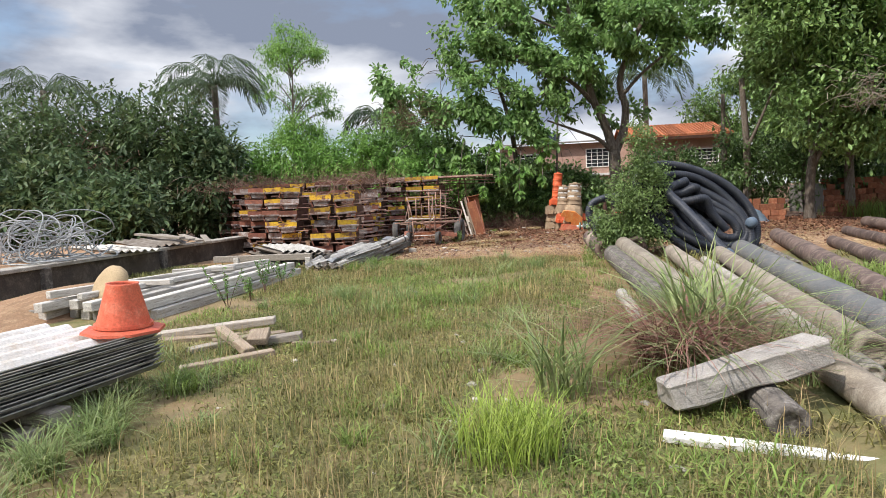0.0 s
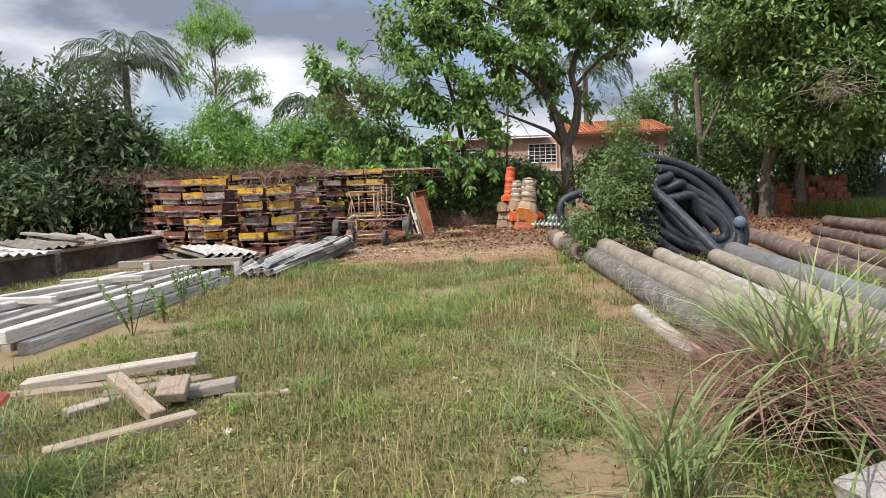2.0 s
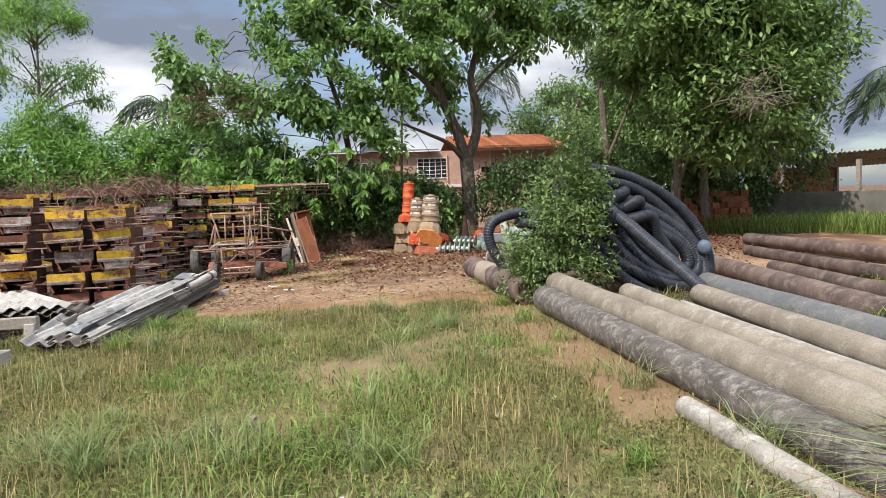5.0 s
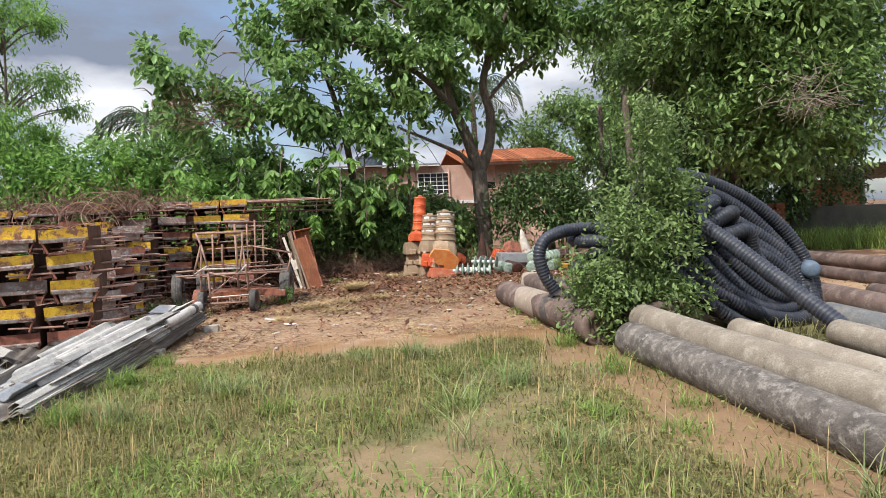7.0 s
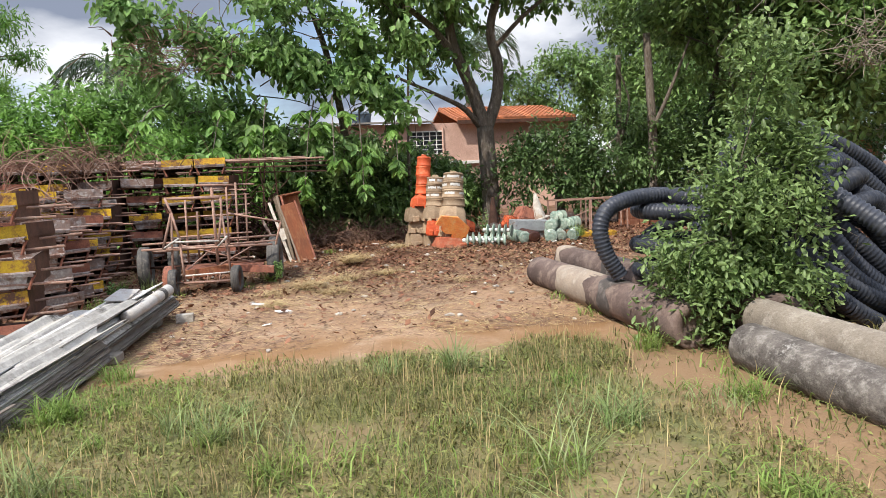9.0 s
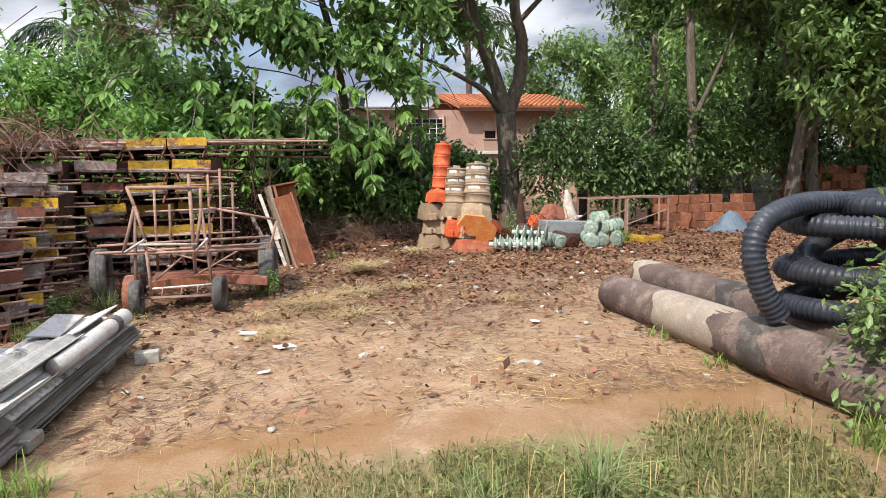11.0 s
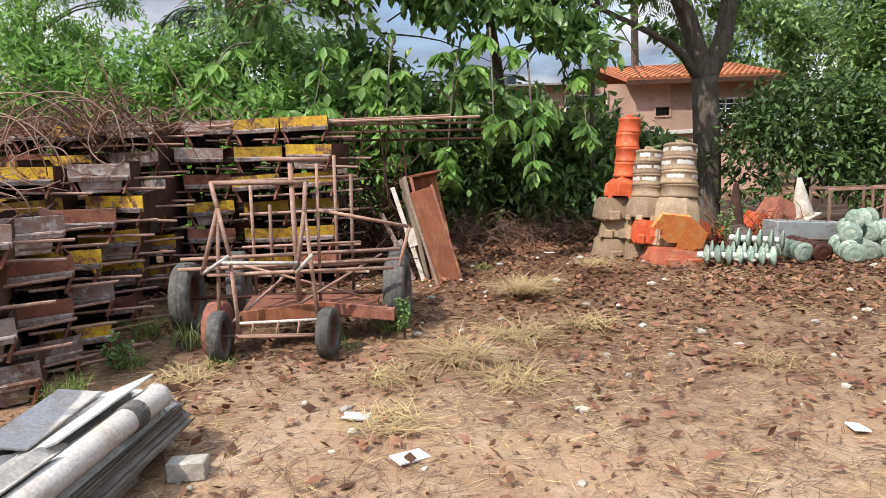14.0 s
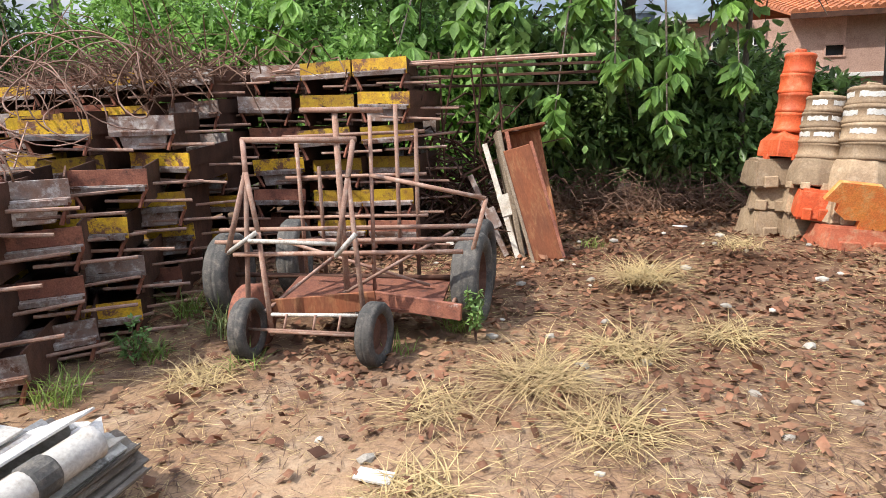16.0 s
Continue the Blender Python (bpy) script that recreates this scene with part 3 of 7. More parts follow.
def tree(name, seed, base, trunk_top, r0, lobes, twigs, per, length, width, leaf, label, group="", **kw):
    rng = np.random.default_rng(seed)
    t = thing(name, pose(*base), label, "tree", group)
    loc = [((c[0] - base[0], c[1] - base[1], c[2] - base[2]), r) for c, r in lobes]
    top = tuple(a - b for a, b in zip(trunk_top, base))
    part("trunk", limbs(rng, (0, 0, -0.05), loc, r0, top), M["bark"], t, smooth=True)
    crown("crown", t, rng, loc, twigs, per, length, width, leaf, **kw)
    return t


# ---- concrete and steel poles ----
def pole(name, far, near, r_far, r_near, mat, label, group="stacked utility poles", bands=()):
    far, near = Vector(far), Vector(near)
    d = near - far
    length = d.length
    m = Matrix.Translation(far) @ d.to_track_quat("Z", "Y").to_matrix().to_4x4()
    t = thing(name, m, label, "pole", group)
    n = max(10, int(length / 0.3))
    prof = [(0.0, 0.02), (r_far * 0.55, 0.02), (r_far * 0.58, 0.0), (r_far * 0.96, 0.0)]
    for i in range(n + 1):
        z = length * i / n
        r = r_far + (r_near - r_far) * i / n
        prof.append((r * (1 + 0.012 * math.sin(i * 2.3)), min(max(z, 0.015), length - 0.015)))
    prof += [(r_near * 0.96, length), (r_near * 0.58, length), (r_near * 0.55, length - 0.02), (0.0, length - 0.02)]
    bm = lathe(prof, 28)
    rough_up(bm, 0.006, 2.3, length)
    part("shaft", bm, mat, t, smooth=True)
    for at in bands:
        part("collar", lathe([(r_far * 1.0, at), (r_far * 1.035, at + 0.005), (r_far * 1.035, at + 0.07), (r_far, at + 0.075)], 28), mat, t)
    return t


front_pole = pole("utility_pole", (1.27, 16.35, 0.30), (1.28, 12.75, 0.30), 0.20, 0.20, M["concrete_brown"], "thick concrete pole stained brown and grey, on bare earth")
back_pole = pole("utility_pole", (1.72, 16.5, 0.42), (1.84, 12.4, 0.38), 0.19, 0.20, M["concrete_brown"], "thick brown-stained concrete pole under the black hose")
pole("utility_pole", (1.36, 12.2, 0.27), (1.40, 3.68, 0.10), 0.175, 0.115, M["concrete_dark"], "dark lichen-stained concrete pole at the edge of the turf")
pole("utility_pole", (1.57, 12.35, 0.43), (1.62, 5.6, 0.28), 0.155, 0.14, M["concrete_pale"], "pale beige concrete pole resting on its neighbours")
pole("utility_pole", (2.38, 11.95, 0.31), (1.96, 3.2, 0.13), 0.13, 0.115, M["concrete_pale"], "pale rough concrete pole among weeds")
pole("utility_pole", (2.82, 11.4, 0.2), (2.28, 4.6, 0.13), 0.07, 0.075, M["concrete"], "thin grey concrete pole between thicker ones")
pole("utility_pole", (3.10, 11.5, 0.31), (2.42, 4.9, 0.2), 0.125, 0.135, M["concrete_pale"], "long pale concrete pole running beneath a hose")
g_pole = pole("drilled_pipe", (3.70, 12.3, 0.28), (2.98, 5.6, 0.2), 0.18, 0.17, M["grey_pipe"], "blue-grey pipe with a drilled side hole")
# The pipe is uncut: a dark rimmed disc paints the hole's inner shade.
part("hole_rim", lathe([(0.075, -0.02), (0.085, 0.0), (0.085, 0.012), (0.06, 0.012), (0.056, -0.01), (0.0, -0.012)], 16, m=pose(-0.175, -0.03, 1.9, 0, -90, 8)), M["rust_dark_shade"], g_pole, "dark rimmed disc painting the shade of a drilled hole")
pole("utility_pole", (5.48, 15.6, 0.28), (3.75, 7.2, 0.19), 0.16, 0.17, M["concrete_brown"], "long brown concrete pole with pale patches")
pole("utility_pole", (4.42, 13.4, 0.22), (3.98, 10.4, 0.19), 0.07, 0.07, M["concrete_dark"], "thin dark pole lying close to a long brown one")
pole("utility_pole", (6.05, 14.1, 0.23), (4.85, 8.2, 0.18), 0.12, 0.13, M["concrete_brown"], "thin weathered pole on bare orange earth")
pole("utility_pole", (7.6, 17.0, 0.23), (6.5, 10.2, 0.18), 0.12, 0.13, M["concrete_brown"], "thin weathered pole lying on bare orange earth")
pole("utility_pole", (9.0, 19.0, 0.26), (8.3, 12.6, 0.24), 0.15, 0.16, M["concrete_brown"], "dark mossy pole lying before the tall weeds")
pole("broken_kerb_post", (1.02, 8.25, 0.14), (1.02, 6.5, 0.1), 0.075, 0.08, M["concrete"], "short pale concrete post in the grass", group="")


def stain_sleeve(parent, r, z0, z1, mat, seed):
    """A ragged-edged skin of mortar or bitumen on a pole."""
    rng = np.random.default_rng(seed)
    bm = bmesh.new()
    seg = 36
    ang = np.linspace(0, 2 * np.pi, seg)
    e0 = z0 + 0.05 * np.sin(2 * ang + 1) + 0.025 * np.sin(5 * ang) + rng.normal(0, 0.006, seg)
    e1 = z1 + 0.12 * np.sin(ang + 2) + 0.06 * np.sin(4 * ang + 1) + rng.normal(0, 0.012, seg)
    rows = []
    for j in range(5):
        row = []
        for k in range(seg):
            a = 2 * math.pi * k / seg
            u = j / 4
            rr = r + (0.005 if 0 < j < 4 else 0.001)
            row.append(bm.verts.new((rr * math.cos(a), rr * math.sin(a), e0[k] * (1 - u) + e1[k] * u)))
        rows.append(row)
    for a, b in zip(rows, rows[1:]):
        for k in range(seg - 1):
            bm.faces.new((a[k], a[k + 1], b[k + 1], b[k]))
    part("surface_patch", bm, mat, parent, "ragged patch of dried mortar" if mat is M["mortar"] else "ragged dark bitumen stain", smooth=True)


def concrete_block():
    t = thing("concrete_block", Matrix.Translation((1.27, 4.13, 0.285)) @ pose(0, 0, 0, -4, -15, 8), "broken grey concrete beam leaning on a pole", "concrete beam")
    bm = bmesh.new()
    box(bm, (1.04, 0.29, 0.18), None, 0.015)
    bmesh.ops.subdivide_edges(bm, edges=bm.edges, cuts=5, use_grid_fill=True)
    for v in bm.verts:
        n = noise.noise_vector(v.co * 7)
        v.co += n * (0.012 if v.co.z > 0.06 else 0.03)
    part("beam", bm, M["concrete_light"], t)
    return t


concrete_block()
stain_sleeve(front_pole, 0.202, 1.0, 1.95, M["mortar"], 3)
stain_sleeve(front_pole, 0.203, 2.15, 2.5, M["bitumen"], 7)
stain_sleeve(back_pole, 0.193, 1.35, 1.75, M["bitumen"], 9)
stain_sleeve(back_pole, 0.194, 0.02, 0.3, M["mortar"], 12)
strip = thing("painted_batten", Matrix.Translation((1.09, 3.52, 0.04)) @ pose(0, 0, 0, 5, 2, -12), "broken white-painted timber batten in the grass", "timber")
part("batten", rough_up(boxes(((0.84, 0.09, 0.045), None, 0.006)), 0.012, 6), M["white_paint"], strip)
part("splinter", rough_up(boxes(((0.35, 0.05, 0.03), pose(0.5, 0.01, -0.008, 0, 2, 3), 0.004)), 0.008, 9), M["white_paint"], strip)


# ---- black drainage hose ----
def ribbed(bm, pts, r=0.088, pitch=0.04, seg=12):
    """A corrugated hose: rings of two radii along evenly spaced points."""
    pts = [Vector(p) for p in pts]
    cum = [0.0]
    for a, b in zip(pts, pts[1:]):
        cum.append(cum[-1] + (b - a).length)
    n = int(cum[-1] / (pitch / 3))
    out, radii, j = [], [], 0
    for i in range(n + 1):
        s = cum[-1] * i / n
        while j < len(cum) - 2 and cum[j + 1] < s:
            j += 1
        f = (s - cum[j]) / max(cum[j + 1] - cum[j], 1e-6)
        out.append(pts[j].lerp(pts[j + 1], f))
        radii.append(r if i % 3 else r * 0.86)
    sweep(bm, out, radii, seg, cap=False)
    return bm


def hose_pile():
    t = thing("drainage_hose", pose(3.1, 13.2, 0.12), "heap of coiled black corrugated drainage hose on poles", "hose")
    rng = np.random.default_rng(5)

    def ring(centre, rx, ry, rot, start=0.0, turns=1.0, wob=0.05, lift=0.0, shrink=0.0):
        m = Matrix.Translation(centre) @ pose(0, 0, 0, *rot)
        n, ph = int(40 * turns), rng.uniform(0, 6)
        pts = []
        for i in range(n + 1):
            a = start + 2 * math.pi * turns * i / n
            k = 1 - shrink * i / n
            w = wob * math.sin(3 * a + ph)
            pts.append(m @ Vector(((rx + w) * k * math.cos(a), (ry + w) * k * math.sin(a), lift * i / n + wob * math.sin(2 * a + ph))))
        return pts

    tilt = (60, 36, -8)
    # The leaning coil: long nested loops that slope down to one side.
    for rx, ry, along, dy in ((1.3, 0.84, 0.0, 0.0), (1.26, 0.80, 0.02, 0.17), (1.08, 0.64, 0.08, -0.03), (1.04, 0.6, 0.08, 0.14), (0.92, 0.49, 0.16, 0.0), (0.86, 0.44, 0.18, 0.12), (0.74, 0.35, 0.28, 0.03), (0.56, 0.2, 0.38, -0.02), (1.16, 0.72, 0.0, 0.34), (1.1, 0.66, 0.05, 0.5), (0.96, 0.52, 0.1, 0.3)):
        c = Vector((0.0, dy - 0.1, 0.90)) + Vector((0.8, -0.11, -0.58)) * along
        part("coil", ribbed(bmesh.new(), ring(c, rx, ry, tilt, rng.uniform(0, 6), 1.0, 0.03)), M["hose"], t, smooth=True)
    # Kinked lengths across the middle of the coil.
    for ctrl in (((-0.75, -0.2, 1.3), (-0.35, -0.28, 1.25), (-0.05, -0.25, 1.35), (0.0, -0.1, 1.15), (0.35, -0.15, 0.75)), ((-0.6, -0.25, 1.05), (-0.2, -0.32, 1.1), (0.12, -0.28, 1.12), (0.25, -0.2, 0.85), (0.55, -0.15, 0.5))):
        part("coil", ribbed(bmesh.new(), curve_points(ctrl, 8)), M["hose"], t, smooth=True)
    # Loops that lie flatter towards the poles.
    for cx, cy, cz, rx, ry, rot in ((-0.45, 0.95, 0.62, 1.05, 0.7, (6, 4, 8)), (-0.35, 1.0, 0.82, 1.1, 0.62, (8, -4, 14)), (-0.5, 0.9, 1.0, 0.95, 0.6, (6, 6, -5)), (-0.25, 0.95, 1.14, 0.95, 0.5, (10, 3, 20)), (-0.4, 0.85, 0.42, 1.1, 0.75, (3, 2, 5)), (-0.3, 0.5, 0.75, 0.9, 0.6, (20, 5, 10))):
        part("coil", ribbed(bmesh.new(), ring((cx, cy, cz), rx, ry, rot, rng.uniform(0, 6), 1.0, 0.04)), M["hose"], t, smooth=True)
    part("free_end", ribbed(bmesh.new(), curve_points([(-0.6, 1.2, 0.5), (-1.0, 1.6, 0.35), (-1.35, 2.1, 0.12)], 8)), M["hose"], t, smooth=True)
    # The two free ends.
    part("free_end", ribbed(bmesh.new(), curve_points([(-0.2, -0.15, 1.5), (-0.6, -0.4, 1.32), (-0.42, -0.75, 1.02), (-0.18, -1.15, 0.66), (0.08, -1.7, 0.22)], 10)), M["hose"], t, smooth=True)
    part("free_end", ribbed(bmesh.new(), curve_points([(0.3, 0.9, 0.9), (-0.4, 1.0, 1.12), (-1.1, 0.95, 1.22), (-1.6, 0.9, 1.22), (-1.93, 0.85, 1.12), (-2.04, 0.82, 0.92), (-1.98, 0.8, 0.66), (-1.85, 0.78, 0.44)], 10), r=0.085), M["hose"], t, smooth=True)
    part("end_cap", lathe([(0.0, 0.1), (0.06, 0.1), (0.1, 0.07), (0.11, 0.0), (0.11, -0.06)], 16, m=pose(1.0, -0.2, 0.62, 90, 0, -30)), M["hose_blue"], t, "blue-grey end cap", smooth=True)
    part("end_cap", lathe([(0.0, 0.1), (0.06, 0.1), (0.1, 0.07), (0.115, 0.0), (0.115, -0.05)], 16, m=pose(0.11, -1.8, 0.16, 70, 0, 20)), M["hose_blue"], t, "blue-grey end cap", smooth=True)


hose_pile()


# ---- corrugated sheets ----
def corrugated(width, length, thick=0.008, pitch=0.177, amp=0.027, broken=0, seed=0, bend=0.0):
    """A sheet with its waves running along y; broken cuts ragged bites from one end."""
    rng = np.random.default_rng(seed)
    nx, ny = int(width / pitch * 8), 8
    bm = bmesh.new()
    bite = np.interp(np.linspace(0, 1, nx + 1), np.linspace(0, 1, 7), rng.uniform(0, broken, 7)) if broken else np.zeros(nx + 1)
    layers = []
    for dz in (0, -thick):
        layers.append([[bm.verts.new((width * (i / nx - 0.5), (length - bite[i]) * j / ny - length / 2, amp * math.cos(2 * math.pi * width * i / nx / pitch) + dz + bend * math.sin(math.pi * j / ny))) for i in range(nx + 1)] for j in range(ny + 1)])
    top, bot = layers
    for j in range(ny):
        for i in range(nx):
            bm.faces.new((top[j][i], top[j][i + 1], top[j + 1][i + 1], top[j + 1][i]))
            bm.faces.new((bot[j][i], bot[j + 1][i], bot[j + 1][i + 1], bot[j][i + 1]))
    for j in range(ny):
        for i in (0, nx):
            bm.faces.new((top[j][i], top[j + 1][i], bot[j + 1][i], bot[j][i]))
    for i in range(nx):
        for j in (0, ny):
            bm.faces.new((top[j][i], top[j][i + 1], bot[j][i + 1], bot[j][i]))
    return bm


def sheet_at(m, mat, label, group, **kw):
    t = tagged(part("corrugated_sheet", corrugated(**kw), mat, smooth=False), label, "roof sheet", group)
    t.matrix_basis = m
    return t


def chock(m, size=(0.5, 0.14, 0.1), mat="wood_grey", label="rough timber chock under roof sheets"):
    t = tagged(part("timber_chock", rough_up(boxes((size, None, 0.008)), 0.008, 9, m.translation.x), M[mat]), label, "timber")
    t.matrix_basis = m


# Stack by the cone.
for k in range(-4, 11):
    z = 0.335 + 0.0195 * k
    j = random.uniform(-0.03, 0.03)
    sheet_at(pose(-3.83 + j, 3.30 + random.uniform(-0.05, 0.05) * (k < 10), z, 0, 0, -10 + random.uniform(-0.6, 0.6)), M["fibre_white"] if k > 8 else M["fibre"],
             "white fibre-cement roof sheet on a stack" if k > 8 else "weathered fibre-cement roof sheet in a stack", "stacked roof sheets", width=1.24, length=2.44, seed=k + 4, pitch=0.248, amp=0.036)
for x, y, z in ((-3.28, 3.5, 0.165), (-3.38, 2.6, 0.165), (-4.1, 4.2, 0.165), (-4.3, 2.6, 0.165)):
    chock(pose(x, y, z, 0, 0, -12), (0.34, 0.16, 0.1))
for x, y, z in ((-3.28, 3.48, 0.06), (-3.42, 2.6, 0.06), (-4.1, 4.2, 0.06), (-4.3, 2.6, 0.06)):
    chock(pose(x, y, z, 0, 0, 70), (0.44, 0.15, 0.11))

# Long leaning stack beside the earth.
# Lower sheets take the darkened colour, which paints in the shaded side.
for k in range(9):
    z = 0.21 + 0.024 * k
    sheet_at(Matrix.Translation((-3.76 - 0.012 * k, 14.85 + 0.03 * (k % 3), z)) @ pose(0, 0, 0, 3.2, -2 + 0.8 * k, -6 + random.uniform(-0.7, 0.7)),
             (M["fibre_white"] if k == 8 else M["fibre"]) if k > 5 else M["fibre_dark_shade"], "grey broken fibre-cement roof sheet on a stack", "long stack of roof sheets", width=0.5 - 0.03 * (k % 4), length=2.55, seed=20 + k, broken=0.25 if k > 6 else 0)
for k in range(9):
    z = 0.14 + 0.026 * k
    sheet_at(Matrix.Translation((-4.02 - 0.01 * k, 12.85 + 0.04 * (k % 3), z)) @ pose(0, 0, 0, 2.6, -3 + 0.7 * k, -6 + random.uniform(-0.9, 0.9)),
             M["fibre"] if k > 5 else M["fibre_dark_shade"], "grey weathered fibre-cement roof sheet on a stack", "long stack of roof sheets", width=0.64 - 0.03 * (k % 4), length=2.45, seed=40 + k, broken=0.3 if k > 5 else 0)
sheet_at(Matrix.Translation((-4.72, 13.9, 0.2)) @ pose(0, 0, 0, 2, 5, 14), M["fibre_dark_shade"], "loose dark fibre-cement roof sheet", "long stack of roof sheets", width=0.9, length=2.6, seed=71, broken=0.4)
sheet_at(Matrix.Translation((-4.15, 15.2, 0.37)) @ pose(0, 0, 0, 3, 4, -16), M["fibre_white"], "white broken fibre-cement sheet piece", "long stack of roof sheets", width=0.45, length=0.75, seed=72, broken=0.3)
chock(pose(-4.0, 15.7, 0.155, 0, 0, 84), (0.2, 0.9, 0.08))
chock(pose(-4.0, 14.2, 0.16, 0, 0, 84), (0.18, 0.9, 0.08))
# Narrow broken sheets thrown askew on top.
for k, (x, y, z, rx, ry, rz, w, ln, mt) in enumerate(((-3.9, 13.3, 0.40, 3.0, 6, -9, 0.36, 2.3, "fibre"), (-4.15, 12.7, 0.36, 2.0, -9, -3, 0.36, 1.9, "galv"), (-3.98, 12.2, 0.30, 4.0, 14, -12, 0.36, 1.3, "fibre_dark_shade"), (-4.25, 14.2, 0.40, 2.5, 12, -2, 0.36, 2.1, "fibre"),
                                                     (-3.85, 14.6, 0.45, 3.2, -5, -8, 0.36, 2.0, "fibre"), (-4.35, 13.4, 0.33, 1.0, 18, 4, 0.36, 2.4, "fibre_dark_shade"), (-4.5, 12.5, 0.26, 1.0, 8, 10, 0.54, 1.8, "fibre"))):
    sheet_at(Matrix.Translation((x, y, z)) @ pose(0, 0, 0, rx, ry, rz), M[mt], "narrow broken roof sheet thrown on a stack", "long stack of roof sheets", width=w, length=ln, seed=130 + k, broken=0.45)
cap = thing("ridge_cap", Matrix.Translation((-3.56, 15.5, 0.455)) @ pose(0, 0, 0, 3.0, 0, -6), "white half-round ridge cap on roof sheets", "ridge cap")
bm = bmesh.new()
sweep(bm, [(0, -0.75, 0), (0, 0.45, 0), (0, 0.47, 0)], [0.062, 0.066, 0.072], 14)
part("cap", bm, M["fibre_white"], cap, smooth=True)
part("collar", lathe([(0.066, 0), (0.074, 0.01), (0.074, 0.09), (0.066, 0.1)], 14, m=pose(0, 0.28, 0, 90, 0, 0)), M["rubber"], cap, "dark tar collar")
part("wing", boxes(((0.26, 0.75, 0.012), pose(-0.2, 0.2, 0.03, 0, -22, 0), 0.002)), M["fibre_white"], cap)
part("wing", boxes(((0.22, 0.6, 0.012), pose(-0.37, 0.12, 0.05, 0, 6, 6), 0.002)), M["fibre_white"], cap)
# Dark pile further back.
for k in range(9):
    sheet_at(Matrix.Translation((-6.0 + random.uniform(-0.2, 0.2), 13.75 + random.uniform(-0.15, 0.15), 0.16 + 0.04 * k)) @ pose(0, 0, 0, 2, 4, 40 + random.uniform(-4, 4)), M["fibre_dark_shade"] if k < 8 else M["fibre"],
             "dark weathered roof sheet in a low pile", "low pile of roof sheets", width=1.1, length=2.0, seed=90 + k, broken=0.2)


# ---- white beams ----
def beam(p0, p1, size, mat, label, group, roll=0):
    p0, p1 = Vector(p0), Vector(p1)
    d = p1 - p0
    t = tagged(part("concrete_beam", rough_up(boxes(((size[0], d.length, size[1]), None, 0.01)), 0.008, 3, p0.x), mat), label, "beam", group)
    t.matrix_basis = Matrix.Translation((p0 + p1) / 2) @ d.to_track_quat("Y", "Z").to_matrix().to_4x4() @ pose(0, 0, 0, 0, roll, 0)
    return t


BEAMS = "stacked whitewashed beams"
for k in range(8):
    x = -4.72 - 0.27 * k
    beam((x - 0.28, 7.25 + 0.12 * (k % 3), 0.13), (x, 11.5 - 0.15 * (k % 4), 0.17), (0.14, 0.14), M["white_wood"] if k % 2 == 0 else M["concrete"], "long whitewashed concrete beam in a low stack", BEAMS)
for k in range(5):
    x = -4.8 - 0.36 * k
    beam((x - 0.3, 7.1 + 0.2 * (k % 2), 0.275), (x, 11.35 - 0.1 * (k % 3), 0.315), (0.15, 0.13), M["white_wood"], "long whitewashed beam atop the stack", BEAMS)
beam((-6.55, 7.3, 0.42), (-5.2, 11.2, 0.42), (0.11, 0.1), M["white_wood"], "white beam laid askew on the stack", BEAMS)
beam((-6.0, 7.2, 0.40), (-5.5, 9.4, 0.40), (0.11, 0.08), M["white_wood"], "white beam laid askew on the stack", BEAMS)
beam((-6.5, 8.3, 0.42), (-5.3, 8.2, 0.44), (0.09, 0.08), M["white_wood"], "short white cross piece on the stack", BEAMS)
beam((-6.3, 9.8, 0.42), (-5.2, 9.9, 0.44), (0.09, 0.08), M["white_wood"], "short white cross piece on the stack", BEAMS)
beam((-7.6, 8.0, 0.16), (-6.9, 12.6, 0.18), (0.3, 0.1), M["concrete"], "flat grey concrete beam beside the stack", BEAMS)
trestle = thing("trestle", pose(-5.75, 12.15, 0.1, 0, 0, 4), "low whitewashed timber trestle in the grass", "trestle")
part("rail", boxes(((2.1, 0.1, 0.13), pose(0, 0, 0.3), 0.008)), M["wood_grey"], trestle)
part("leg", boxes(((0.11, 0.12, 0.34), pose(-0.55, -0.02, 0.16), 0.008)), M["white_wood"], trestle)
part("leg", boxes(((0.11, 0.12, 0.3), pose(0.98, -0.02, 0.14), 0.008)), M["white_wood"], trestle)

# Planks.
for k, (x, y, z, rz, ln, w, ry) in enumerate(((-3.57, 6.3, 0.16, -73, 1.25, 0.17, 4), (-3.72, 6.12, 0.07, -69, 1.25, 0.16, 0), (-3.08, 5.72, 0.15, 49, 0.75, 0.11, 9), (-2.9, 5.25, 0.055, -52, 0.85, 0.11, 2), (-2.72, 6.02, 0.09, -75, 0.45, 0.17, 5),
                                             (-2.3, 5.93, 0.045, -85, 0.5, 0.05, 0), (-3.1, 6.1, 0.08, -58, 0.75, 0.13, 0), (-2.86, 5.82, 0.16, 15, 0.26, 0.2, 14), (-3.35, 5.85, 0.06, -30, 0.6, 0.12, 0))):
    t = tagged(part("plank", rough_up(boxes(((w, ln, 0.075), None, 0.008)), 0.006, 5, k), M["wood"] if k % 4 else M["wood_grey"]), "weathered broken plank on the grass", "plank", "scattered planks")
    t.matrix_basis = pose(x, y, z, ry, 0, rz)


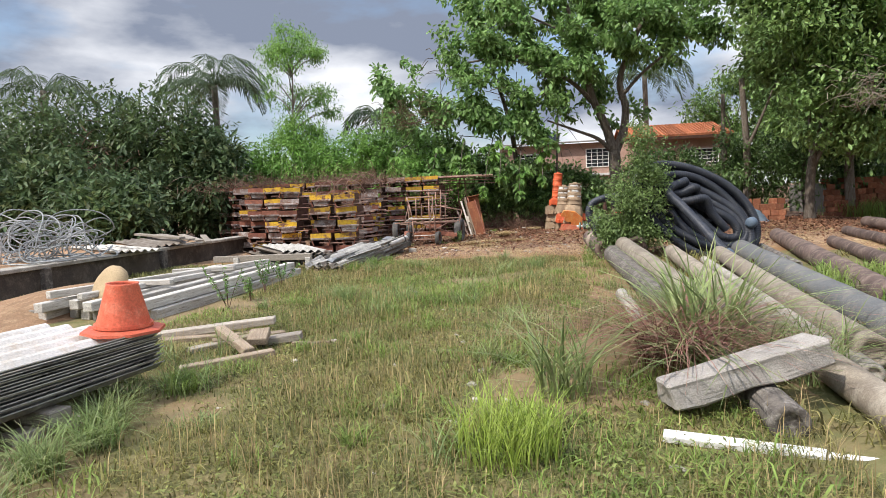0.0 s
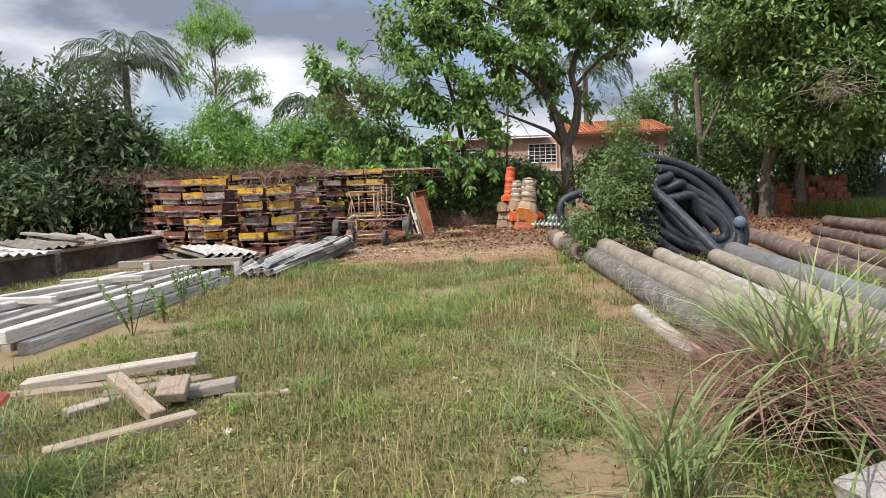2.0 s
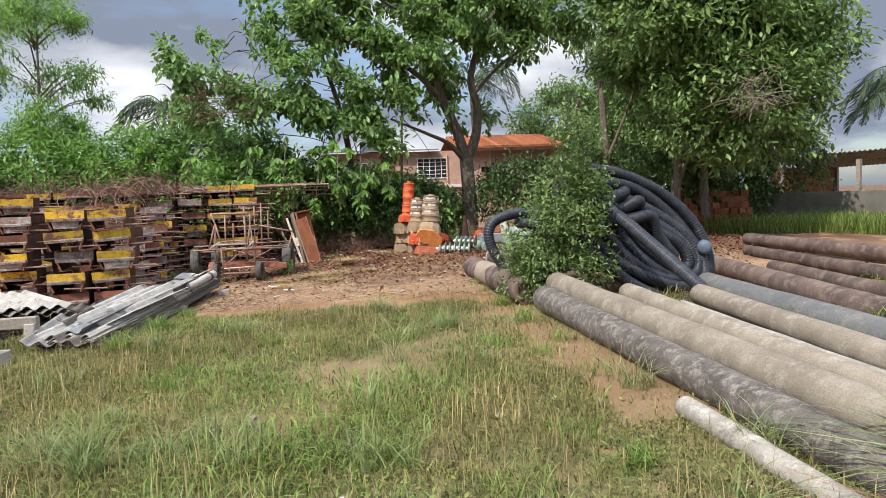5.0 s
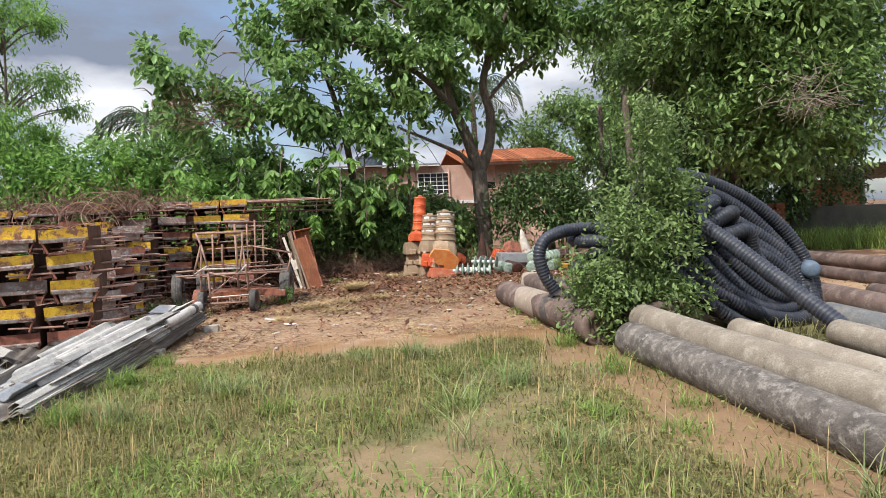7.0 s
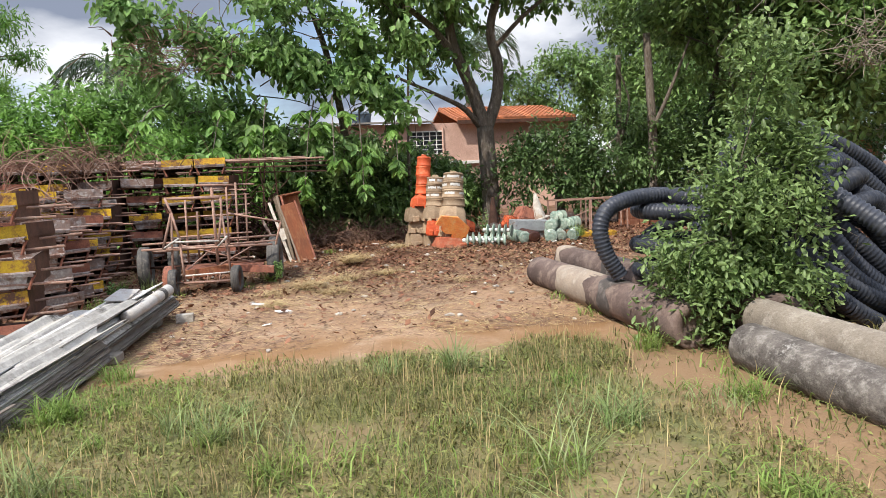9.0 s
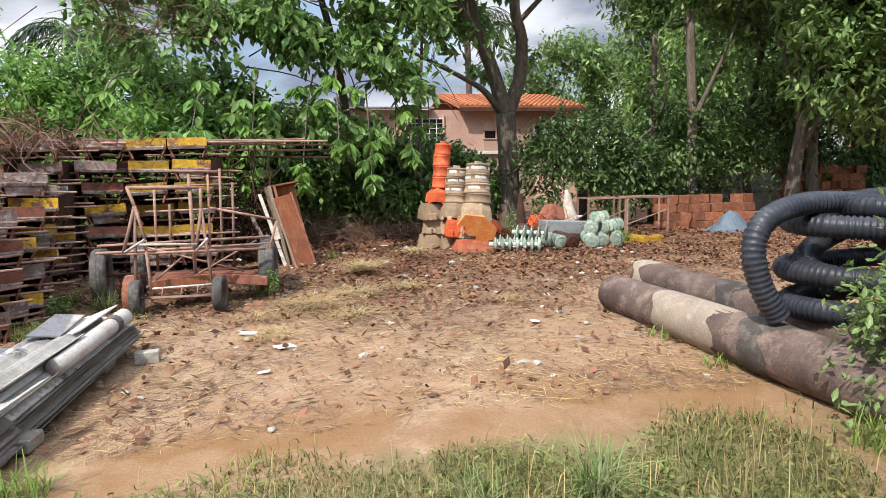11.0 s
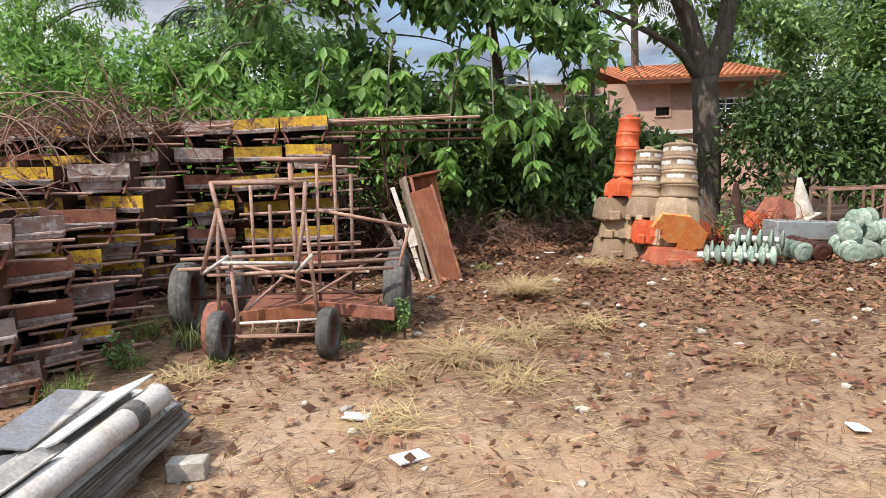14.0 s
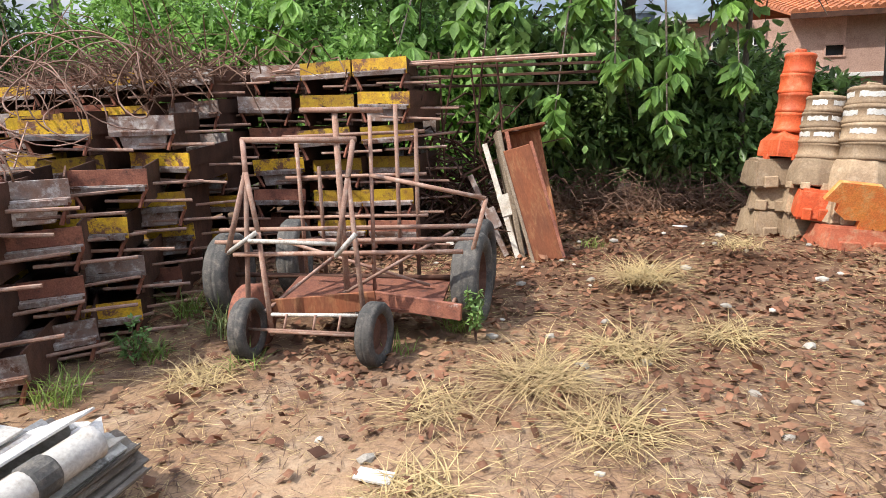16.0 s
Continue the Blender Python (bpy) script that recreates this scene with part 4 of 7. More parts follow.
# ---- low wall at the edge, with what lies on it ----
def edge_wall():
    w = tagged(part("wall_west", rough_up(boxes(((0.22, 14.5, 0.62), pose(-8.85, 10.3, 0.24), 0.01)), 0.01, 1.5), M["dark_wall"]), "low damp dark retaining wall", "wall", kind="structure")
    part("coping", rough_up(boxes(((0.34, 14.5, 0.07), pose(-8.85, 10.3, 0.585), 0.01)), 0.012, 2), M["concrete"], w)
    for y in (6.2, 9.7, 13.2):
        part("pier", boxes(((0.12, 0.16, 0.56), pose(-8.69, y, 0.27), 0.01)), M["concrete_dark"], w)
    bank = rough_up(boxes(((5.0, 14.5, 0.5), pose(-11.47, 10.3, 0.29), 0.02)), 0.03, 1.0)
    tagged(part("raised_bank", bank, M["dirt_clod"]), "raised earth bank behind a low wall", "bank", kind="structure")


edge_wall()


def cable_tangle():
    t = thing("cable_tangle", pose(-9.45, 10.5, 0.62), "tangled heap of grey plastic cable on a low wall", "cable")
    rng = np.random.default_rng(8)
    for k in range(44):
        r = rng.uniform(0.3, 0.72)
        c = Vector((rng.normal(0, 0.36), rng.normal(0, 0.5), rng.uniform(0.1, 0.5)))
        m = Matrix.Translation(c) @ pose(0, 0, 0, rng.uniform(10, 85), rng.uniform(-35, 35), rng.uniform(0, 360))
        pts = [m @ Vector((r * math.cos(a) * 1.2, r * math.sin(a), 0.05 * math.sin(3 * a))) for a in np.linspace(0, 5.6, 30)]
        for p in pts:
            p.z = max(p.z, 0.02)
        part("strand", tube((pts, 0.012), seg=5), M["cable"], t, smooth=True)


cable_tangle()
sheet_at(Matrix.Translation((-9.35, 12.3, 0.70)) @ pose(0, 0, 0, 3, 2, 70), M["fibre"], "pale roof sheet on a low wall", "sheets on the low wall", width=1.1, length=1.9, seed=5, broken=0.2)
sheet_at(Matrix.Translation((-9.6, 14.0, 0.72)) @ pose(0, 0, 0, 3, -3, 55), M["fibre_dark_shade"], "dark roof sheet on a low wall", "sheets on the low wall", width=1.1, length=2.2, seed=6, broken=0.3)
for k in range(4):
    t = tagged(part("plank", rough_up(boxes(((0.16, 2.3, 0.05), None, 0.005)), 0.008, 4, k), M["wood_grey"]), "grey plank lying along a low wall", "plank", "planks on the low wall")
    t.matrix_basis = pose(-9.5 + 0.25 * k, 14.3 + 0.3 * k, 0.84 - 0.05 * k, 2, 0, 60 - 9 * k)


# ---- cone base ----
def cone_stub():
    t = thing("traffic_cone", pose(-3.22, 4.28, 0.565, 0, 3, 0), "cut-off faded orange traffic cone on roof sheets", "traffic cone")
    bm = lathe([(0.20, 0.03), (0.195, 0.06), (0.115, 0.36), (0.118, 0.375), (0.104, 0.375), (0.102, 0.36), (0.18, 0.05)], 28)
    part("body", bm, M["cone"], t, smooth=True)
    bm = lathe([(0.2, 0.035), (0.30, 0.02), (0.305, 0.0), (0.19, 0.0)], 8)
    part("base", bm, M["cone"], t)
    part("seam", lathe([(0.192, 0.062), (0.21, 0.066), (0.212, 0.04), (0.2, 0.036)], 28), M["cone"], t)


cone_stub()
# ---- stacked steel moulds ----
def mould(m, paint, label, boxed):
    """A steel mould: deep rusty tray, painted front over a dark arched opening, worn lip, rods; some hold a grey box."""
    t = thing("steel_mould", m, label, "steel mould", "stacked steel moulds")
    w, d, h = 0.53, 0.85, 0.3
    if paint.name not in MOULD:
        def mesh_of(bm):
            me = bpy.data.meshes.new("mould_mesh")
            bmesh.ops.recalc_face_normals(bm, faces=bm.faces)
            bm.to_mesh(me)
            bm.free()
            return me
        tray = bmesh.new()
        a, b = w / 2 - 0.016, w / 2 - 0.03
        outline = [(-a, h), (-a, 0.162), (-b - 0.004, 0.162), (-b - 0.004, 0.0), (-b + 0.016, 0.0), (-b + 0.016, 0.162), (b - 0.016, 0.162), (b - 0.016, 0.0), (b + 0.004, 0.0), (b + 0.004, 0.162), (a, 0.162), (a, h), (a - 0.012, h), (a - 0.012, 0.176), (-a + 0.012, 0.176), (-a + 0.012, h)]
        face = tray.faces.new([tray.verts.new((x, 0.012, z)) for x, z in outline])
        ext = bmesh.ops.extrude_face_region(tray, geom=[face])
        bmesh.ops.translate(tray, vec=(0, d, 0), verts=[v for v in ext["geom"] if isinstance(v, bmesh.types.BMVert)])
        front = bmesh.new()
        n, y0, y1 = 12, -0.014, 0.006
        cols = []
        for i in range(n + 1):
            x = w * (i / n - 0.5)
            u = max(0.0, 1 - (x / (w * 0.3)) ** 2)
            zb = 0.13 + 0.05 * math.sqrt(u) + 0.006 * math.sin(i * 2.7)
            cols.append([front.verts.new(p) for p in ((x, y0, zb), (x, y0, h - 0.012), (x, y1, h - 0.012), (x, y1, zb))])
        for a, b in zip(cols, cols[1:]):
            for k in range(4):
                front.faces.new((a[k], b[k], b[(k + 1) % 4], a[(k + 1) % 4]))
        front.faces.new(cols[0])
        front.faces.new(cols[-1][::-1])
        lip = rough_up(boxes(((w * 0.98, 0.03, 0.016), pose(0, -0.022, 0.165), 0.003), ((w * 0.92, 0.012, 0.042), pose(0, -0.034, 0.144, 10, 0, 0), 0.003)), 0.006, 9)
        leg = bmesh.new()
        sweep(leg, [(0.03, -0.005, 0.14), (0.0, -0.008, 0.08), (-0.03, -0.005, 0.0)], [0.016, 0.013, 0.016], 5)
        rod = tube((((-0.3, 0, 0), (0.3, 0, 0)), 0.013), seg=7)
        held = bmesh.new()
        box(held, (0.4, 0.5, 0.15), pose(0, 0.25, 0.085), 0)
        for v in held.verts:
            if v.co.z < 0.08:
                v.co.x *= 0.82
        bmesh.ops.bevel(held, geom=list(held.edges), offset=0.008, segments=1, affect="EDGES")
        MOULD[paint.name] = [mesh_of(b) for b in (tray, front, lip, leg, rod, held)]
        # The tray's darker rust paints in the shade of its interior.
        for me, mt in zip(MOULD[paint.name], (M["rust_dark_shade"], paint, M["silver"], M["rust"], M["rust_tube"], M["lip"])):
            me.materials.append(mt)
    tray, front, lip, leg, rod, held = MOULD[paint.name]
    pieces = [("tray", tray, Matrix()), ("front_plate", front, Matrix()), ("lip", lip, Matrix()), ("leg", leg, pose(0.22, 0, 0)), ("leg", leg, pose(-0.22, 0, 0, 0, 0, 180)), ("rod", rod, pose(0.26, 0.02, 0.045, 0, 2, 3)), ("rod", rod, pose(0.32, 0.4, 0.13, 0, 0, 12))]
    if boxed:
        pieces.append(("inner_box", held, pose(0.0, 0.0, 0, 0, 0, 3)))
    for nm, me, mm in pieces:
        o = new(nm, me)
        o.parent = t
        o.matrix_basis = mm
    return t


MOULD = {}
rng_m = np.random.default_rng(11)


def mould_column(x, y, rz, layers, yellow, base=None):
    z = gz(x, y) if base is None else base
    for k in range(layers):
        jx, jy = rng_m.normal(0, 0.035), rng_m.normal(0, 0.075)
        if k and rng_m.random() < 0.15:
            jy += 0.14
        pick = rng_m.random() < yellow * 0.85
        paint = M["yellow"] if pick else (M["rust"] if rng_m.random() < 0.62 else M["lip"])
        mould(Matrix.Translation((x + jx, y + jy, z + 0.315 * k)) @ pose(0, 0, 0, rng_m.normal(0, 1.6), rng_m.normal(0, 1.8), rz + rng_m.normal(0, 5)), paint,
              "rusty steel mould with worn yellow paint, stacked" if pick else "rusty brown steel mould in a tall stack", rng_m.random() < (0.5 if y < 19.9 else 0.12))


for x in (-4.05, -3.48):
    mould_column(x, 20.05, 2, 6, 1.12)
for k, (x, y, n, yl) in enumerate(((-4.72, 20.25, 6, 0.35), (-5.35, 19.75, 6, 0.7), (-5.95, 19.55, 6, 0.6), (-6.55, 19.9, 6, 0.45), (-5.2, 18.75, 5, 0.75), (-5.8, 18.45, 5, 0.7),
                                   (-7.2, 20.2, 6, 0.3), (-7.8, 20.6, 6, 0.8), (-8.4, 20.7, 6, 0.85), (-9.0, 21.1, 6, 0.3), (-9.6, 21.4, 6, 0.55), (-10.2, 21.6, 6, 0.6),
                                   (-10.8, 22.0, 6, 0.15), (-11.4, 22.3, 6, 0.1), (-12.0, 22.6, 6, 0.1), (-12.6, 22.8, 6, 0.1), (-4.9, 21.2, 6, 0.1), (-4.62, 20.85, 6, 0.2), (-5.25, 20.7, 6, 0.2), (-4.2, 21.15, 6, 0.05), (-3.6, 21.1, 6, 0.05), (-6.3, 18.9, 5, 0.3))):
    mould_column(x, y, 13 + rng_m.normal(0, 4), n, yl)
# Yellow stacks behind the long pile of roof sheets.
for x, y, n, yl in ((-5.32, 14.8, 5, 0.75), (-4.74, 14.75, 5, 0.75), (-7.35, 16.35, 6, 0.55), (-6.77, 16.25, 6, 0.55), (-7.95, 16.7, 6, 0.25), (-8.6, 17.3, 6, 0.15)):
    mould_column(x, y, 8 + rng_m.normal(0, 2), n, yl)
# Nearer, lower stack beside the path.
for x, y, n, yl in ((-5.02, 17.35, 4, 0.06), (-5.05, 16.7, 4, 0.0), (-5.65, 17.5, 4, 0.1), (-5.7, 16.8, 4, 0.0), (-6.3, 17.3, 5, 0.15), (-5.05, 17.98, 4, 0.15)):
    mould_column(x, y, 32 + rng_m.normal(0, 3), n, yl)


def rod_bundle():
    t = thing("steel_bars", pose(-3.0, 20.4, 2.02), "long rusty steel bars laid across stacked moulds", "steel bar")
    for k in range(5):
        y = 0.06 * k - 0.1
        part("bar", tube((((-2.6 + 0.3 * k, y, 0.02 + 0.012 * k), (1.5 - 0.35 * k, y + 0.15, 0.03 + 0.03 * (k % 2))), 0.016), seg=6), M["rust_tube"], t)
    for k in range(9):
        x = -1.2 + 0.23 * k
        part("bar", tube((((x, 0.35, -1.7), (x + rng_m.normal(0.1, 0.25), 0.2, 0.15)), 0.012), seg=6), M["rust_dark_shade"], t)


rod_bundle()
for k, (x, y, z, ln, rz) in enumerate(((-2.3, 20.85, 2.02, 2.6, 1), (-2.2, 20.95, 1.93, 2.4, -2), (-2.4, 20.7, 1.82, 2.2, 3))):
    b = tagged(part("steel_channel", rough_up(boxes(((ln * 0.85, 0.025, 0.028), None, 0.003)), 0.005, 2, k), M["rust_dark_shade"]), "long rusty steel channel jutting from a stack", "steel bar", "jutting steel channels")
    b.matrix_basis = pose(x, y, z, 0, 1, rz)


def brush_heap(seed, centre, size, count, mat, label, r=0.006):
    rng = np.random.default_rng(seed)
    bm = bmesh.new()
    for _ in range(count):
        p = Vector([rng.normal(0, s * 0.42) for s in size])
        p.z = abs(p.z)
        d = Vector((rng.normal(0, 1), rng.normal(0, 1), rng.normal(0.1, 0.45))).normalized() * rng.uniform(0.3, 0.9)
        mid = p + d * 0.5 + Vector((0, 0, rng.uniform(0.0, 0.18)))
        sweep(bm, [p, mid, p + d], [r * 1.2, r, r * 0.5], 4, cap=False)
    t = tagged(part("dry_brush", bm, mat), label, "brushwood", kind="stuff")
    t.matrix_basis = Matrix.Translation(centre)
    return t


brush_heap(1, (-9.0, 21.4, 1.95), (4.4, 0.9, 0.32), 700, M["twig"], "dry brown brushwood on top of stacked moulds")
brush_heap(2, (-5.6, 19.4, 1.95), (1.5, 0.6, 0.22), 260, M["twig"], "dry brown brushwood on top of stacked moulds")
brush_heap(3, (-6.0, 17.4, 1.38), (0.7, 0.6, 0.2), 90, M["rust_tube"], "bent rusty wire on a low stack")
def wire_loops(seed, centre, size, count, label):
    rng = np.random.default_rng(seed)
    t = thing("wire_tangle", pose(*centre), label, "wire", "rusty wire on the stacks")
    for _ in range(count):
        r = rng.uniform(0.16, 0.42)
        c = Vector((rng.normal(0, size[0]), rng.normal(0, size[1]), rng.uniform(0.0, size[2])))
        m = Matrix.Translation(c) @ pose(0, 0, 0, rng.uniform(50, 110), rng.uniform(-30, 30), rng.uniform(-50, 50))
        pts = [m @ Vector((r * 1.25 * math.cos(a), r * math.sin(a), 0.04 * math.sin(2 * a))) for a in np.linspace(0, rng.uniform(3.4, 6.2), 18)]
        part("strand", tube((pts, 0.006), seg=5), M["rust_tube"], t, smooth=True)


wire_loops(41, (-5.7, 18.2, 1.72), (0.6, 0.25, 0.25), 12, "looping rusty wire lying over stacked moulds")
wire_loops(42, (-5.6, 17.2, 1.35), (0.4, 0.25, 0.2), 8, "looping rusty wire over a low stack")
brush_heap(4, (-0.6, 23.4, 0.12), (3.2, 0.9, 0.3), 800, M["twig"], "dry twigs under the trees")
brush_heap(5, (-3.0, 20.9, 0.3), (0.7, 0.4, 1.1), 160, M["rust_dark_shade"], "rusty scrap rods beside stacked moulds", r=0.012)
brush_heap(6, (2.5, 21.6, 0.12), (1.2, 0.4, 0.25), 260, M["rust_orange"], "heap of reddish roots and wire")


brush_heap(7, (9.0, 18.7, 3.4), (1.0, 0.35, 1.2), 110, M["twig_pale"], "bleached dead twigs in a mango crown", r=0.009)
brush_heap(8, (-4.6, 22.6, 4.0), (1.3, 0.5, 1.5), 130, M["twig"], "dead brown twigs among green boughs", r=0.008)
brush_heap(9, (-17.5, 22.6, 2.2), (2.2, 0.5, 2.2), 200, M["twig"], "bare brown twigs among boundary trees", r=0.014)


# ---- cart ----
def wheel(parent, x, y, z, r, w, rz=0, tilt=0):
    m = pose(x, y, z, 0, 90 + tilt, rz)
    tyre = part("tyre", lathe([(r * 0.62, -w * 0.36), (r * 0.72, -w * 0.5), (r * 0.93, -w * 0.48), (r, -w * 0.32), (r * 0.985, -w * 0.2), (r, -w * 0.17), (r, -w * 0.03), (r * 0.985, 0), (r, w * 0.03), (r, w * 0.17),
                              (r * 0.985, w * 0.2), (r, w * 0.32), (r * 0.93, w * 0.48), (r * 0.72, w * 0.5), (r * 0.62, w * 0.36), (r * 0.62, -w * 0.36)], 32, m=m), M["rubber"], parent, "worn grey rubber tyre", smooth=True)
    part("rim", lathe([(0.0, w * 0.1), (r * 0.2, w * 0.12), (r * 0.5, w * 0.02), (r * 0.6, w * 0.3), (r * 0.625, w * 0.3), (r * 0.625, -w * 0.3), (r * 0.6, -w * 0.3), (r * 0.5, -w * 0.05), (r * 0.2, -w * 0.12), (0.0, -w * 0.1)], 20, m=m), M["rust_dark_shade"], tyre)


def cart():
    t = thing("hand_cart", pose(-3.40, 17.66, 0.12), "rusty tubular steel cart with worn tyres", "cart")
    wheel(t, -0.41, 0.02, 0.205, 0.205, 0.11, 4)
    wheel(t, 0.47, 0.0, 0.205, 0.205, 0.11, -6)
    T = M["rust_tube"]
    F = M["white_wood"]

    def bar(a, b, r=0.02, mat=T, name="frame_tube"):
        part(name, tube(((a, b), r * 0.78), seg=8), mat, t, smooth=True)
    # Bent A-frames over the small wheels.
    bar((-0.42, 0.04, 0.14), (-0.38, 0.14, 1.22), 0.022)
    bar((0.40, 0.04, 0.14), (0.31, 0.14, 1.17), 0.022)
    bar((-0.25, 0.04, 0.16), (-0.28, 0.04, 0.85), 0.022)
    bar((-0.28, 0.04, 0.85), (-0.38, 0.14, 1.22), 0.022)
    bar((-0.38, 0.14, 1.22), (-0.51, 0.04, 0.71), 0.024)
    bar((0.31, 0.14, 1.17), (0.24, 0.04, 0.70), 0.024)
    bar((-0.38, 0.14, 1.22), (-0.49, 0.34, 1.42), 0.024)
    bar((0.31, 0.14, 1.17), (0.29, 0.34, 1.40), 0.024)
    bar((-0.50, 0.34, 1.42), (0.31, 0.34, 1.40), 0.026)
    bar((0.17, 0.36, 0.30), (0.17, 0.36, 1.61), 0.028)
    bar((-0.06, 0.34, 1.60), (0.50, 0.34, 1.58), 0.022)
    bar((0.32, 0.5, 0.30), (0.36, 0.5, 1.55), 0.018)
    bar((-0.51, 0.04, 0.71), (-0.28, 0.02, 0.85), 0.02, F)
    bar((-0.33, 0.0, 0.80), (0.26, 0.0, 0.78), 0.018, F)
    bar((0.24, 0.02, 0.70), (0.38, 0.02, 0.84), 0.02, F)
    bar((-0.47, 0.04, 0.70), (0.98, 0.4, 0.65), 0.02)
    bar((-0.25, 0.0, 0.20), (0.40, 0.0, 0.19), 0.018)
    bar((-0.42, 0.0, 0.21), (0.44, 0.0, 0.20), 0.014)
    bar((-0.25, 0.04, 0.30), (0.40, 0.04, 0.31), 0.016, F)
    for x in (-0.15, 0.05, 0.22):
        bar((x, 0, 0.19), (x + 0.02, 0.03, 0.31), 0.011)
    # Back rack of uprights and rungs.
    for x, z in ((-0.34, 1.42), (-0.18, 1.2), (0.42, 1.62), (0.56, 1.45)):
        bar((x, 0.85, 0.32), (x + 0.05, 0.75, z), 0.02)
    for z in (0.62, 0.82, 1.12, 1.42):
        bar((-0.42, 0.8, z), (0.66, 0.8, z + 0.01), 0.016)
    # Long axle bars.
    for z, y in ((0.66, 0.62), (0.60, 0.95), (0.74, 0.7)):
        bar((-0.95, y, z), (1.02, y + 0.05, z + 0.02), 0.022)
    bar((0.36, 0.45, 1.16), (1.12, 0.55, 0.98), 0.02)
    bar((1.12, 0.55, 0.98), (0.98, 0.6, 0.5), 0.02)
    bar((0.98, 0.6, 0.5), (0.86, 0.4, 0.2), 0.018)
    bar((-0.35, 0.45, 0.72), (0.7, 0.6, 0.36), 0.016)
    bar((0.1, 0.3, 0.34), (0.85, 0.75, 0.72), 0.016)
    bar((-0.32, 0.1, 0.3), (0.05, 0.8, 0.62), 0.016)
    # Bed plates.
    part("bed_plate", rough_up(boxes(((1.15, 0.5, 0.02), pose(0.25, 0.5, 0.32, 8, 2, 4), 0)), 0.02, 3), M["rust"], t)
    part("bed_rail", boxes(((0.72, 0.03, 0.13), pose(0.05, 0.22, 0.32, 0, -4, 6), 0.004)), M["rust_orange"], t)
    part("bed_rail", boxes(((0.62, 0.03, 0.11), pose(0.68, 0.28, 0.31, 0, 5, -8), 0.004)), M["rust"], t)
    part("fender", lathe([(0.20, -0.07), (0.235, -0.06), (0.24, 0.06), (0.20, 0.07), (0.0, 0.06)], 20, m=pose(-0.5, 0.26, 0.2, 0, 90, 0)), M["rust"], t, smooth=True)
    # Large wheels at the rear.
    wheel(t, -0.95, 0.78, 0.37, 0.33, 0.17, 6)
    wheel(t, 0.98, 0.78, 0.37, 0.33, 0.19, -4)
    wheel(t, -0.66, 1.35, 0.385, 0.33, 0.17, 10)
    wheel(t, 0.96, 1.3, 0.385, 0.33, 0.17, -3)
    bar((-0.9, 0.78, 0.37), (0.95, 0.78, 0.37), 0.025, M["rust_dark_shade"], "axle")


cart()


# ---- leaning boards ----
def leaning_panels():
    t = thing("cabinet_shell", Matrix.Translation((-2.08, 20.3, 0.10)) @ pose(0, 0, 0, -9, -9, 14), "rusty orange steel cabinet shell leaning on scrap", "cabinet")
    part("side_panel", boxes(((0.05, 0.32, 1.3), pose(-0.12, 0.1, 0.66), 0.006)), M["wood"], t, "pale peeling edge panel")
    part("side_panel", boxes(((0.04, 0.34, 1.28), pose(-0.04, 0.14, 0.65), 0.006)), M["rust"], t)
    part("back_panel", boxes(((0.42, 0.03, 1.26), pose(0.14, 0.32, 0.66), 0.006)), M["rust_orange"], t)
    part("top_panel", boxes(((0.44, 0.34, 0.03), pose(0.14, 0.15, 1.3), 0.006)), M["rust_orange"], t)
    d = thing("rusty_door", Matrix.Translation((-1.93, 20.12, 0.10)) @ pose(0, 0, 0, -10, -14, 14), "rusty orange metal door leaning on a cabinet shell", "metal door")
    part("panel", boxes(((0.30, 0.03, 1.16), pose(0.0, 0, 0.58), 0.006)), M["rust_orange"], d)
    part("stile", boxes(((0.03, 0.045, 1.18), pose(-0.15, -0.005, 0.59), 0.004)), M["wood"], d)
    part("stile", boxes(((0.03, 0.045, 1.18), pose(0.15, -0.005, 0.59), 0.004)), M["rust"], d)
    for k, (x, rx, ry, h) in enumerate(((-2.26, -14, -16, 1.2), (-2.38, -10, -24, 0.9), (-2.2, -16, -9, 1.25))):
        b = tagged(part("steel_bracket", boxes(((0.055, 0.035, h), pose(0, 0, h / 2), 0.004), ((0.12, 0.02, 0.22), pose(0.03, -0.02, h * 0.45), 0.004)), M["lip"] if k == 1 else M["white_band"]), "white-painted steel bracket leaning with scrap", "bracket", "leaning brackets")
        b.matrix_basis = Matrix.Translation((x + 0.02, 20.2 + 0.08 * k, 0.12)) @ pose(0, 0, 0, rx, ry, 5)


leaning_panels()


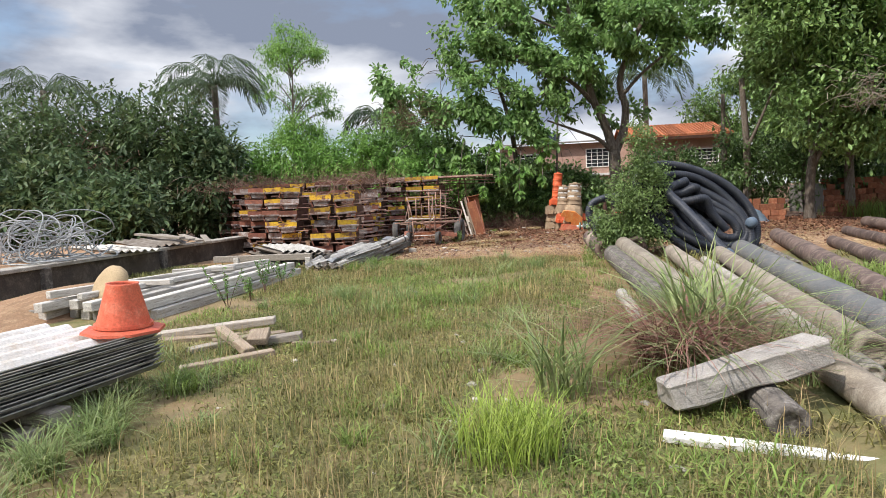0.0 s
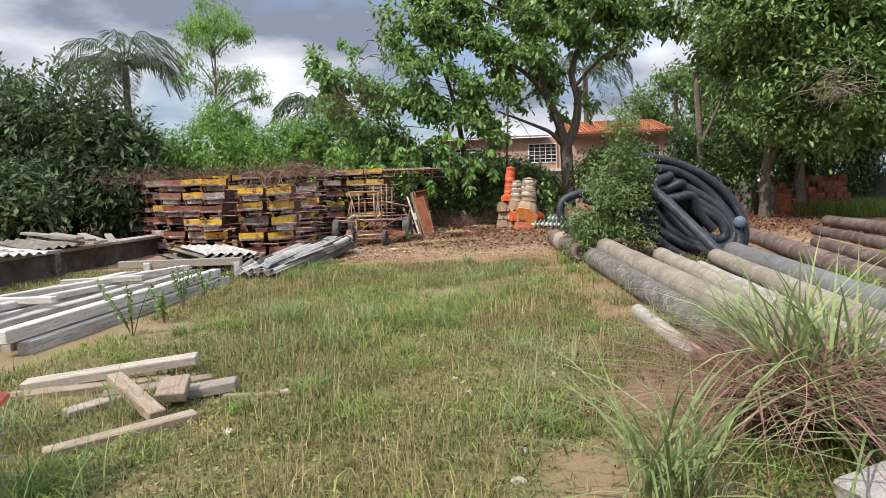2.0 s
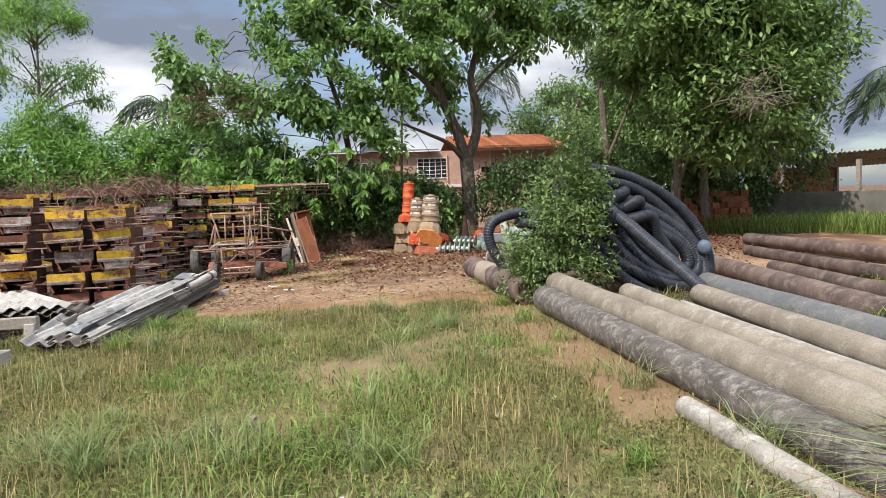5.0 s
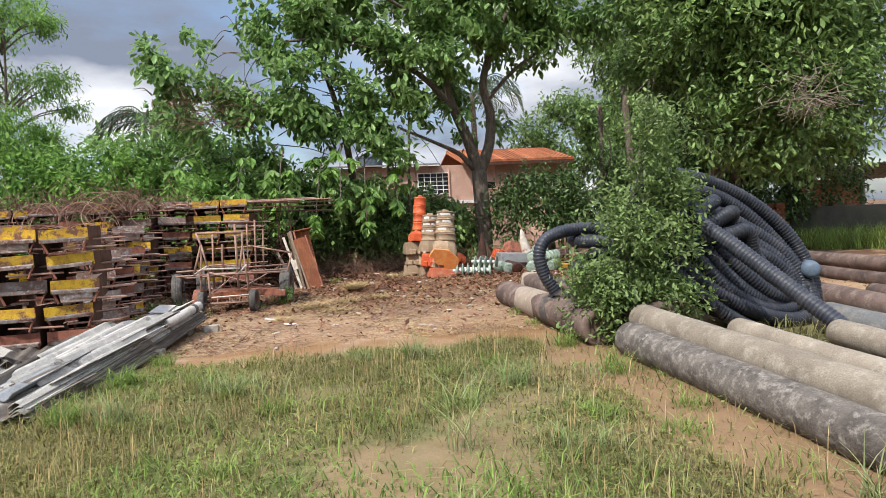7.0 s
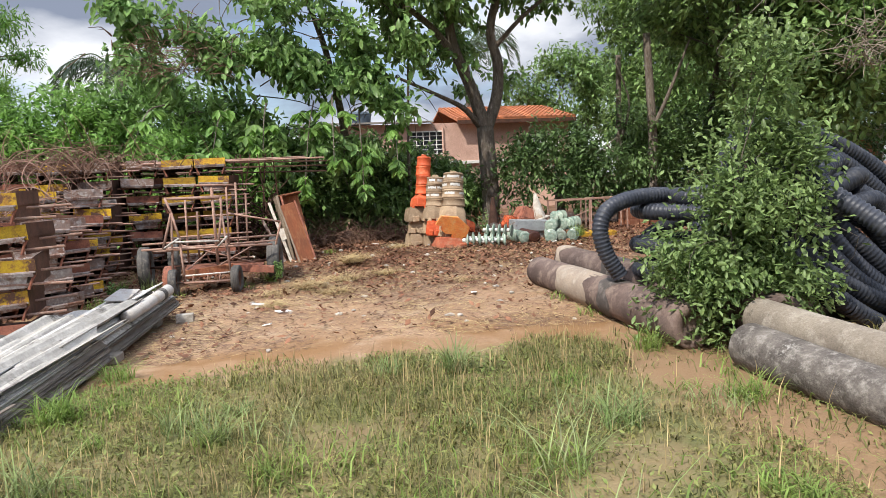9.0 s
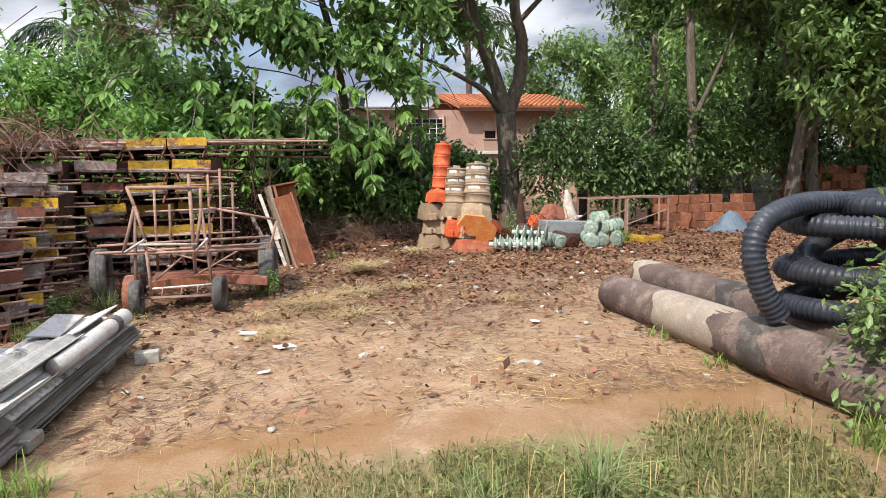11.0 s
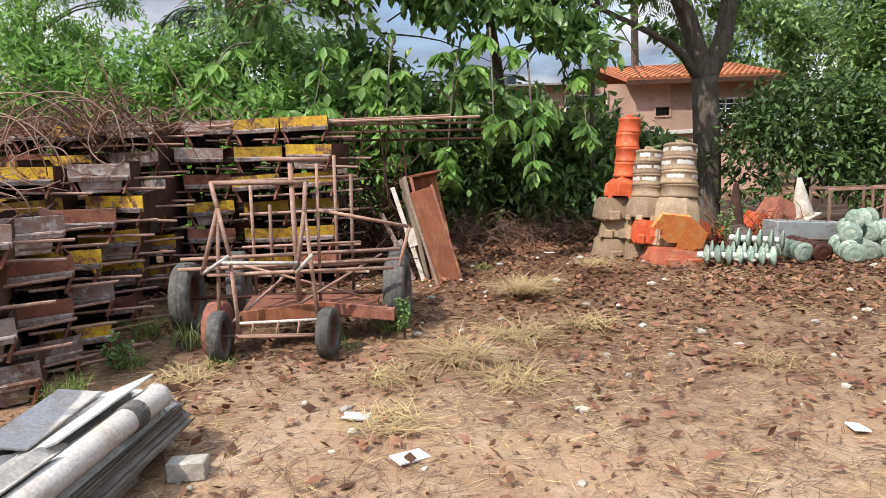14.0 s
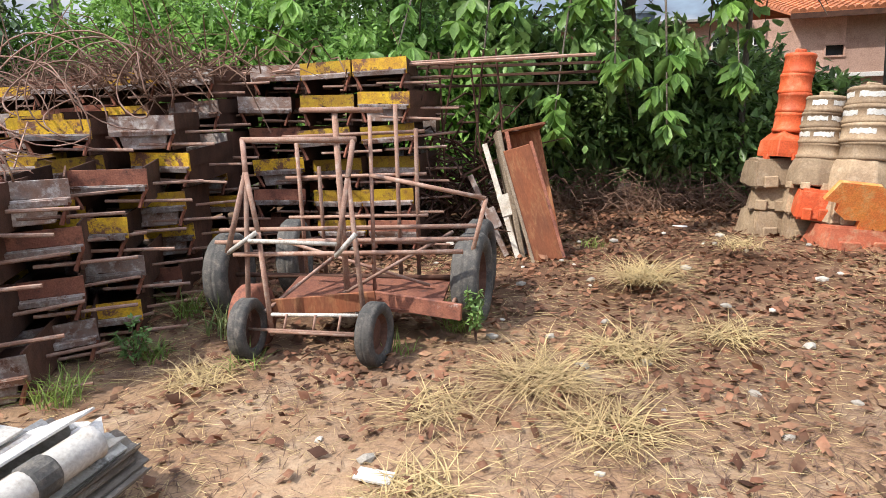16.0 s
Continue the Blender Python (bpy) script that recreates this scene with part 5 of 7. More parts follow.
# ---- traffic barrels and barrier pieces ----
def barrel_stack(m, n, mat, label, r, seg_h, base_h, patches, seed, square=False):
    """Nested road barrels: a faceted foot with notches, then ribbed shells that narrow upwards."""
    rng = np.random.default_rng(seed)
    t = thing("traffic_barrel_stack", m, label, "traffic barrel", "stacked traffic barrels")
    sides, turn = (4, 45) if square else (8, 22.5)
    k = 1.34 if square else 1.0
    foot = lathe([(0.0, 0.01), (r * 1.32 * k, 0.0), (r * 1.34 * k, 0.05), (r * 1.26 * k, base_h * 0.62), (r * 1.08, base_h * 0.95), (r * 1.02, base_h), (0.0, base_h)], sides, m=pose(0, 0, 0, 0, 0, turn))
    bmesh.ops.bevel(foot, geom=[e for e in foot.edges if e.calc_length() < base_h], offset=0.012, segments=1, affect="EDGES")
    part("foot", foot, mat, t)
    for a in range(sides):
        ang = 2 * math.pi * (a + 0.5) / sides + math.radians(turn)
        rad = r * 1.3 * k * math.cos(math.pi / sides)
        part("lug", boxes(((0.04, 0.09, 0.07), pose(rad * math.cos(ang), rad * math.sin(ang), 0.0, 0, 0, math.degrees(ang)), 0.006)), mat, t)
    z = base_h
    for j in range(n):
        s = 1 - 0.035 * j
        m2 = pose(rng.normal(0, 0.006), rng.normal(0, 0.006), 0, rng.normal(0, 0.8), rng.normal(0, 0.8), rng.uniform(0, 360))
        h = seg_h
        prof = [(r * 0.99 * s, z - 0.01), (r * 1.05 * s, z), (r * 1.055 * s, z + 0.022), (r * s, z + 0.034), (r * 0.985 * s, z + h * 0.78), (r * 1.03 * s, z + h * 0.82), (r * 1.02 * s, z + h * 0.92), (r * 0.96 * s, z + h), (0.0, z + h + 0.003)]
        body = part("body", lathe(prof, 30, m=m2), mat, t, smooth=True)
        if patches and j:
            # Torn reflective tape, in lengths with ragged ends.
            a0 = rng.uniform(0, 6.28)
            for _ in range(4):
                bm = bmesh.new()
                span = rng.uniform(0.7, 1.3)
                cols = []
                for q in range(13):
                    a = a0 + span * q / 12
                    lo, hi = z + h * (0.34 + rng.uniform(0, 0.1)), z + h * (0.74 - rng.uniform(0, 0.12))
                    rr = r * 0.998 * s + 0.002
                    cols.append([bm.verts.new(m2 @ Vector((rr * math.cos(a), rr * math.sin(a), v))) for v in (lo, hi)])
                for p, q in zip(cols, cols[1:]):
                    bm.faces.new((p[0], q[0], q[1], p[1]))
                a0 += span + rng.uniform(0.15, 0.6)
                part("tape", bm, M["white_tape"], body, "torn white reflective tape", smooth=True)
        z += seg_h
    part("handle", boxes(((r * 0.7, 0.04, 0.07), pose(0, 0, z + 0.02), 0.012)), mat, t)
    return t


barrel_stack(pose(0.53, 21.45, 0.96, -3, 6, 12), 4, M["orange"], "stack of orange traffic barrels on beige blocks", 0.165, 0.2, 0.27, False, 1, True)
barrel_stack(pose(0.72, 21.15, 0.68, -4, 6, 10), 4, M["beige"], "dusty beige traffic barrels stacked in a leaning column", 0.195, 0.155, 0.28, True, 2)
barrel_stack(pose(1.06, 20.95, 0.60, -4, 8, 26), 4, M["beige"], "dusty beige traffic barrels stacked in a leaning column", 0.235, 0.175, 0.35, True, 3)


def barrier_piece(m, mat, label, size=(0.62, 0.42, 0.3)):
    t = thing("barrier_block", m, label, "barrier block", "heap of barrier blocks")
    sx, sy, sz = size
    bm = bmesh.new()
    box(bm, (sx, sy, sz), pose(0, 0, sz / 2), 0)
    for v in bm.verts:
        if v.co.z > sz * 0.5:
            v.co.x *= 0.82
            v.co.y *= 0.72
    bmesh.ops.bevel(bm, geom=list(bm.edges), offset=0.025, segments=2, affect="EDGES")
    bmesh.ops.subdivide_edges(bm, edges=[e for e in bm.edges if e.calc_length() > 0.15], cuts=2, use_grid_fill=True)
    part("body", rough_up(bm, 0.02, 5, m.translation.x * 3 + m.translation.z), mat, t)
    part("lug", boxes(((sx * 0.25, 0.05, sz * 0.4), pose(-sx * 0.2, -sy * 0.5, sz * 0.22), 0.01)), mat, t)
    part("lug", boxes(((sx * 0.25, 0.05, sz * 0.4), pose(sx * 0.22, -sy * 0.5, sz * 0.22), 0.01)), mat, t)


for m, c, lb, size in ((pose(0.44, 21.5, 0.10, 0, 0, 10), "beige", "dusty beige plastic barrier block", (0.6, 0.5, 0.32)), (pose(0.42, 21.5, 0.40, 0, 3, -14), "beige", "dusty beige plastic barrier block", (0.46, 0.45, 0.28)), (pose(0.44, 21.5, 0.66, 0, -2, 5), "beige", "dusty beige plastic barrier block", (0.56, 0.5, 0.3)),
                       (pose(1.0, 20.85, 0.10, 0, 3, 8), "orange_dull", "dull red-orange plastic barrier base", (0.78, 0.5, 0.24)), (pose(0.98, 21.05, 0.32, 0, 4, 20), "beige", "dusty beige plastic barrier block", (0.7, 0.5, 0.32)),
                       (pose(0.66, 20.98, 0.38, 4, 4, -8), "orange", "orange plastic barrier block", (0.34, 0.3, 0.3)), (pose(1.36, 21.15, 0.42, 0, 20, 20), "orange", "orange plastic barrier block", (0.4, 0.3, 0.22)), (pose(0.72, 21.3, 0.10, 0, 0, 0), "beige", "dusty beige plastic barrier block", (0.5, 0.45, 0.32)), (pose(1.35, 21.3, 0.10, 0, 0, 0), "beige", "dusty beige plastic barrier block", (0.5, 0.45, 0.34)), (pose(0.72, 21.3, 0.40, 0, 0, 0), "beige", "dusty beige plastic barrier block", (0.5, 0.45, 0.3))):
    barrier_piece(m, M[c], lb, size)


def broken_barrier():
    bm = bmesh.new()
    outline = ((-0.40, -0.05), (-0.38, 0.2), (0.02, 0.34), (0.4, 0.22), (0.46, -0.02), (0.38, -0.06), (0.36, -0.14), (0.26, -0.12), (0.24, -0.24), (0.12, -0.2), (0.08, -0.1), (-0.06, -0.16), (-0.2, -0.12), (-0.24, -0.02))
    f = bm.faces.new([bm.verts.new((x, 0, z)) for x, z in outline])
    ext = bmesh.ops.extrude_face_region(bm, geom=[f])
    bmesh.ops.translate(bm, vec=(0, 0.06, 0), verts=[v for v in ext["geom"] if isinstance(v, bmesh.types.BMVert)])
    t = tagged(part("barrier_shard", bm, M["orange_pale"]), "broken shard of bleached orange barrier plastic", "plastic shard")
    t.matrix_basis = pose(0.96, 20.62, 0.50, 20, 26, 8) @ Matrix.Diagonal((0.85, 1, 0.85, 1))


broken_barrier()


# ---- house behind the trees ----
def house():
    t = thing("house", pose(0, 36, 0), "pink plastered house with clay tile roof", "house")
    x0, x1, h, d = -2.2, 10.1, 4.2, 7.0
    wins = ((2.6, 4.1, 2.85, 3.85), (8.1, 9.6, 2.65, 3.55), (5.85, 6.4, 3.0, 3.35), (-1.4, 0.1, 2.8, 3.7))
    cuts = sorted(wins)
    cur = x0
    slabs = []
    for a, b, z0, z1 in cuts:
        slabs += [((a - cur, 0.2, h), pose((a + cur) / 2, 0, h / 2)), ((b - a, 0.2, z0), pose((a + b) / 2, 0, z0 / 2)), ((b - a, 0.2, h - z1), pose((a + b) / 2, 0, (h + z1) / 2))]
        cur = b
    slabs += [((x1 - cur, 0.2, h), pose((x1 + cur) / 2, 0, h / 2)), ((0.2, d, h), pose(x1 - 0.1, d / 2 + 0.1, h / 2)), ((0.2, d, h), pose(x0 + 0.1, d / 2 + 0.1, h / 2)), ((x1 - x0, 0.2, h), pose((x0 + x1) / 2, d + 0.2, h / 2))]
    for size, m in slabs:
        part("wall", boxes((size, m, 0)), M["plaster"], t)
    for a, b, z0, z1 in wins:
        w = part("window", boxes(((b - a + 0.06, 0.06, 0.05), pose((a + b) / 2, -0.1, z1), 0), ((b - a + 0.06, 0.08, 0.05), pose((a + b) / 2, -0.1, z0), 0),
                                 ((0.05, 0.06, z1 - z0), pose(a, -0.1, (z0 + z1) / 2), 0), ((0.05, 0.06, z1 - z0), pose(b, -0.1, (z0 + z1) / 2), 0)), M["white_paint"] if b - a > 0.8 else M["plaster"], t)
        part("pane", boxes(((b - a, 0.02, z1 - z0), pose((a + b) / 2, 0.04, (z0 + z1) / 2), 0)), M["dark_glass"], w)
        if b - a > 0.8:
            for k in range(1, 5):
                part("bar", boxes(((b - a, 0.025, 0.028), pose((a + b) / 2, -0.12, z0 + (z1 - z0) * k / 5), 0)), M["white_paint"], w)
            for k in range(1, 5):
                part("bar", boxes(((0.028, 0.025, z1 - z0), pose(a + (b - a) * k / 5, -0.142, (z0 + z1) / 2), 0)), M["white_paint"], w)
    part("ledge", boxes(((x1 - x0, 0.12, 0.14), pose((x0 + x1) / 2, -0.16, 2.42), 0.01)), M["white_paint"], t)
    part("pipe", tube((((4.1, -0.14, 0.4), (4.1, -0.14, 4.0)), 0.045), seg=8), M["plaster"], t)
    roof = part("roof", boxes(((5.6, 4.2, 0.08), pose(x1 - 2.6, 1.5, 4.72, 13, 0, 0), 0), ((5.6, 4.2, 0.08), pose(x1 - 2.6, 5.4, 4.72, -13, 0, 0), 0)), M["roof_tile"], t)
    part("fascia", boxes(((5.6, 0.05, 0.16), pose(x1 - 2.6, -0.56, 4.18), 0)), M["rust_dark_shade"], t)
    me = bpy.data.meshes.new("tile_row")
    bm = bmesh.new()
    for k in range(11):
        sweep(bm, [(0, -0.55 + 0.38 * k, 4.27 + 0.0877 * k), (0, -0.55 + 0.38 * (k + 1.1), 4.26 + 0.0877 * (k + 1.1))], [0.115, 0.085], 8)
    bm.to_mesh(me)
    bm.free()
    me.materials.append(M["roof_tile"])
    for k in range(26):
        o = new("roof_tile", me)
        o.parent = roof
        o.matrix_basis = pose(x1 - 5.3 + 0.215 * k, 0, 0.02)
    part("lean_roof", boxes(((6.1, 3.4, 0.07), pose(0.6, 1.2, 4.4, 5, 0, 0), 0)), M["fibre"], t)
    part("water_tank", lathe([(0.5, 4.3), (0.62, 4.35), (0.7, 5.0), (0.74, 5.02), (0.72, 5.1), (0.2, 5.25), (0.0, 5.26)], 20, m=pose(0.6, 3.5, 0)), M["tarp"], t)


house()


# ---- trees ----
def forked_tree():
    t = thing("forked_tree", pose(2.75, 24.3, 0.1), "tall forked tree with broad glossy leaves", "tree")
    rng = np.random.default_rng(3)
    bm = bmesh.new()
    runs = (([(0.1, 0, -0.1), (0.14, 0.02, 0.9), (0.09, -0.03, 1.8), (0.05, 0, 2.75)], 0.25, 0.22), ([(0.05, 0, 2.7), (-0.25, 0, 3.7), (-0.75, -0.1, 4.9), (-0.95, -0.2, 6.4), (-1.6, -0.3, 8.2)], 0.19, 0.07),
            ([(0.08, 0, 2.7), (0.42, 0.1, 3.5), (0.5, 0.1, 4.4), (0.3, 0.0, 5.3), (0.75, 0, 6.6), (1.6, 0, 8.2)], 0.18, 0.07), ([(-0.1, 0, 2.8), (-0.55, -0.3, 3.2), (-1.2, -0.7, 3.45), (-2.4, -1.1, 3.9)], 0.09, 0.03),
            ([(0.4, 0.05, 4.8), (1.2, -0.3, 5.6), (2.6, -0.5, 6.6)], 0.07, 0.03), ([(-0.6, 0, 4.5), (-1.6, -0.5, 5.4), (-3.4, -0.9, 6.3), (-5.2, -1.0, 6.2)], 0.1, 0.03), ([(-1.2, 0, 7.0), (-3.0, -0.6, 7.8)], 0.06, 0.03),
            ([(-3.9, 0.3, -0.1), (-3.6, 0.1, 2.2), (-3.9, -0.2, 4.4), (-4.4, -0.6, 6.0)], 0.13, 0.05), ([(-2.05, -0.4, -0.1), (-2.1, -0.5, 2.0), (-2.0, -0.6, 4.4)], 0.05, 0.03))
    for ctrl, r0, r1 in runs:
        path = curve_points(ctrl, 6)
        n = len(path)
        sweep(bm, path, [r0 + (r1 - r0) * i / n for i in range(n)], 10)
    for _ in range(90):
        s = Vector((rng.uniform(-7.0, -1.6), rng.uniform(-1.6, 1.0), rng.uniform(2.2, 7.5)))
        e = s + Vector((rng.normal(0, 0.7), rng.normal(-0.3, 0.4), rng.normal(-0.3, 0.5)))
        sweep(bm, curve_points([s, s.lerp(e, 0.5) + Vector((0, 0, 0.15)), e], 3), [0.016, 0.015, 0.013, 0.011, 0.009, 0.007, 0.005], 5)
    part("trunk", bm, M["bark"], t, smooth=True)
    lobes = [((-3.2, -1.4, 4.2), (1.7, 1.2, 1.2)), ((-5.0, -1.2, 4.6), (1.7, 1.3, 1.5)), ((-6.8, -0.9, 4.2), (1.1, 1.0, 1.1)), ((-8.0, -0.8, 5.3), (1.2, 1.1, 1.3)), ((-1.6, -0.6, 6.3), (2.2, 1.6, 1.3)), ((1.6, -0.3, 6.8), (1.9, 1.6, 1.1)), ((3.6, -0.5, 7.4), (1.7, 1.4, 1.0)),
             ((-4.4, -0.5, 6.8), (2.3, 1.6, 1.3)), ((-2.9, -1.9, 2.8), (1.2, 0.8, 0.8)), ((-4.6, -1.7, 2.3), (1.3, 0.8, 0.8)), ((-6.0, -0.9, 2.6), (1.0, 0.8, 0.9)), ((0.3, 0.8, 8.4), (3.0, 2.0, 1.2)), ((-3.6, 0.6, 8.6), (3.0, 2.0, 1.2)), ((-0.7, -0.7, 4.3), (0.6, 0.5, 0.5)), ((-0.5, 1.4, 5.4), (0.9, 0.8, 0.9)), ((0.6, 2.2, 4.4), (1.0, 0.7, 0.7)), ((0.4, -0.8, 7.2), (2.0, 1.3, 0.9)), ((-2.0, -1.0, 5.2), (1.3, 1.0, 0.8))]
    crown("crown", t, rng, lobes, 5600, 7, 0.23, 0.5, M["leaf"], shell=0.2, gap=0.45, freq=1.9, spread=0.8, droop=0.65, rounded=True, jitter=0.42)


forked_tree()


def hanging_bough(seed, start, end, label):
    """A thin bough that hangs forward with rosettes of large drooping leaves."""
    rng = np.random.default_rng(seed)
    t = thing("leafy_bough", pose(*start), label, "bough", "hanging boughs")
    s, e = Vector((0, 0, 0)), Vector(end) - Vector(start)
    path = curve_points([s, s.lerp(e, 0.5) + Vector((0, 0, 0.25)), e], 8)
    part("stem", tube((path, [0.018 - 0.011 * i / len(path) for i in range(len(path))]), seg=6), M["bark"], t, smooth=True)
    P = np.array([list(p) for p in path[4:]])
    c = np.concatenate((P[rng.integers(0, len(P), 7)] + rng.normal(0, 0.16, (7, 3)), P[-2:]))
    n = 11
    pos = np.repeat(c, n, 0)
    a = rng.uniform(0, 6.28, len(pos))
    d = np.stack((np.cos(a), np.sin(a), rng.normal(-0.75, 0.4, len(pos))), -1)
    L = rng.uniform(0.16, 0.28, len(pos))
    v, f = leaf_cloud(pos, d, L, L * 0.5, rng, droop=0.3, rounded=True)
    raw("leaves", v, f, M["leaf_light"], t, "broad light green leaves")


for k, (s, e) in enumerate((((-1.6, 22.6, 3.4), (-1.9, 21.3, 1.55)), ((-0.6, 22.8, 3.2), (-0.7, 21.4, 1.35)), ((-2.6, 22.4, 3.4), (-2.7, 21.2, 1.95)), ((-3.4, 22.2, 3.2), (-3.6, 21.0, 2.25)), ((0.2, 22.8, 3.0), (0.1, 21.8, 1.9)), ((-1.2, 22.3, 3.6), (-1.3, 20.8, 2.1)), ((-4.6, 22.0, 3.3), (-5.0, 20.9, 2.4)))):
    hanging_bough(60 + k, s, e, "leafy bough hanging low over the yard")
tree("mango_tree", 4, (8.8, 22.2, 0.1), (8.8, 21.9, 2.6), 0.17,
     [((9.3, 20.4, 4.0), (2.1, 1.7, 1.9)), ((10.4, 23.6, 3.8), (1.5, 1.3, 1.8)), ((10.6, 20.6, 3.9), (2.0, 1.6, 1.8)), ((8.9, 20.6, 6.6), (2.9, 2.3, 2.0)), ((11.6, 21.4, 5.8), (2.4, 2.0, 2.2)), ((8.6, 24.0, 5.8), (1.7, 1.5, 1.9)), ((9.0, 21.6, 9.0), (3.6, 2.6, 1.8)), ((7.6, 21.8, 9.0), (2.2, 2.0, 1.6))],
     11500, 6, 0.2, 0.44, M["leaf_dark"], "dense dark green mango tree with low boughs", shell=0.35, gap=0.2, freq=1.9, rounded=True, jitter=0.6)
for k, (x, y, r, h) in enumerate(((7.2, 23.6, 0.13, 5.0), (6.7, 24.4, 0.09, 4.6), (10.6, 23.4, 0.15, 5.0), (9.6, 24.4, 0.1, 4.6))):
    t = thing("shaded_trunk", pose(x, y, 0.1), "slender grey trunk in the shade of a mango crown", "tree trunk", "trunks in the shade")
    part("trunk", tube((curve_points([(0, 0, -0.05), (0.12 - 0.08 * k, 0.1, h * 0.4), (-0.1 + 0.1 * k, 0, h)], 6), [r * (1.2 - 0.04 * i) for i in range(13)]), seg=10), M["bark"], t, smooth=True)
    part("limb", tube((curve_points([(0.08, 0.05, h * 0.5), (0.5 - 0.3 * (k % 2), -0.2, h * 0.72), (0.9 - 1.2 * (k % 2), -0.4, h * 0.95)], 5), [r * (0.5 - 0.03 * i) for i in range(11)]), seg=8), M["bark"], t, smooth=True)
tree("rain_tree", 6, (13.5, 34.0, 0.1), (13.5, 34.0, 3.6), 0.3,
     [((12.4, 33.4, 4.0), (1.6, 1.6, 2.4)), ((13.2, 33.8, 7.6), (2.2, 2.0, 2.4)), ((13.6, 33.6, 5.0), (2.6, 2.0, 3.2)), ((13.5, 34.0, 10.0), (3.6, 2.6, 2.6)), ((17.5, 34.0, 6.0), (3.2, 2.4, 4.0)), ((12.0, 33.2, 1.6), (1.4, 1.2, 1.5)), ((13.2, 31.0, 5.0), (2.0, 1.6, 3.0)), ((15.0, 31.0, 3.2), (2.2, 1.6, 2.6))],
     7000, 6, 0.3, 0.36, M["leaf_dark"], "large dark tree behind the house corner", shell=0.45, gap=0.02, freq=0.9)
tree("far_tree", 17, (13.0, 43.0, 0.1), (13.0, 43.0, 3.6), 0.3,
     [((10.6, 43.0, 5.6), (2.0, 1.6, 2.2)), ((13.0, 42.6, 7.0), (2.6, 2.0, 2.4)), ((16.0, 43.0, 6.4), (2.8, 2.0, 3.0)), ((12.2, 42.0, 4.2), (2.6, 1.4, 1.6))],
     1900, 6, 0.34, 0.4, M["leaf_dark"], "large green tree standing beyond a tile roof", shell=0.4, gap=0.05, freq=0.9)
# These leaves have the mango's shade painted into their green.
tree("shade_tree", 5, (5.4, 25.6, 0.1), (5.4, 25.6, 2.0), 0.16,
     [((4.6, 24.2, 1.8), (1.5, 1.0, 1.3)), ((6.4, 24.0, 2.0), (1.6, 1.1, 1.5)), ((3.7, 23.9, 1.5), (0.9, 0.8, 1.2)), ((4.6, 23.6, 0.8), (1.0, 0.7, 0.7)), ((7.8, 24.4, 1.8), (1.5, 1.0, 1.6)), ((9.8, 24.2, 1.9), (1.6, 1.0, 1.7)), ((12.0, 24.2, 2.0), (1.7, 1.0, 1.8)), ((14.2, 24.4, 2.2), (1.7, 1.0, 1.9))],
     4600, 6, 0.17, 0.42, M["leaf_shrub_shaded"], "bushy green shrubbery behind scrap, darkened as in shade", shell=0.45, gap=0.02)
for k, (x, y, h, r, mt) in enumerate(((-10.6, 26.5, 4.6, 2.0, "leaf_light"), (-7.8, 26.2, 4.4, 1.9, "leaf_light"), (-5.6, 26.6, 5.4, 1.9, "leaf"), (-13.2, 26.0, 4.0, 1.8, "leaf_light"), (-3.0, 25.2, 3.2, 1.6, "leaf_dark"), (-0.6, 25.0, 2.7, 1.6, "leaf_dark"), (1.2, 25.6, 2.3, 1.2, "leaf_dark"), (-4.6, 24.4, 3.2, 1.5, "leaf_light"))):
    tree("thicket_tree", 30 + k, (x, y, 0.1), (x, y, h * 0.45), 0.07, [((x, y, h * 0.68), (r, r * 0.8, h * 0.34)), ((x + 0.9, y - 0.5, h * 0.42), (r * 0.8, r * 0.7, h * 0.38)), ((x - 1.0, y - 0.3, h * 0.4), (r * 0.8, r * 0.7, h * 0.36))],
         2200, 6, 0.22, 0.4, M[mt], "green scrub tree behind stacked moulds", "scrub behind the stacks", shell=0.35, gap=0.05, freq=1.8)
for k, (x, y, h, r) in enumerate(((-24.5, 26.0, 7.2, 3.2), (-19.5, 25.0, 7.0, 3.3), (-15.6, 24.5, 6.6, 2.6), (-13.6, 24.0, 4.6, 1.8), (-29.5, 26.0, 7.4, 3.4), (-22.0, 20.5, 4.8, 2.4), (-16.5, 20.0, 3.6, 2.0), (-13.6, 18.6, 2.6, 1.4))):
    tree("mango_tree", 50 + k, (x, y, 0.1), (x, y, h * 0.4), 0.2, [((x, y, h * 0.68), (r, r * 0.9, h * 0.3)), ((x + r * 0.5, y - 1, h * 0.38), (r * 0.8, r * 0.7, h * 0.36)), ((x - r * 0.6, y - 0.8, h * 0.4), (r * 0.8, r * 0.7, h * 0.38))],
         2000, 6, 0.31, 0.36, M["leaf_far"], "dusty dark green mango tree along the boundary", "boundary trees", shell=0.5, gap=0.04, freq=1.0)


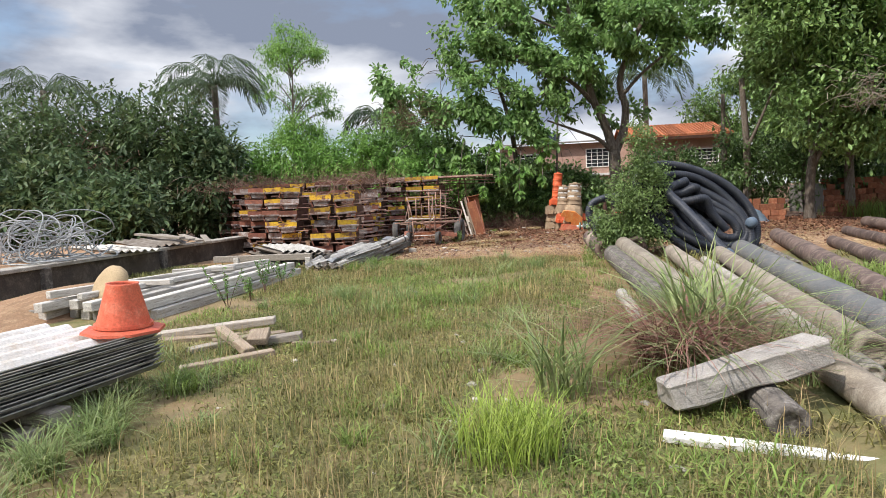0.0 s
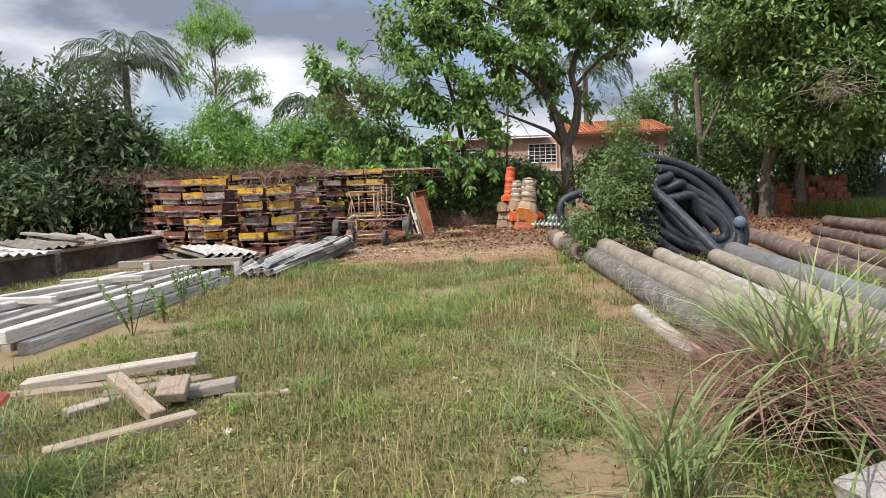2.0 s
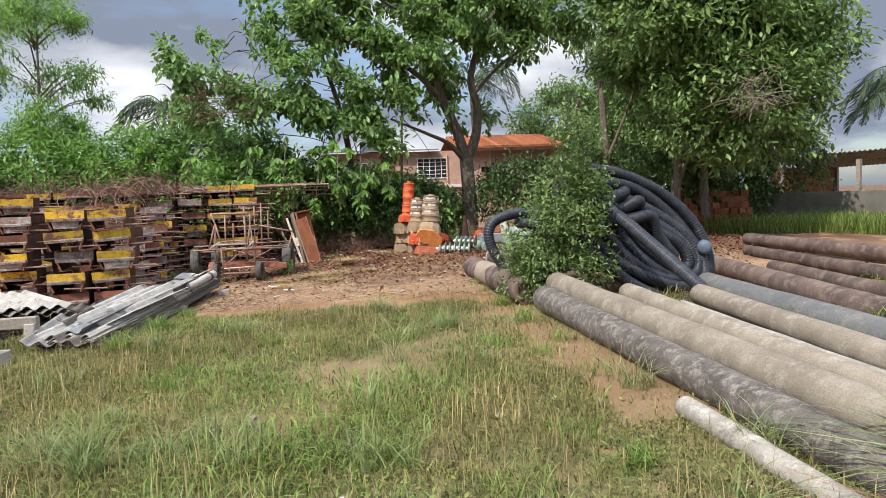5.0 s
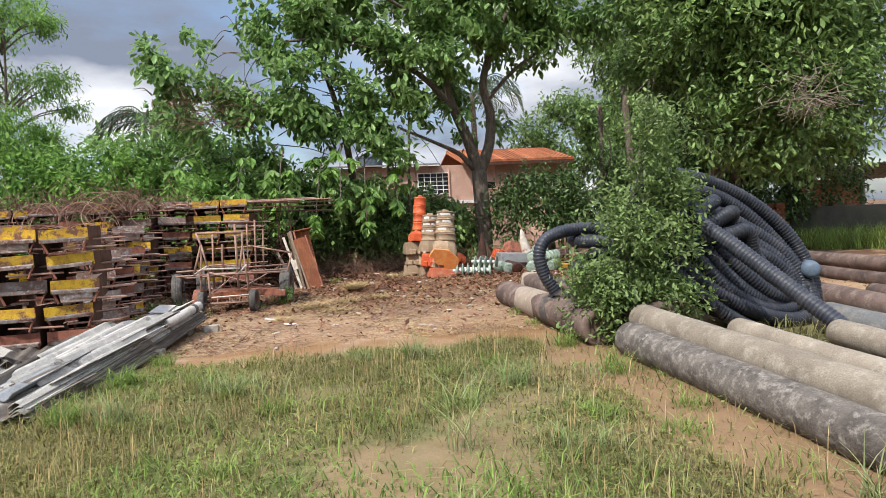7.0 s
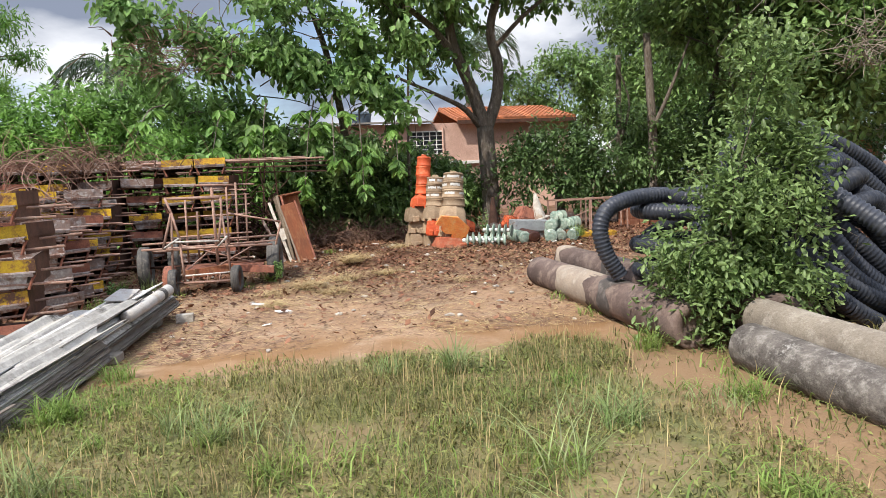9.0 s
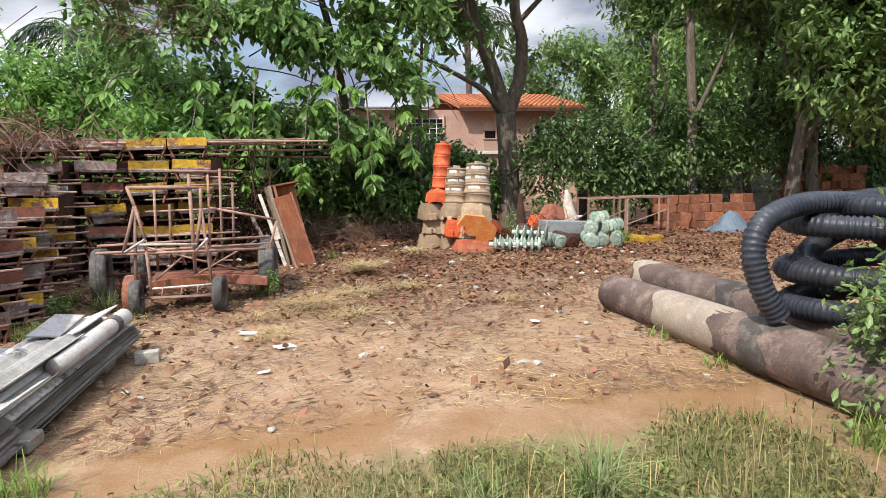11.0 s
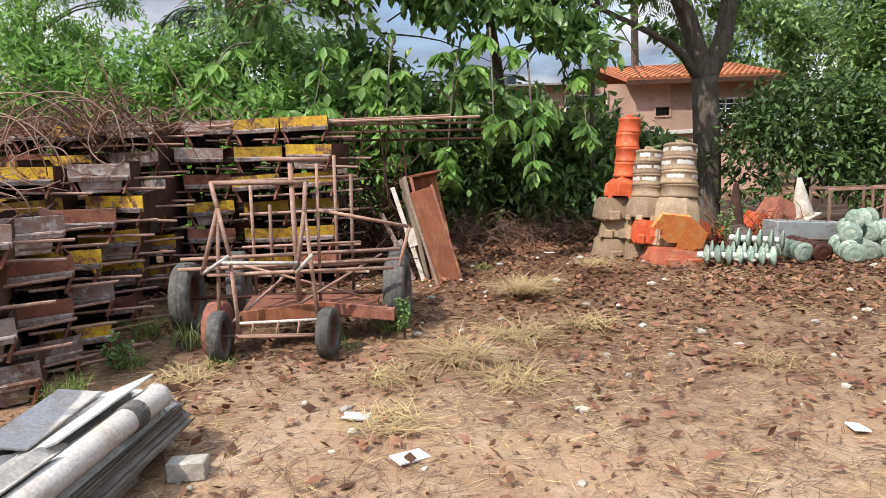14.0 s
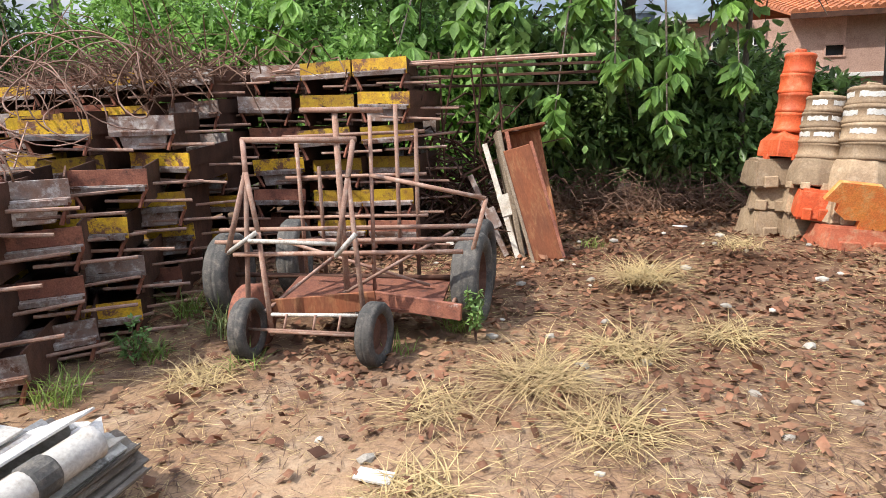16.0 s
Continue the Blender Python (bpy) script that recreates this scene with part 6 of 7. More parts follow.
def palm(seed, base, height, label, fronds=26, length=2.9, r=0.16):
    rng = np.random.default_rng(seed)
    t = thing("palm_tree", pose(*base), label, "palm tree", "palms")
    part("trunk", tube((curve_points([(0, 0, -0.05), (0.1, 0, height * 0.5), (0.05, 0.1, height)], 6), r), seg=10), M["bark"], t, smooth=True)
    for k in range(fronds):
        a, up = 2 * math.pi * k / fronds + rng.normal(0, 0.2), rng.uniform(-0.1, 1.1)
        d = Vector((math.cos(a), math.sin(a), 0))
        rib = curve_points([Vector((0.05, 0.1, height)), Vector((0, 0, height)) + d * length * 0.4 + Vector((0, 0, length * 0.42 * up)), Vector((0, 0, height)) + d * length * 0.8 + Vector((0, 0, length * (0.42 * up - 0.16))), Vector((0, 0, height)) + d * length * 0.98 + Vector((0, 0, length * (0.3 * up - 0.55)))], 10)
        P = np.array([list(p) for p in rib])
        n = 70
        u = np.linspace(0.12, 1, n)
        pos = np.stack([np.interp(u * (len(P) - 1), np.arange(len(P)), P[:, i]) for i in range(3)], -1)
        side = np.array([-math.sin(a), math.cos(a), 0.0])
        sgn = np.where(np.arange(n) % 2 == 0, 1.0, -1.0)[:, None]
        dirs = side * sgn + np.array([d.x, d.y, 0]) * 0.7 + np.stack((np.zeros(n), np.zeros(n), rng.normal(-0.45, 0.25, n)), -1)
        L = length * 0.27 * np.sin(np.pi * np.clip(u * 0.9 + 0.08, 0, 1)) + 0.08
        v, f = leaf_cloud(pos, dirs, L, np.full(n, 0.055), rng, droop=0.35)
        frond = raw("frond", v, f, M["palm_leaf"], t)
        part("rib", tube((rib, [0.03 * (1 - 0.8 * i / len(rib)) for i in range(len(rib))]), seg=5), M["palm_leaf"], frond)


palm(1, (-16.8, 31.0, 0), 7.9, "tall palm with drooping grey-green fronds")
palm(2, (-29.5, 34.0, 0), 9.0, "distant palm with drooping fronds", 14)
palm(3, (-37.0, 34.0, 0), 9.5, "distant palm with drooping fronds", 14)
palm(4, (-7.8, 31.0, 0), 5.6, "palm half hidden behind scrub", 14, 2.0)
palm(5, (6.6, 41.0, 0), 8.6, "palm rising behind a tile roof", 14)
palm(6, (16.5, 21.5, 0), 4.2, "short palm beside a block wall", 16, 2.0)


def slim_tree():
    t = thing("slim_tree", pose(-11.2, 27.5, 0.1), "slender young tree with feathery light leaves", "tree")
    rng = np.random.default_rng(77)
    bm = tube((curve_points([(0, 0, 0), (0.1, 0, 4), (0.3, 0, 8.6)], 8), [0.09 * (1 - 0.8 * i / 17) for i in range(17)]), seg=8)
    lobes = []
    for k in range(46):
        z = rng.uniform(3.4, 8.7)
        a = rng.uniform(0, 6.28)
        ln = rng.uniform(0.8, 1.9) * (1 - (z - 6.2) ** 2 / 16)
        e = Vector((0.2 + math.cos(a) * ln, math.sin(a) * ln, z + 0.5))
        sweep(bm, curve_points([(0.15, 0, z - 0.4), Vector((0.15, 0, z)).lerp(e, 0.5), e], 3), [0.03, 0.028, 0.024, 0.02, 0.016, 0.012, 0.008], 5)
        lobes.append((tuple(e), (0.7, 0.7, 0.42)))
    part("trunk", bm, M["bark"], t, smooth=True)
    crown("crown", t, rng, lobes, 1900, 7, 0.17, 0.26, M["leaf_light"], droop=0.5, shell=0.1, gap=-0.2)


slim_tree()


# ---- foreground bush ----
tree("bush", 9, (2.05, 13.0, 0.12), (2.05, 13.0, 0.9), 0.035,
     [((1.70, 12.8, 0.95), (0.70, 0.6, 0.75)), ((1.95, 12.8, 1.5), (0.55, 0.5, 0.75)), ((1.4, 13.0, 0.62), (0.55, 0.5, 0.5)), ((2.02, 12.8, 2.3), (0.36, 0.36, 0.6)), ((2.1, 12.6, 0.8), (0.45, 0.4, 0.5)), ((1.98, 12.8, 2.85), (0.2, 0.2, 0.4)), ((2.3, 12.8, 1.75), (0.26, 0.3, 0.45)), ((1.42, 12.75, 0.42), (0.36, 0.3, 0.36))],
     2100, 6, 0.07, 0.46, M["leaf_bush"], "leafy green bush growing between poles", shell=0.25, gap=0.16, freq=4.0, droop=0.0, floor=0.05, rounded=True, jitter=0.9)


# ---- right hand boundary ----
def right_wall():
    w = tagged(part("wall_east", boxes(((0.2, 16, 1.3), pose(14.5, 22, 0.75, 0, 0, 28), 0.01)), M["block_wall"]), "weathered grey block wall along the boundary", "wall", kind="structure")
    s = thing("shelter", pose(19.0, 27.0, 0.1, 0, 0, 20), "open shelter with a corrugated roof", "shelter")
    for x in (-2, 2):
        for y in (-1.5, 1.5):
            part("post", boxes(((0.14, 0.14, 2.3), pose(x, y, 1.15), 0)), M["wood_grey"], s)
    part("roof", corrugated(4.8, 4.0), M["fibre"], s).matrix_basis = pose(0, 0, 2.4, 6, 0, 90)
    part("back_wall", boxes(((4.4, 0.15, 2.2), pose(0, 1.7, 1.1), 0)), M["rust_orange"], s)


right_wall()
# ---- turf ----
rng_g = np.random.default_rng(21)


def patchy(x, y, f=1.0):
    return (np.sin(1.7 * f * x + 0.6 * y * f + 1.2) + np.sin(1.1 * f * y - 0.9 * f * x) + np.sin(2.9 * f * x - 2.1 * f * y + 0.5) * 0.7 + np.sin(4.3 * f * y + 2.2 * f * x) * 0.5) / 3.2


def lawn(name, n, x0, x1, y0, y1, hmin, hmax, wid, mat, label, keep=None, lean=(0.3, 1.6)):
    x, y = rng_g.uniform(x0, x1, n), rng_g.uniform(y0, y1, n)
    ok = y < 13.35 + 0.22 * np.sin(x * 2.1) + 0.12 * np.sin(x * 5.3 + 1) + rng_g.normal(0, 0.08, n)
    if keep is not None:
        ok &= keep(x, y)
    x, y = x[ok], y[ok]
    k = len(x)
    h = rng_g.uniform(hmin, hmax, k) * (0.75 + 0.5 * (patchy(x, y, 1.4) > 0))
    v, f = blades(np.stack((x, y, ground_z(x, y) - 0.005), -1), h, rng_g.uniform(0.6, 1.3, k) * wid, rng_g.uniform(*lean, k), rng_g)
    tagged(raw(name, v, f, mat), label, "grass", kind="stuff")


inside = lambda x, y: (x > -8.6) & ~((x > 0.6 + 0.1 * np.sin(3 * y)) & (y > 8.2) & (x < 2.6) & (rng_g.random(len(x)) < 0.85)) & ~((x < -3.2) & (x > -4.6) & (y < 4.6)) & ~((x < -4.6) & (x > -7.4) & (y > 6.4) & (y < 11.6))
thin = lambda x, y: inside(x, y) & (patchy(x, y, 0.9) + rng_g.normal(0, 0.22, len(x)) > -0.34)
lawn("turf", 185000, -5.2, 1.6, 0.3, 13.9, 0.03, 0.11, 0.008, M["grass"], "patchy yellow-green yard turf", thin)
lawn("seed_stems", 13000, -5.2, 1.6, 0.5, 13.8, 0.10, 0.27, 0.0045, M["straw"], "thin dry seed stems in the turf", thin, (0.05, 0.4))
lawn("turf_green", 60000, -5.2, 1.6, 0.5, 13.6, 0.05, 0.17, 0.010, M["grass_green"], "brighter green patches of turf", lambda x, y: inside(x, y) & (patchy(x + 3, y + 1, 0.8) + rng_g.normal(0, 0.12, len(x)) > 0.3))
lawn("turf_edge", 30000, -9, -4.6, 1.0, 13.6, 0.04, 0.16, 0.01, M["grass"], "rough grass around stacked beams", inside)
lawn("turf_far", 26000, 1.4, 9.0, 0.5, 12.5, 0.06, 0.25, 0.012, M["grass"], "rough grass between poles", lambda x, y: patchy(x, y, 0.7) > -0.1)


def tuft(name, x, y, n, h, wid, mat, label, spread=0.12, lean=(0.15, 0.9), curl=0.5):
    k = n
    a, r = rng_g.uniform(0, 6.28, k), spread * np.sqrt(rng_g.random(k))
    px, py = r * np.cos(a), r * np.sin(a)
    v, f = arcs(np.stack((px, py, np.zeros(k)), -1), rng_g.uniform(0.5, 1.0, k) * h, rng_g.uniform(0.6, 1.2, k) * wid, rng_g.uniform(*lean, k), rng_g)
    o = tagged(raw(name, v, f, mat), label, "grass tuft")
    o.matrix_basis = Matrix.Translation((x, y, gz(x, y) - 0.01))
    return o


tuft("grass_clump", 1.38, 5.5, 170, 1.35, 0.032, M["grass_tall"], "tall arching green grass clump beside a pole", 0.28, (0.2, 1.5))
tuft("grass_clump", 1.08, 5.2, 620, 0.95, 0.013, M["grass_purple"], "dry purplish drooping grass clump", 0.3, (0.8, 2.4))
tuft("grass_clump", 1.3, 4.75, 120, 0.9, 0.02, M["grass_tall"], "arching grey-green grass clump by a concrete beam", 0.25, (0.6, 2.2))
tuft("grass_clump", 1.55, 6.6, 260, 0.8, 0.016, M["grass_tall"], "tall arching grass clump among poles", 0.3, (0.3, 1.7))
tuft("grass_clump", 1.9, 4.9, 220, 0.75, 0.014, M["grass_tall"], "arching grass clump among poles", 0.35, (0.3, 1.7))
tuft("grass_clump", 0.14, 4.35, 85, 0.95, 0.021, M["grass_tall"], "upright green grass clump in the turf", 0.2, (0.2, 1.7))
tuft("grass_clump", -0.2, 3.35, 420, 0.5, 0.010, M["grass_bright"], "low bright green grass clump", 0.3, (0.2, 0.9))
# ---- scrap under the trees ----
def insulator_string(m, discs, mat, label):
    t = thing("insulator_string", m, label, "insulator", "heap of glass insulators")
    if mat.name not in DISC:
        a = lathe([(0.0, 0.04), (0.035, 0.04), (0.05, 0.025), (0.13, 0.0), (0.127, -0.018), (0.1, -0.012), (0.09, -0.03), (0.07, -0.015), (0.05, -0.03), (0.0, -0.02)], 18)
        b = lathe([(0.0, 0.1), (0.026, 0.1), (0.04, 0.085), (0.042, 0.04), (0.03, 0.03)], 10)
        out = []
        for bm, mt in ((a, mat), (b, M["white_paint"])):
            me = bpy.data.meshes.new("disc_mesh")
            bmesh.ops.recalc_face_normals(bm, faces=bm.faces)
            bm.to_mesh(me)
            bm.free()
            me.materials.append(mt)
            me.polygons.foreach_set("use_smooth", [True] * len(me.polygons))
            out.append(me)
        DISC[mat.name] = out
    for k in range(discs):
        d = new("disc", DISC[mat.name][0])
        d.parent, d.matrix_basis = t, pose(0, 0, 0.125 * k)
        c = new("cap", DISC[mat.name][1])
        c.parent, c.matrix_basis = d, Matrix()


DISC = {}
for k, (x, y, z, rz, n, mt) in enumerate(((1.75, 20.35, 0.25, 78, 7, "glass_green"), (1.8, 20.6, 0.26, 70, 6, "glass_green"), (1.95, 20.5, 0.42, 60, 5, "glass_green"), (2.25, 20.55, 0.25, 8, 6, "glass_green"), (2.45, 20.5, 0.25, 4, 6, "glass_brown"),
                                          (2.75, 20.35, 0.25, -20, 7, "glass_green"), (3.0, 20.45, 0.25, -15, 7, "glass_green"), (3.25, 20.4, 0.25, -28, 7, "glass_green"), (2.85, 20.6, 0.46, -30, 6, "glass_green"), (3.15, 20.7, 0.46, -60, 5, "glass_green"), (3.0, 20.75, 0.62, -70, 3, "glass_green"))):
    insulator_string(Matrix.Translation((x + 0.22, y - 0.1, z)) @ pose(0, 0, 0, -88, 0, rz), n, M[mt], "green glass disc insulator string on the earth" if mt == "glass_green" else "brown glazed disc insulator string on the earth")


def road_cone(m, mat, label, h=0.7):
    t = thing("traffic_cone", m, label, "traffic cone")
    part("body", lathe([(0.16, 0.03), (0.035, h), (0.03, h + 0.01), (0.02, h), (0.13, 0.03)], 20), mat, t, smooth=True)
    part("base", boxes(((0.38, 0.38, 0.035), pose(0, 0, 0.018), 0.01)), mat, t)


road_cone(pose(2.15, 21.6, 0.12, 0, 0, 10), M["rust_dark_shade"], "blackened traffic cone standing by barrels", 0.95)
road_cone(pose(3.45, 22.2, 0.5, 0, -12, 30), M["white_band"], "scuffed white traffic cone on scrap", 0.6)
barrier_piece(pose(2.75, 22.2, 0.36, 8, 10, 30), M["orange"], "orange plastic barrier block", (0.5, 0.3, 0.24))
barrier_piece(pose(3.1, 22.3, 0.36, 0, 24, 10), M["rust"], "brown plastic barrier block", (0.6, 0.5, 0.4))
barrier_piece(pose(2.4, 22.1, 0.12, 0, 0, 30), M["orange"], "orange plastic barrier block", (0.6, 0.4, 0.3))
barrier_piece(pose(3.1, 22.3, 0.12, 0, 0, -10), M["rust"], "brown plastic barrier block", (0.7, 0.5, 0.3))
trough = thing("trough", pose(3.0, 21.35, 0.12, 0, 4, 6), "grey concrete trough behind insulators", "trough")
part("body", boxes(((1.1, 0.32, 0.05), pose(0, 0, 0.2), 0.01), ((1.1, 0.05, 0.24), pose(0, -0.15, 0.3), 0.01), ((1.1, 0.05, 0.24), pose(0, 0.15, 0.3), 0.01), ((0.05, 0.3, 0.24), pose(-0.53, 0, 0.3), 0.01), ((0.05, 0.3, 0.24), pose(0.53, 0, 0.3), 0.01), ((0.8, 0.24, 0.2), pose(0, 0, 0.1), 0.01)), M["galv"], trough)
pipe_end = tagged(part("clay_pipe", lathe([(0.14, 0), (0.16, 0), (0.165, 0.6), (0.145, 0.6), (0.14, 0)], 20, m=pose(0, 0, 0.16, -82, 0, -20)), M["concrete_brown"], smooth=True), "short brown pipe lying by barrels", "pipe")
pipe_end.matrix_basis = pose(1.92, 20.9, 0.12)


def frame_table(m):
    t = thing("scrap_rack", m, "rusty open steel frame standing on earth", "rack")
    for x in (-0.45, 0.45):
        for y in (0, 0.45):
            part("leg", boxes(((0.035, 0.035, 0.75), pose(x, y, 0.375), 0.003)), M["rust_tube"], t)
    for y in (0, 0.45):
        part("rail", boxes(((0.94, 0.04, 0.04), pose(0, y, 0.77), 0.003)), M["rust_tube"], t)
    part("brace", tube((((-0.45, 0, 0.2), (0.45, 0, 0.5)), 0.014), seg=6), M["rust_tube"], t)


frame_table(pose(4.4, 22.4, 0.12, 0, 0, 4))
frame_table(pose(5.3, 22.3, 0.12, 0, 0, -8))
for x, y, rz in ((4.1, 20.95, 12), (4.45, 20.8, 6), (4.0, 21.3, 40)):
    t = tagged(part("plastic_block", boxes(((0.5, 0.16, 0.11), pose(0, 0, 0.055), 0.015), ((0.1, 0.18, 0.13), pose(-0.15, 0, 0.065), 0.01), ((0.1, 0.18, 0.13), pose(0.15, 0, 0.065), 0.01)), M["yellow"]), "yellow steel block lying on the earth", "block", "yellow blocks")
    t.matrix_basis = pose(x, y, 0.12, 0, 0, rz)


def brick_pile(name, x0, y0, cols, rows, deep, rz, label, seed, size=(0.24, 0.14, 0.19), slump=0.5):
    rng = np.random.default_rng(seed)
    t = thing(name, pose(x0, y0, 0.1, 0, 0, rz), label, "brick pile")
    bm = boxes(((size[0], size[1], size[2]), None, 0.006))
    me = bpy.data.meshes.new("brick_mesh")
    bm.to_mesh(me)
    bm.free()
    me.materials.append(M["brick"])
    for j in range(rows):
        for i in range(cols):
            for k in range(deep):
                if j > rows * (1 - slump) and rng.random() < 0.45:
                    continue
                o = new("brick", me)
                o.parent = t
                o.matrix_basis = Matrix.Translation(((i - cols / 2) * (size[0] + 0.012) + (j % 2) * 0.06 + rng.normal(0, 0.012), k * (size[1] + 0.012) + rng.normal(0, 0.035) + 0.05 * j, size[2] * (j + 0.5) + 0.004 * j)) @ pose(0, 0, 0, rng.normal(0, 3), rng.normal(0, 3), rng.normal(0, 9))
    return t


brick_pile("brick_pile", 7.1, 22.6, 9, 4, 2, -14, "stacked hollow clay bricks, slumping and mossy", 1)
brick_pile("brick_pile", 11.0, 23.2, 9, 7, 2, -10, "tall stack of red clay bricks under trees", 2)
tarp = thing("tarpaulin", pose(6.9, 21.75, 0.12), "crumpled blue-grey tarpaulin beside bricks", "tarpaulin")
bm = lathe([(0.0, 0.42), (0.16, 0.34), (0.3, 0.18), (0.42, 0.06), (0.5, 0.0)], 22)
part("cloth", rough_up(bm, 0.09, 4.0), M["tarp"], tarp)

# Dome-like beige float behind the cone.
ball = thing("float_drum", pose(-5.85, 7.6, 0.47, 62, 0, -25), "tan rubber wheel leaning on whitewashed beams", "wheel")
part("drum", lathe([(0.0, 0.1), (0.05, 0.12), (0.2, 0.12), (0.29, 0.07), (0.31, 0.0), (0.29, -0.07), (0.2, -0.12), (0.0, -0.1)], 28), M["sand"], ball, smooth=True)
heap = tagged(part("soil_heap", rough_up(lathe([(0.0, 0.34), (0.5, 0.26), (1.1, 0.1), (1.7, -0.03)], 30), 0.08, 1.8), M["dirt_clod"], smooth=True), "tan soil heap before a low wall", "soil heap")
heap.matrix_basis = pose(-7.4, 8.6, 0.05) @ Matrix.Diagonal((0.75, 1.6, 1, 1))

# Grey block and loose bits.
t = tagged(part("concrete_brick", boxes(((0.19, 0.1, 0.1), pose(0, 0, 0.05), 0.006)), M["concrete"]), "small grey concrete brick on the earth", "brick")
t.matrix_basis = pose(-3.31, 15.78, 0.115, 0, 0, 5)
rng_s = np.random.default_rng(4)
bm = bmesh.new()
bmesh.ops.create_icosphere(bm, subdivisions=1, radius=1)
rough_up(bm, 0.35, 1.3)
stone_me = bpy.data.meshes.new("stone_mesh")
bm.to_mesh(stone_me)
bm.free()
stone_me.materials.append(M["stone"])
for k in range(190):
    x, y = (rng_s.uniform(-4, 3.5), rng_s.uniform(14, 21)) if k < 130 else (rng_s.uniform(-2.6, 0.8), rng_s.uniform(1.5, 9))
    s = rng_s.uniform(0.012, 0.04)
    o = tagged(new("stone", stone_me), "small pale stone on the ground", "stone", "loose stones")
    o.matrix_basis = Matrix.Translation((x, y, gz(x, y) + s * 0.25)) @ pose(0, 0, 0, 0, 0, rng_s.uniform(0, 360)) @ Matrix.Diagonal((s * 1.4, s, s * 0.6, 1))
for k, (x, y, s) in enumerate(((-2.55, 16.4, 0.1), (-2.2, 15.9, 0.13), (0.22, 16.03, 0.09), (-0.55, 21.2, 0.09), (-2.35, 15.2, 0.06))):
    o = tagged(part("paper_scrap", rough_up(boxes(((s * 1.6, s * 0.8, 0.012), None, 0)), 0.015, 12, k), M["white_paint"]), "pale scrap of board on the earth", "scrap", "pale scraps")
    o.matrix_basis = pose(x, y, gz(x, y) + 0.02, 5, 8, 40 * k)


# ---- dead leaves, straw and weeds on the earth ----
def litter(name, n, x0, x1, y0, y1, weight, L0, L1, W, mat, label, lift=0.02, tilt=0.35):
    x, y = rng_g.uniform(x0, x1, n), rng_g.uniform(y0, y1, n)
    ok = rng_g.random(n) < weight(x, y)
    x, y = x[ok], y[ok]
    k = len(x)
    a = rng_g.uniform(0, 6.28, k)
    d = np.stack((np.cos(a), np.sin(a), rng_g.normal(0.08, tilt, k)), -1)
    L = rng_g.uniform(L0, L1, k)
    z = ground_z(x, y) + rng_g.uniform(0.004, lift, k) + np.maximum(0, -d[:, 2]) * L
    v, f = leaf_cloud(np.stack((x, y, z), -1), d, L, L * W if W > 0 else np.full(k, -W), rng_g, fold=-0.2 if W > 0 else -0.5, droop=0.0)
    return tagged(raw(name, v, f, mat), label, "litter", kind="stuff")


dense = lambda x, y: np.clip((y - 15.6) / 4.6, 0.03, 1) ** 1.3 * (0.45 + 0.55 * (patchy(x, y, 1.3) > -0.1))
litter("dead_leaves", 64000, -6, 10, 14.2, 24.5, dense, 0.035, 0.11, 0.6, M["litter"], "curled brown dead leaves on the earth", 0.03)
litter("dead_leaves_fine", 22000, -6, 9, 14.0, 24.5, lambda x, y: 0.35 + 0.65 * dense(x, y), 0.02, 0.05, 0.5, M["litter"], "crumbled brown leaf litter on the earth", 0.012)
litter("dead_leaves", 2600, -4.5, 6, 14.0, 20.5, lambda x, y: 0.25 + 0.6 * (patchy(x - 2, y, 1.6) > 0.1), 0.05, 0.12, 0.5, M["litter"], "large curled brown dead leaves scattered on earth", 0.035)
litter("straw", 42000, -5.5, 8, 13.9, 21.5, lambda x, y: 0.25 + 0.75 * (patchy(x + 2, y, 1.1) > 0.0), 0.04, 0.17, -0.004, M["straw"], "scattered dry straw on the earth", 0.02, 0.12)
litter("grey_straw", 30000, -5.0, 6, 13.9, 19, lambda x, y: 0.3 + 0.7 * (patchy(x, y + 3, 1.2) > 0.1), 0.05, 0.2, -0.005, M["twig"], "scattered grey dead stems on the earth", 0.015, 0.1)
for x, y, n, h in ((-1.9, 17.45, 240, 0.32), (-1.35, 18.0, 160, 0.3), (-1.15, 19.3, 260, 0.36), (-1.55, 17.0, 160, 0.26), (-2.4, 17.05, 120, 0.2), (-3.95, 17.3, 130, 0.24), (-2.35, 16.3, 120, 0.2), (-0.7, 18.3, 120, 0.24), (0.4, 17.2, 90, 0.2), (-0.2, 20.1, 90, 0.25)):
    tuft("straw_tuft", x, y, int(n * 1.3), h * 0.7, 0.010, M["straw"], "flattened pale dry grass tuft on the earth", 0.2, (1.6, 3.6), 0.9)
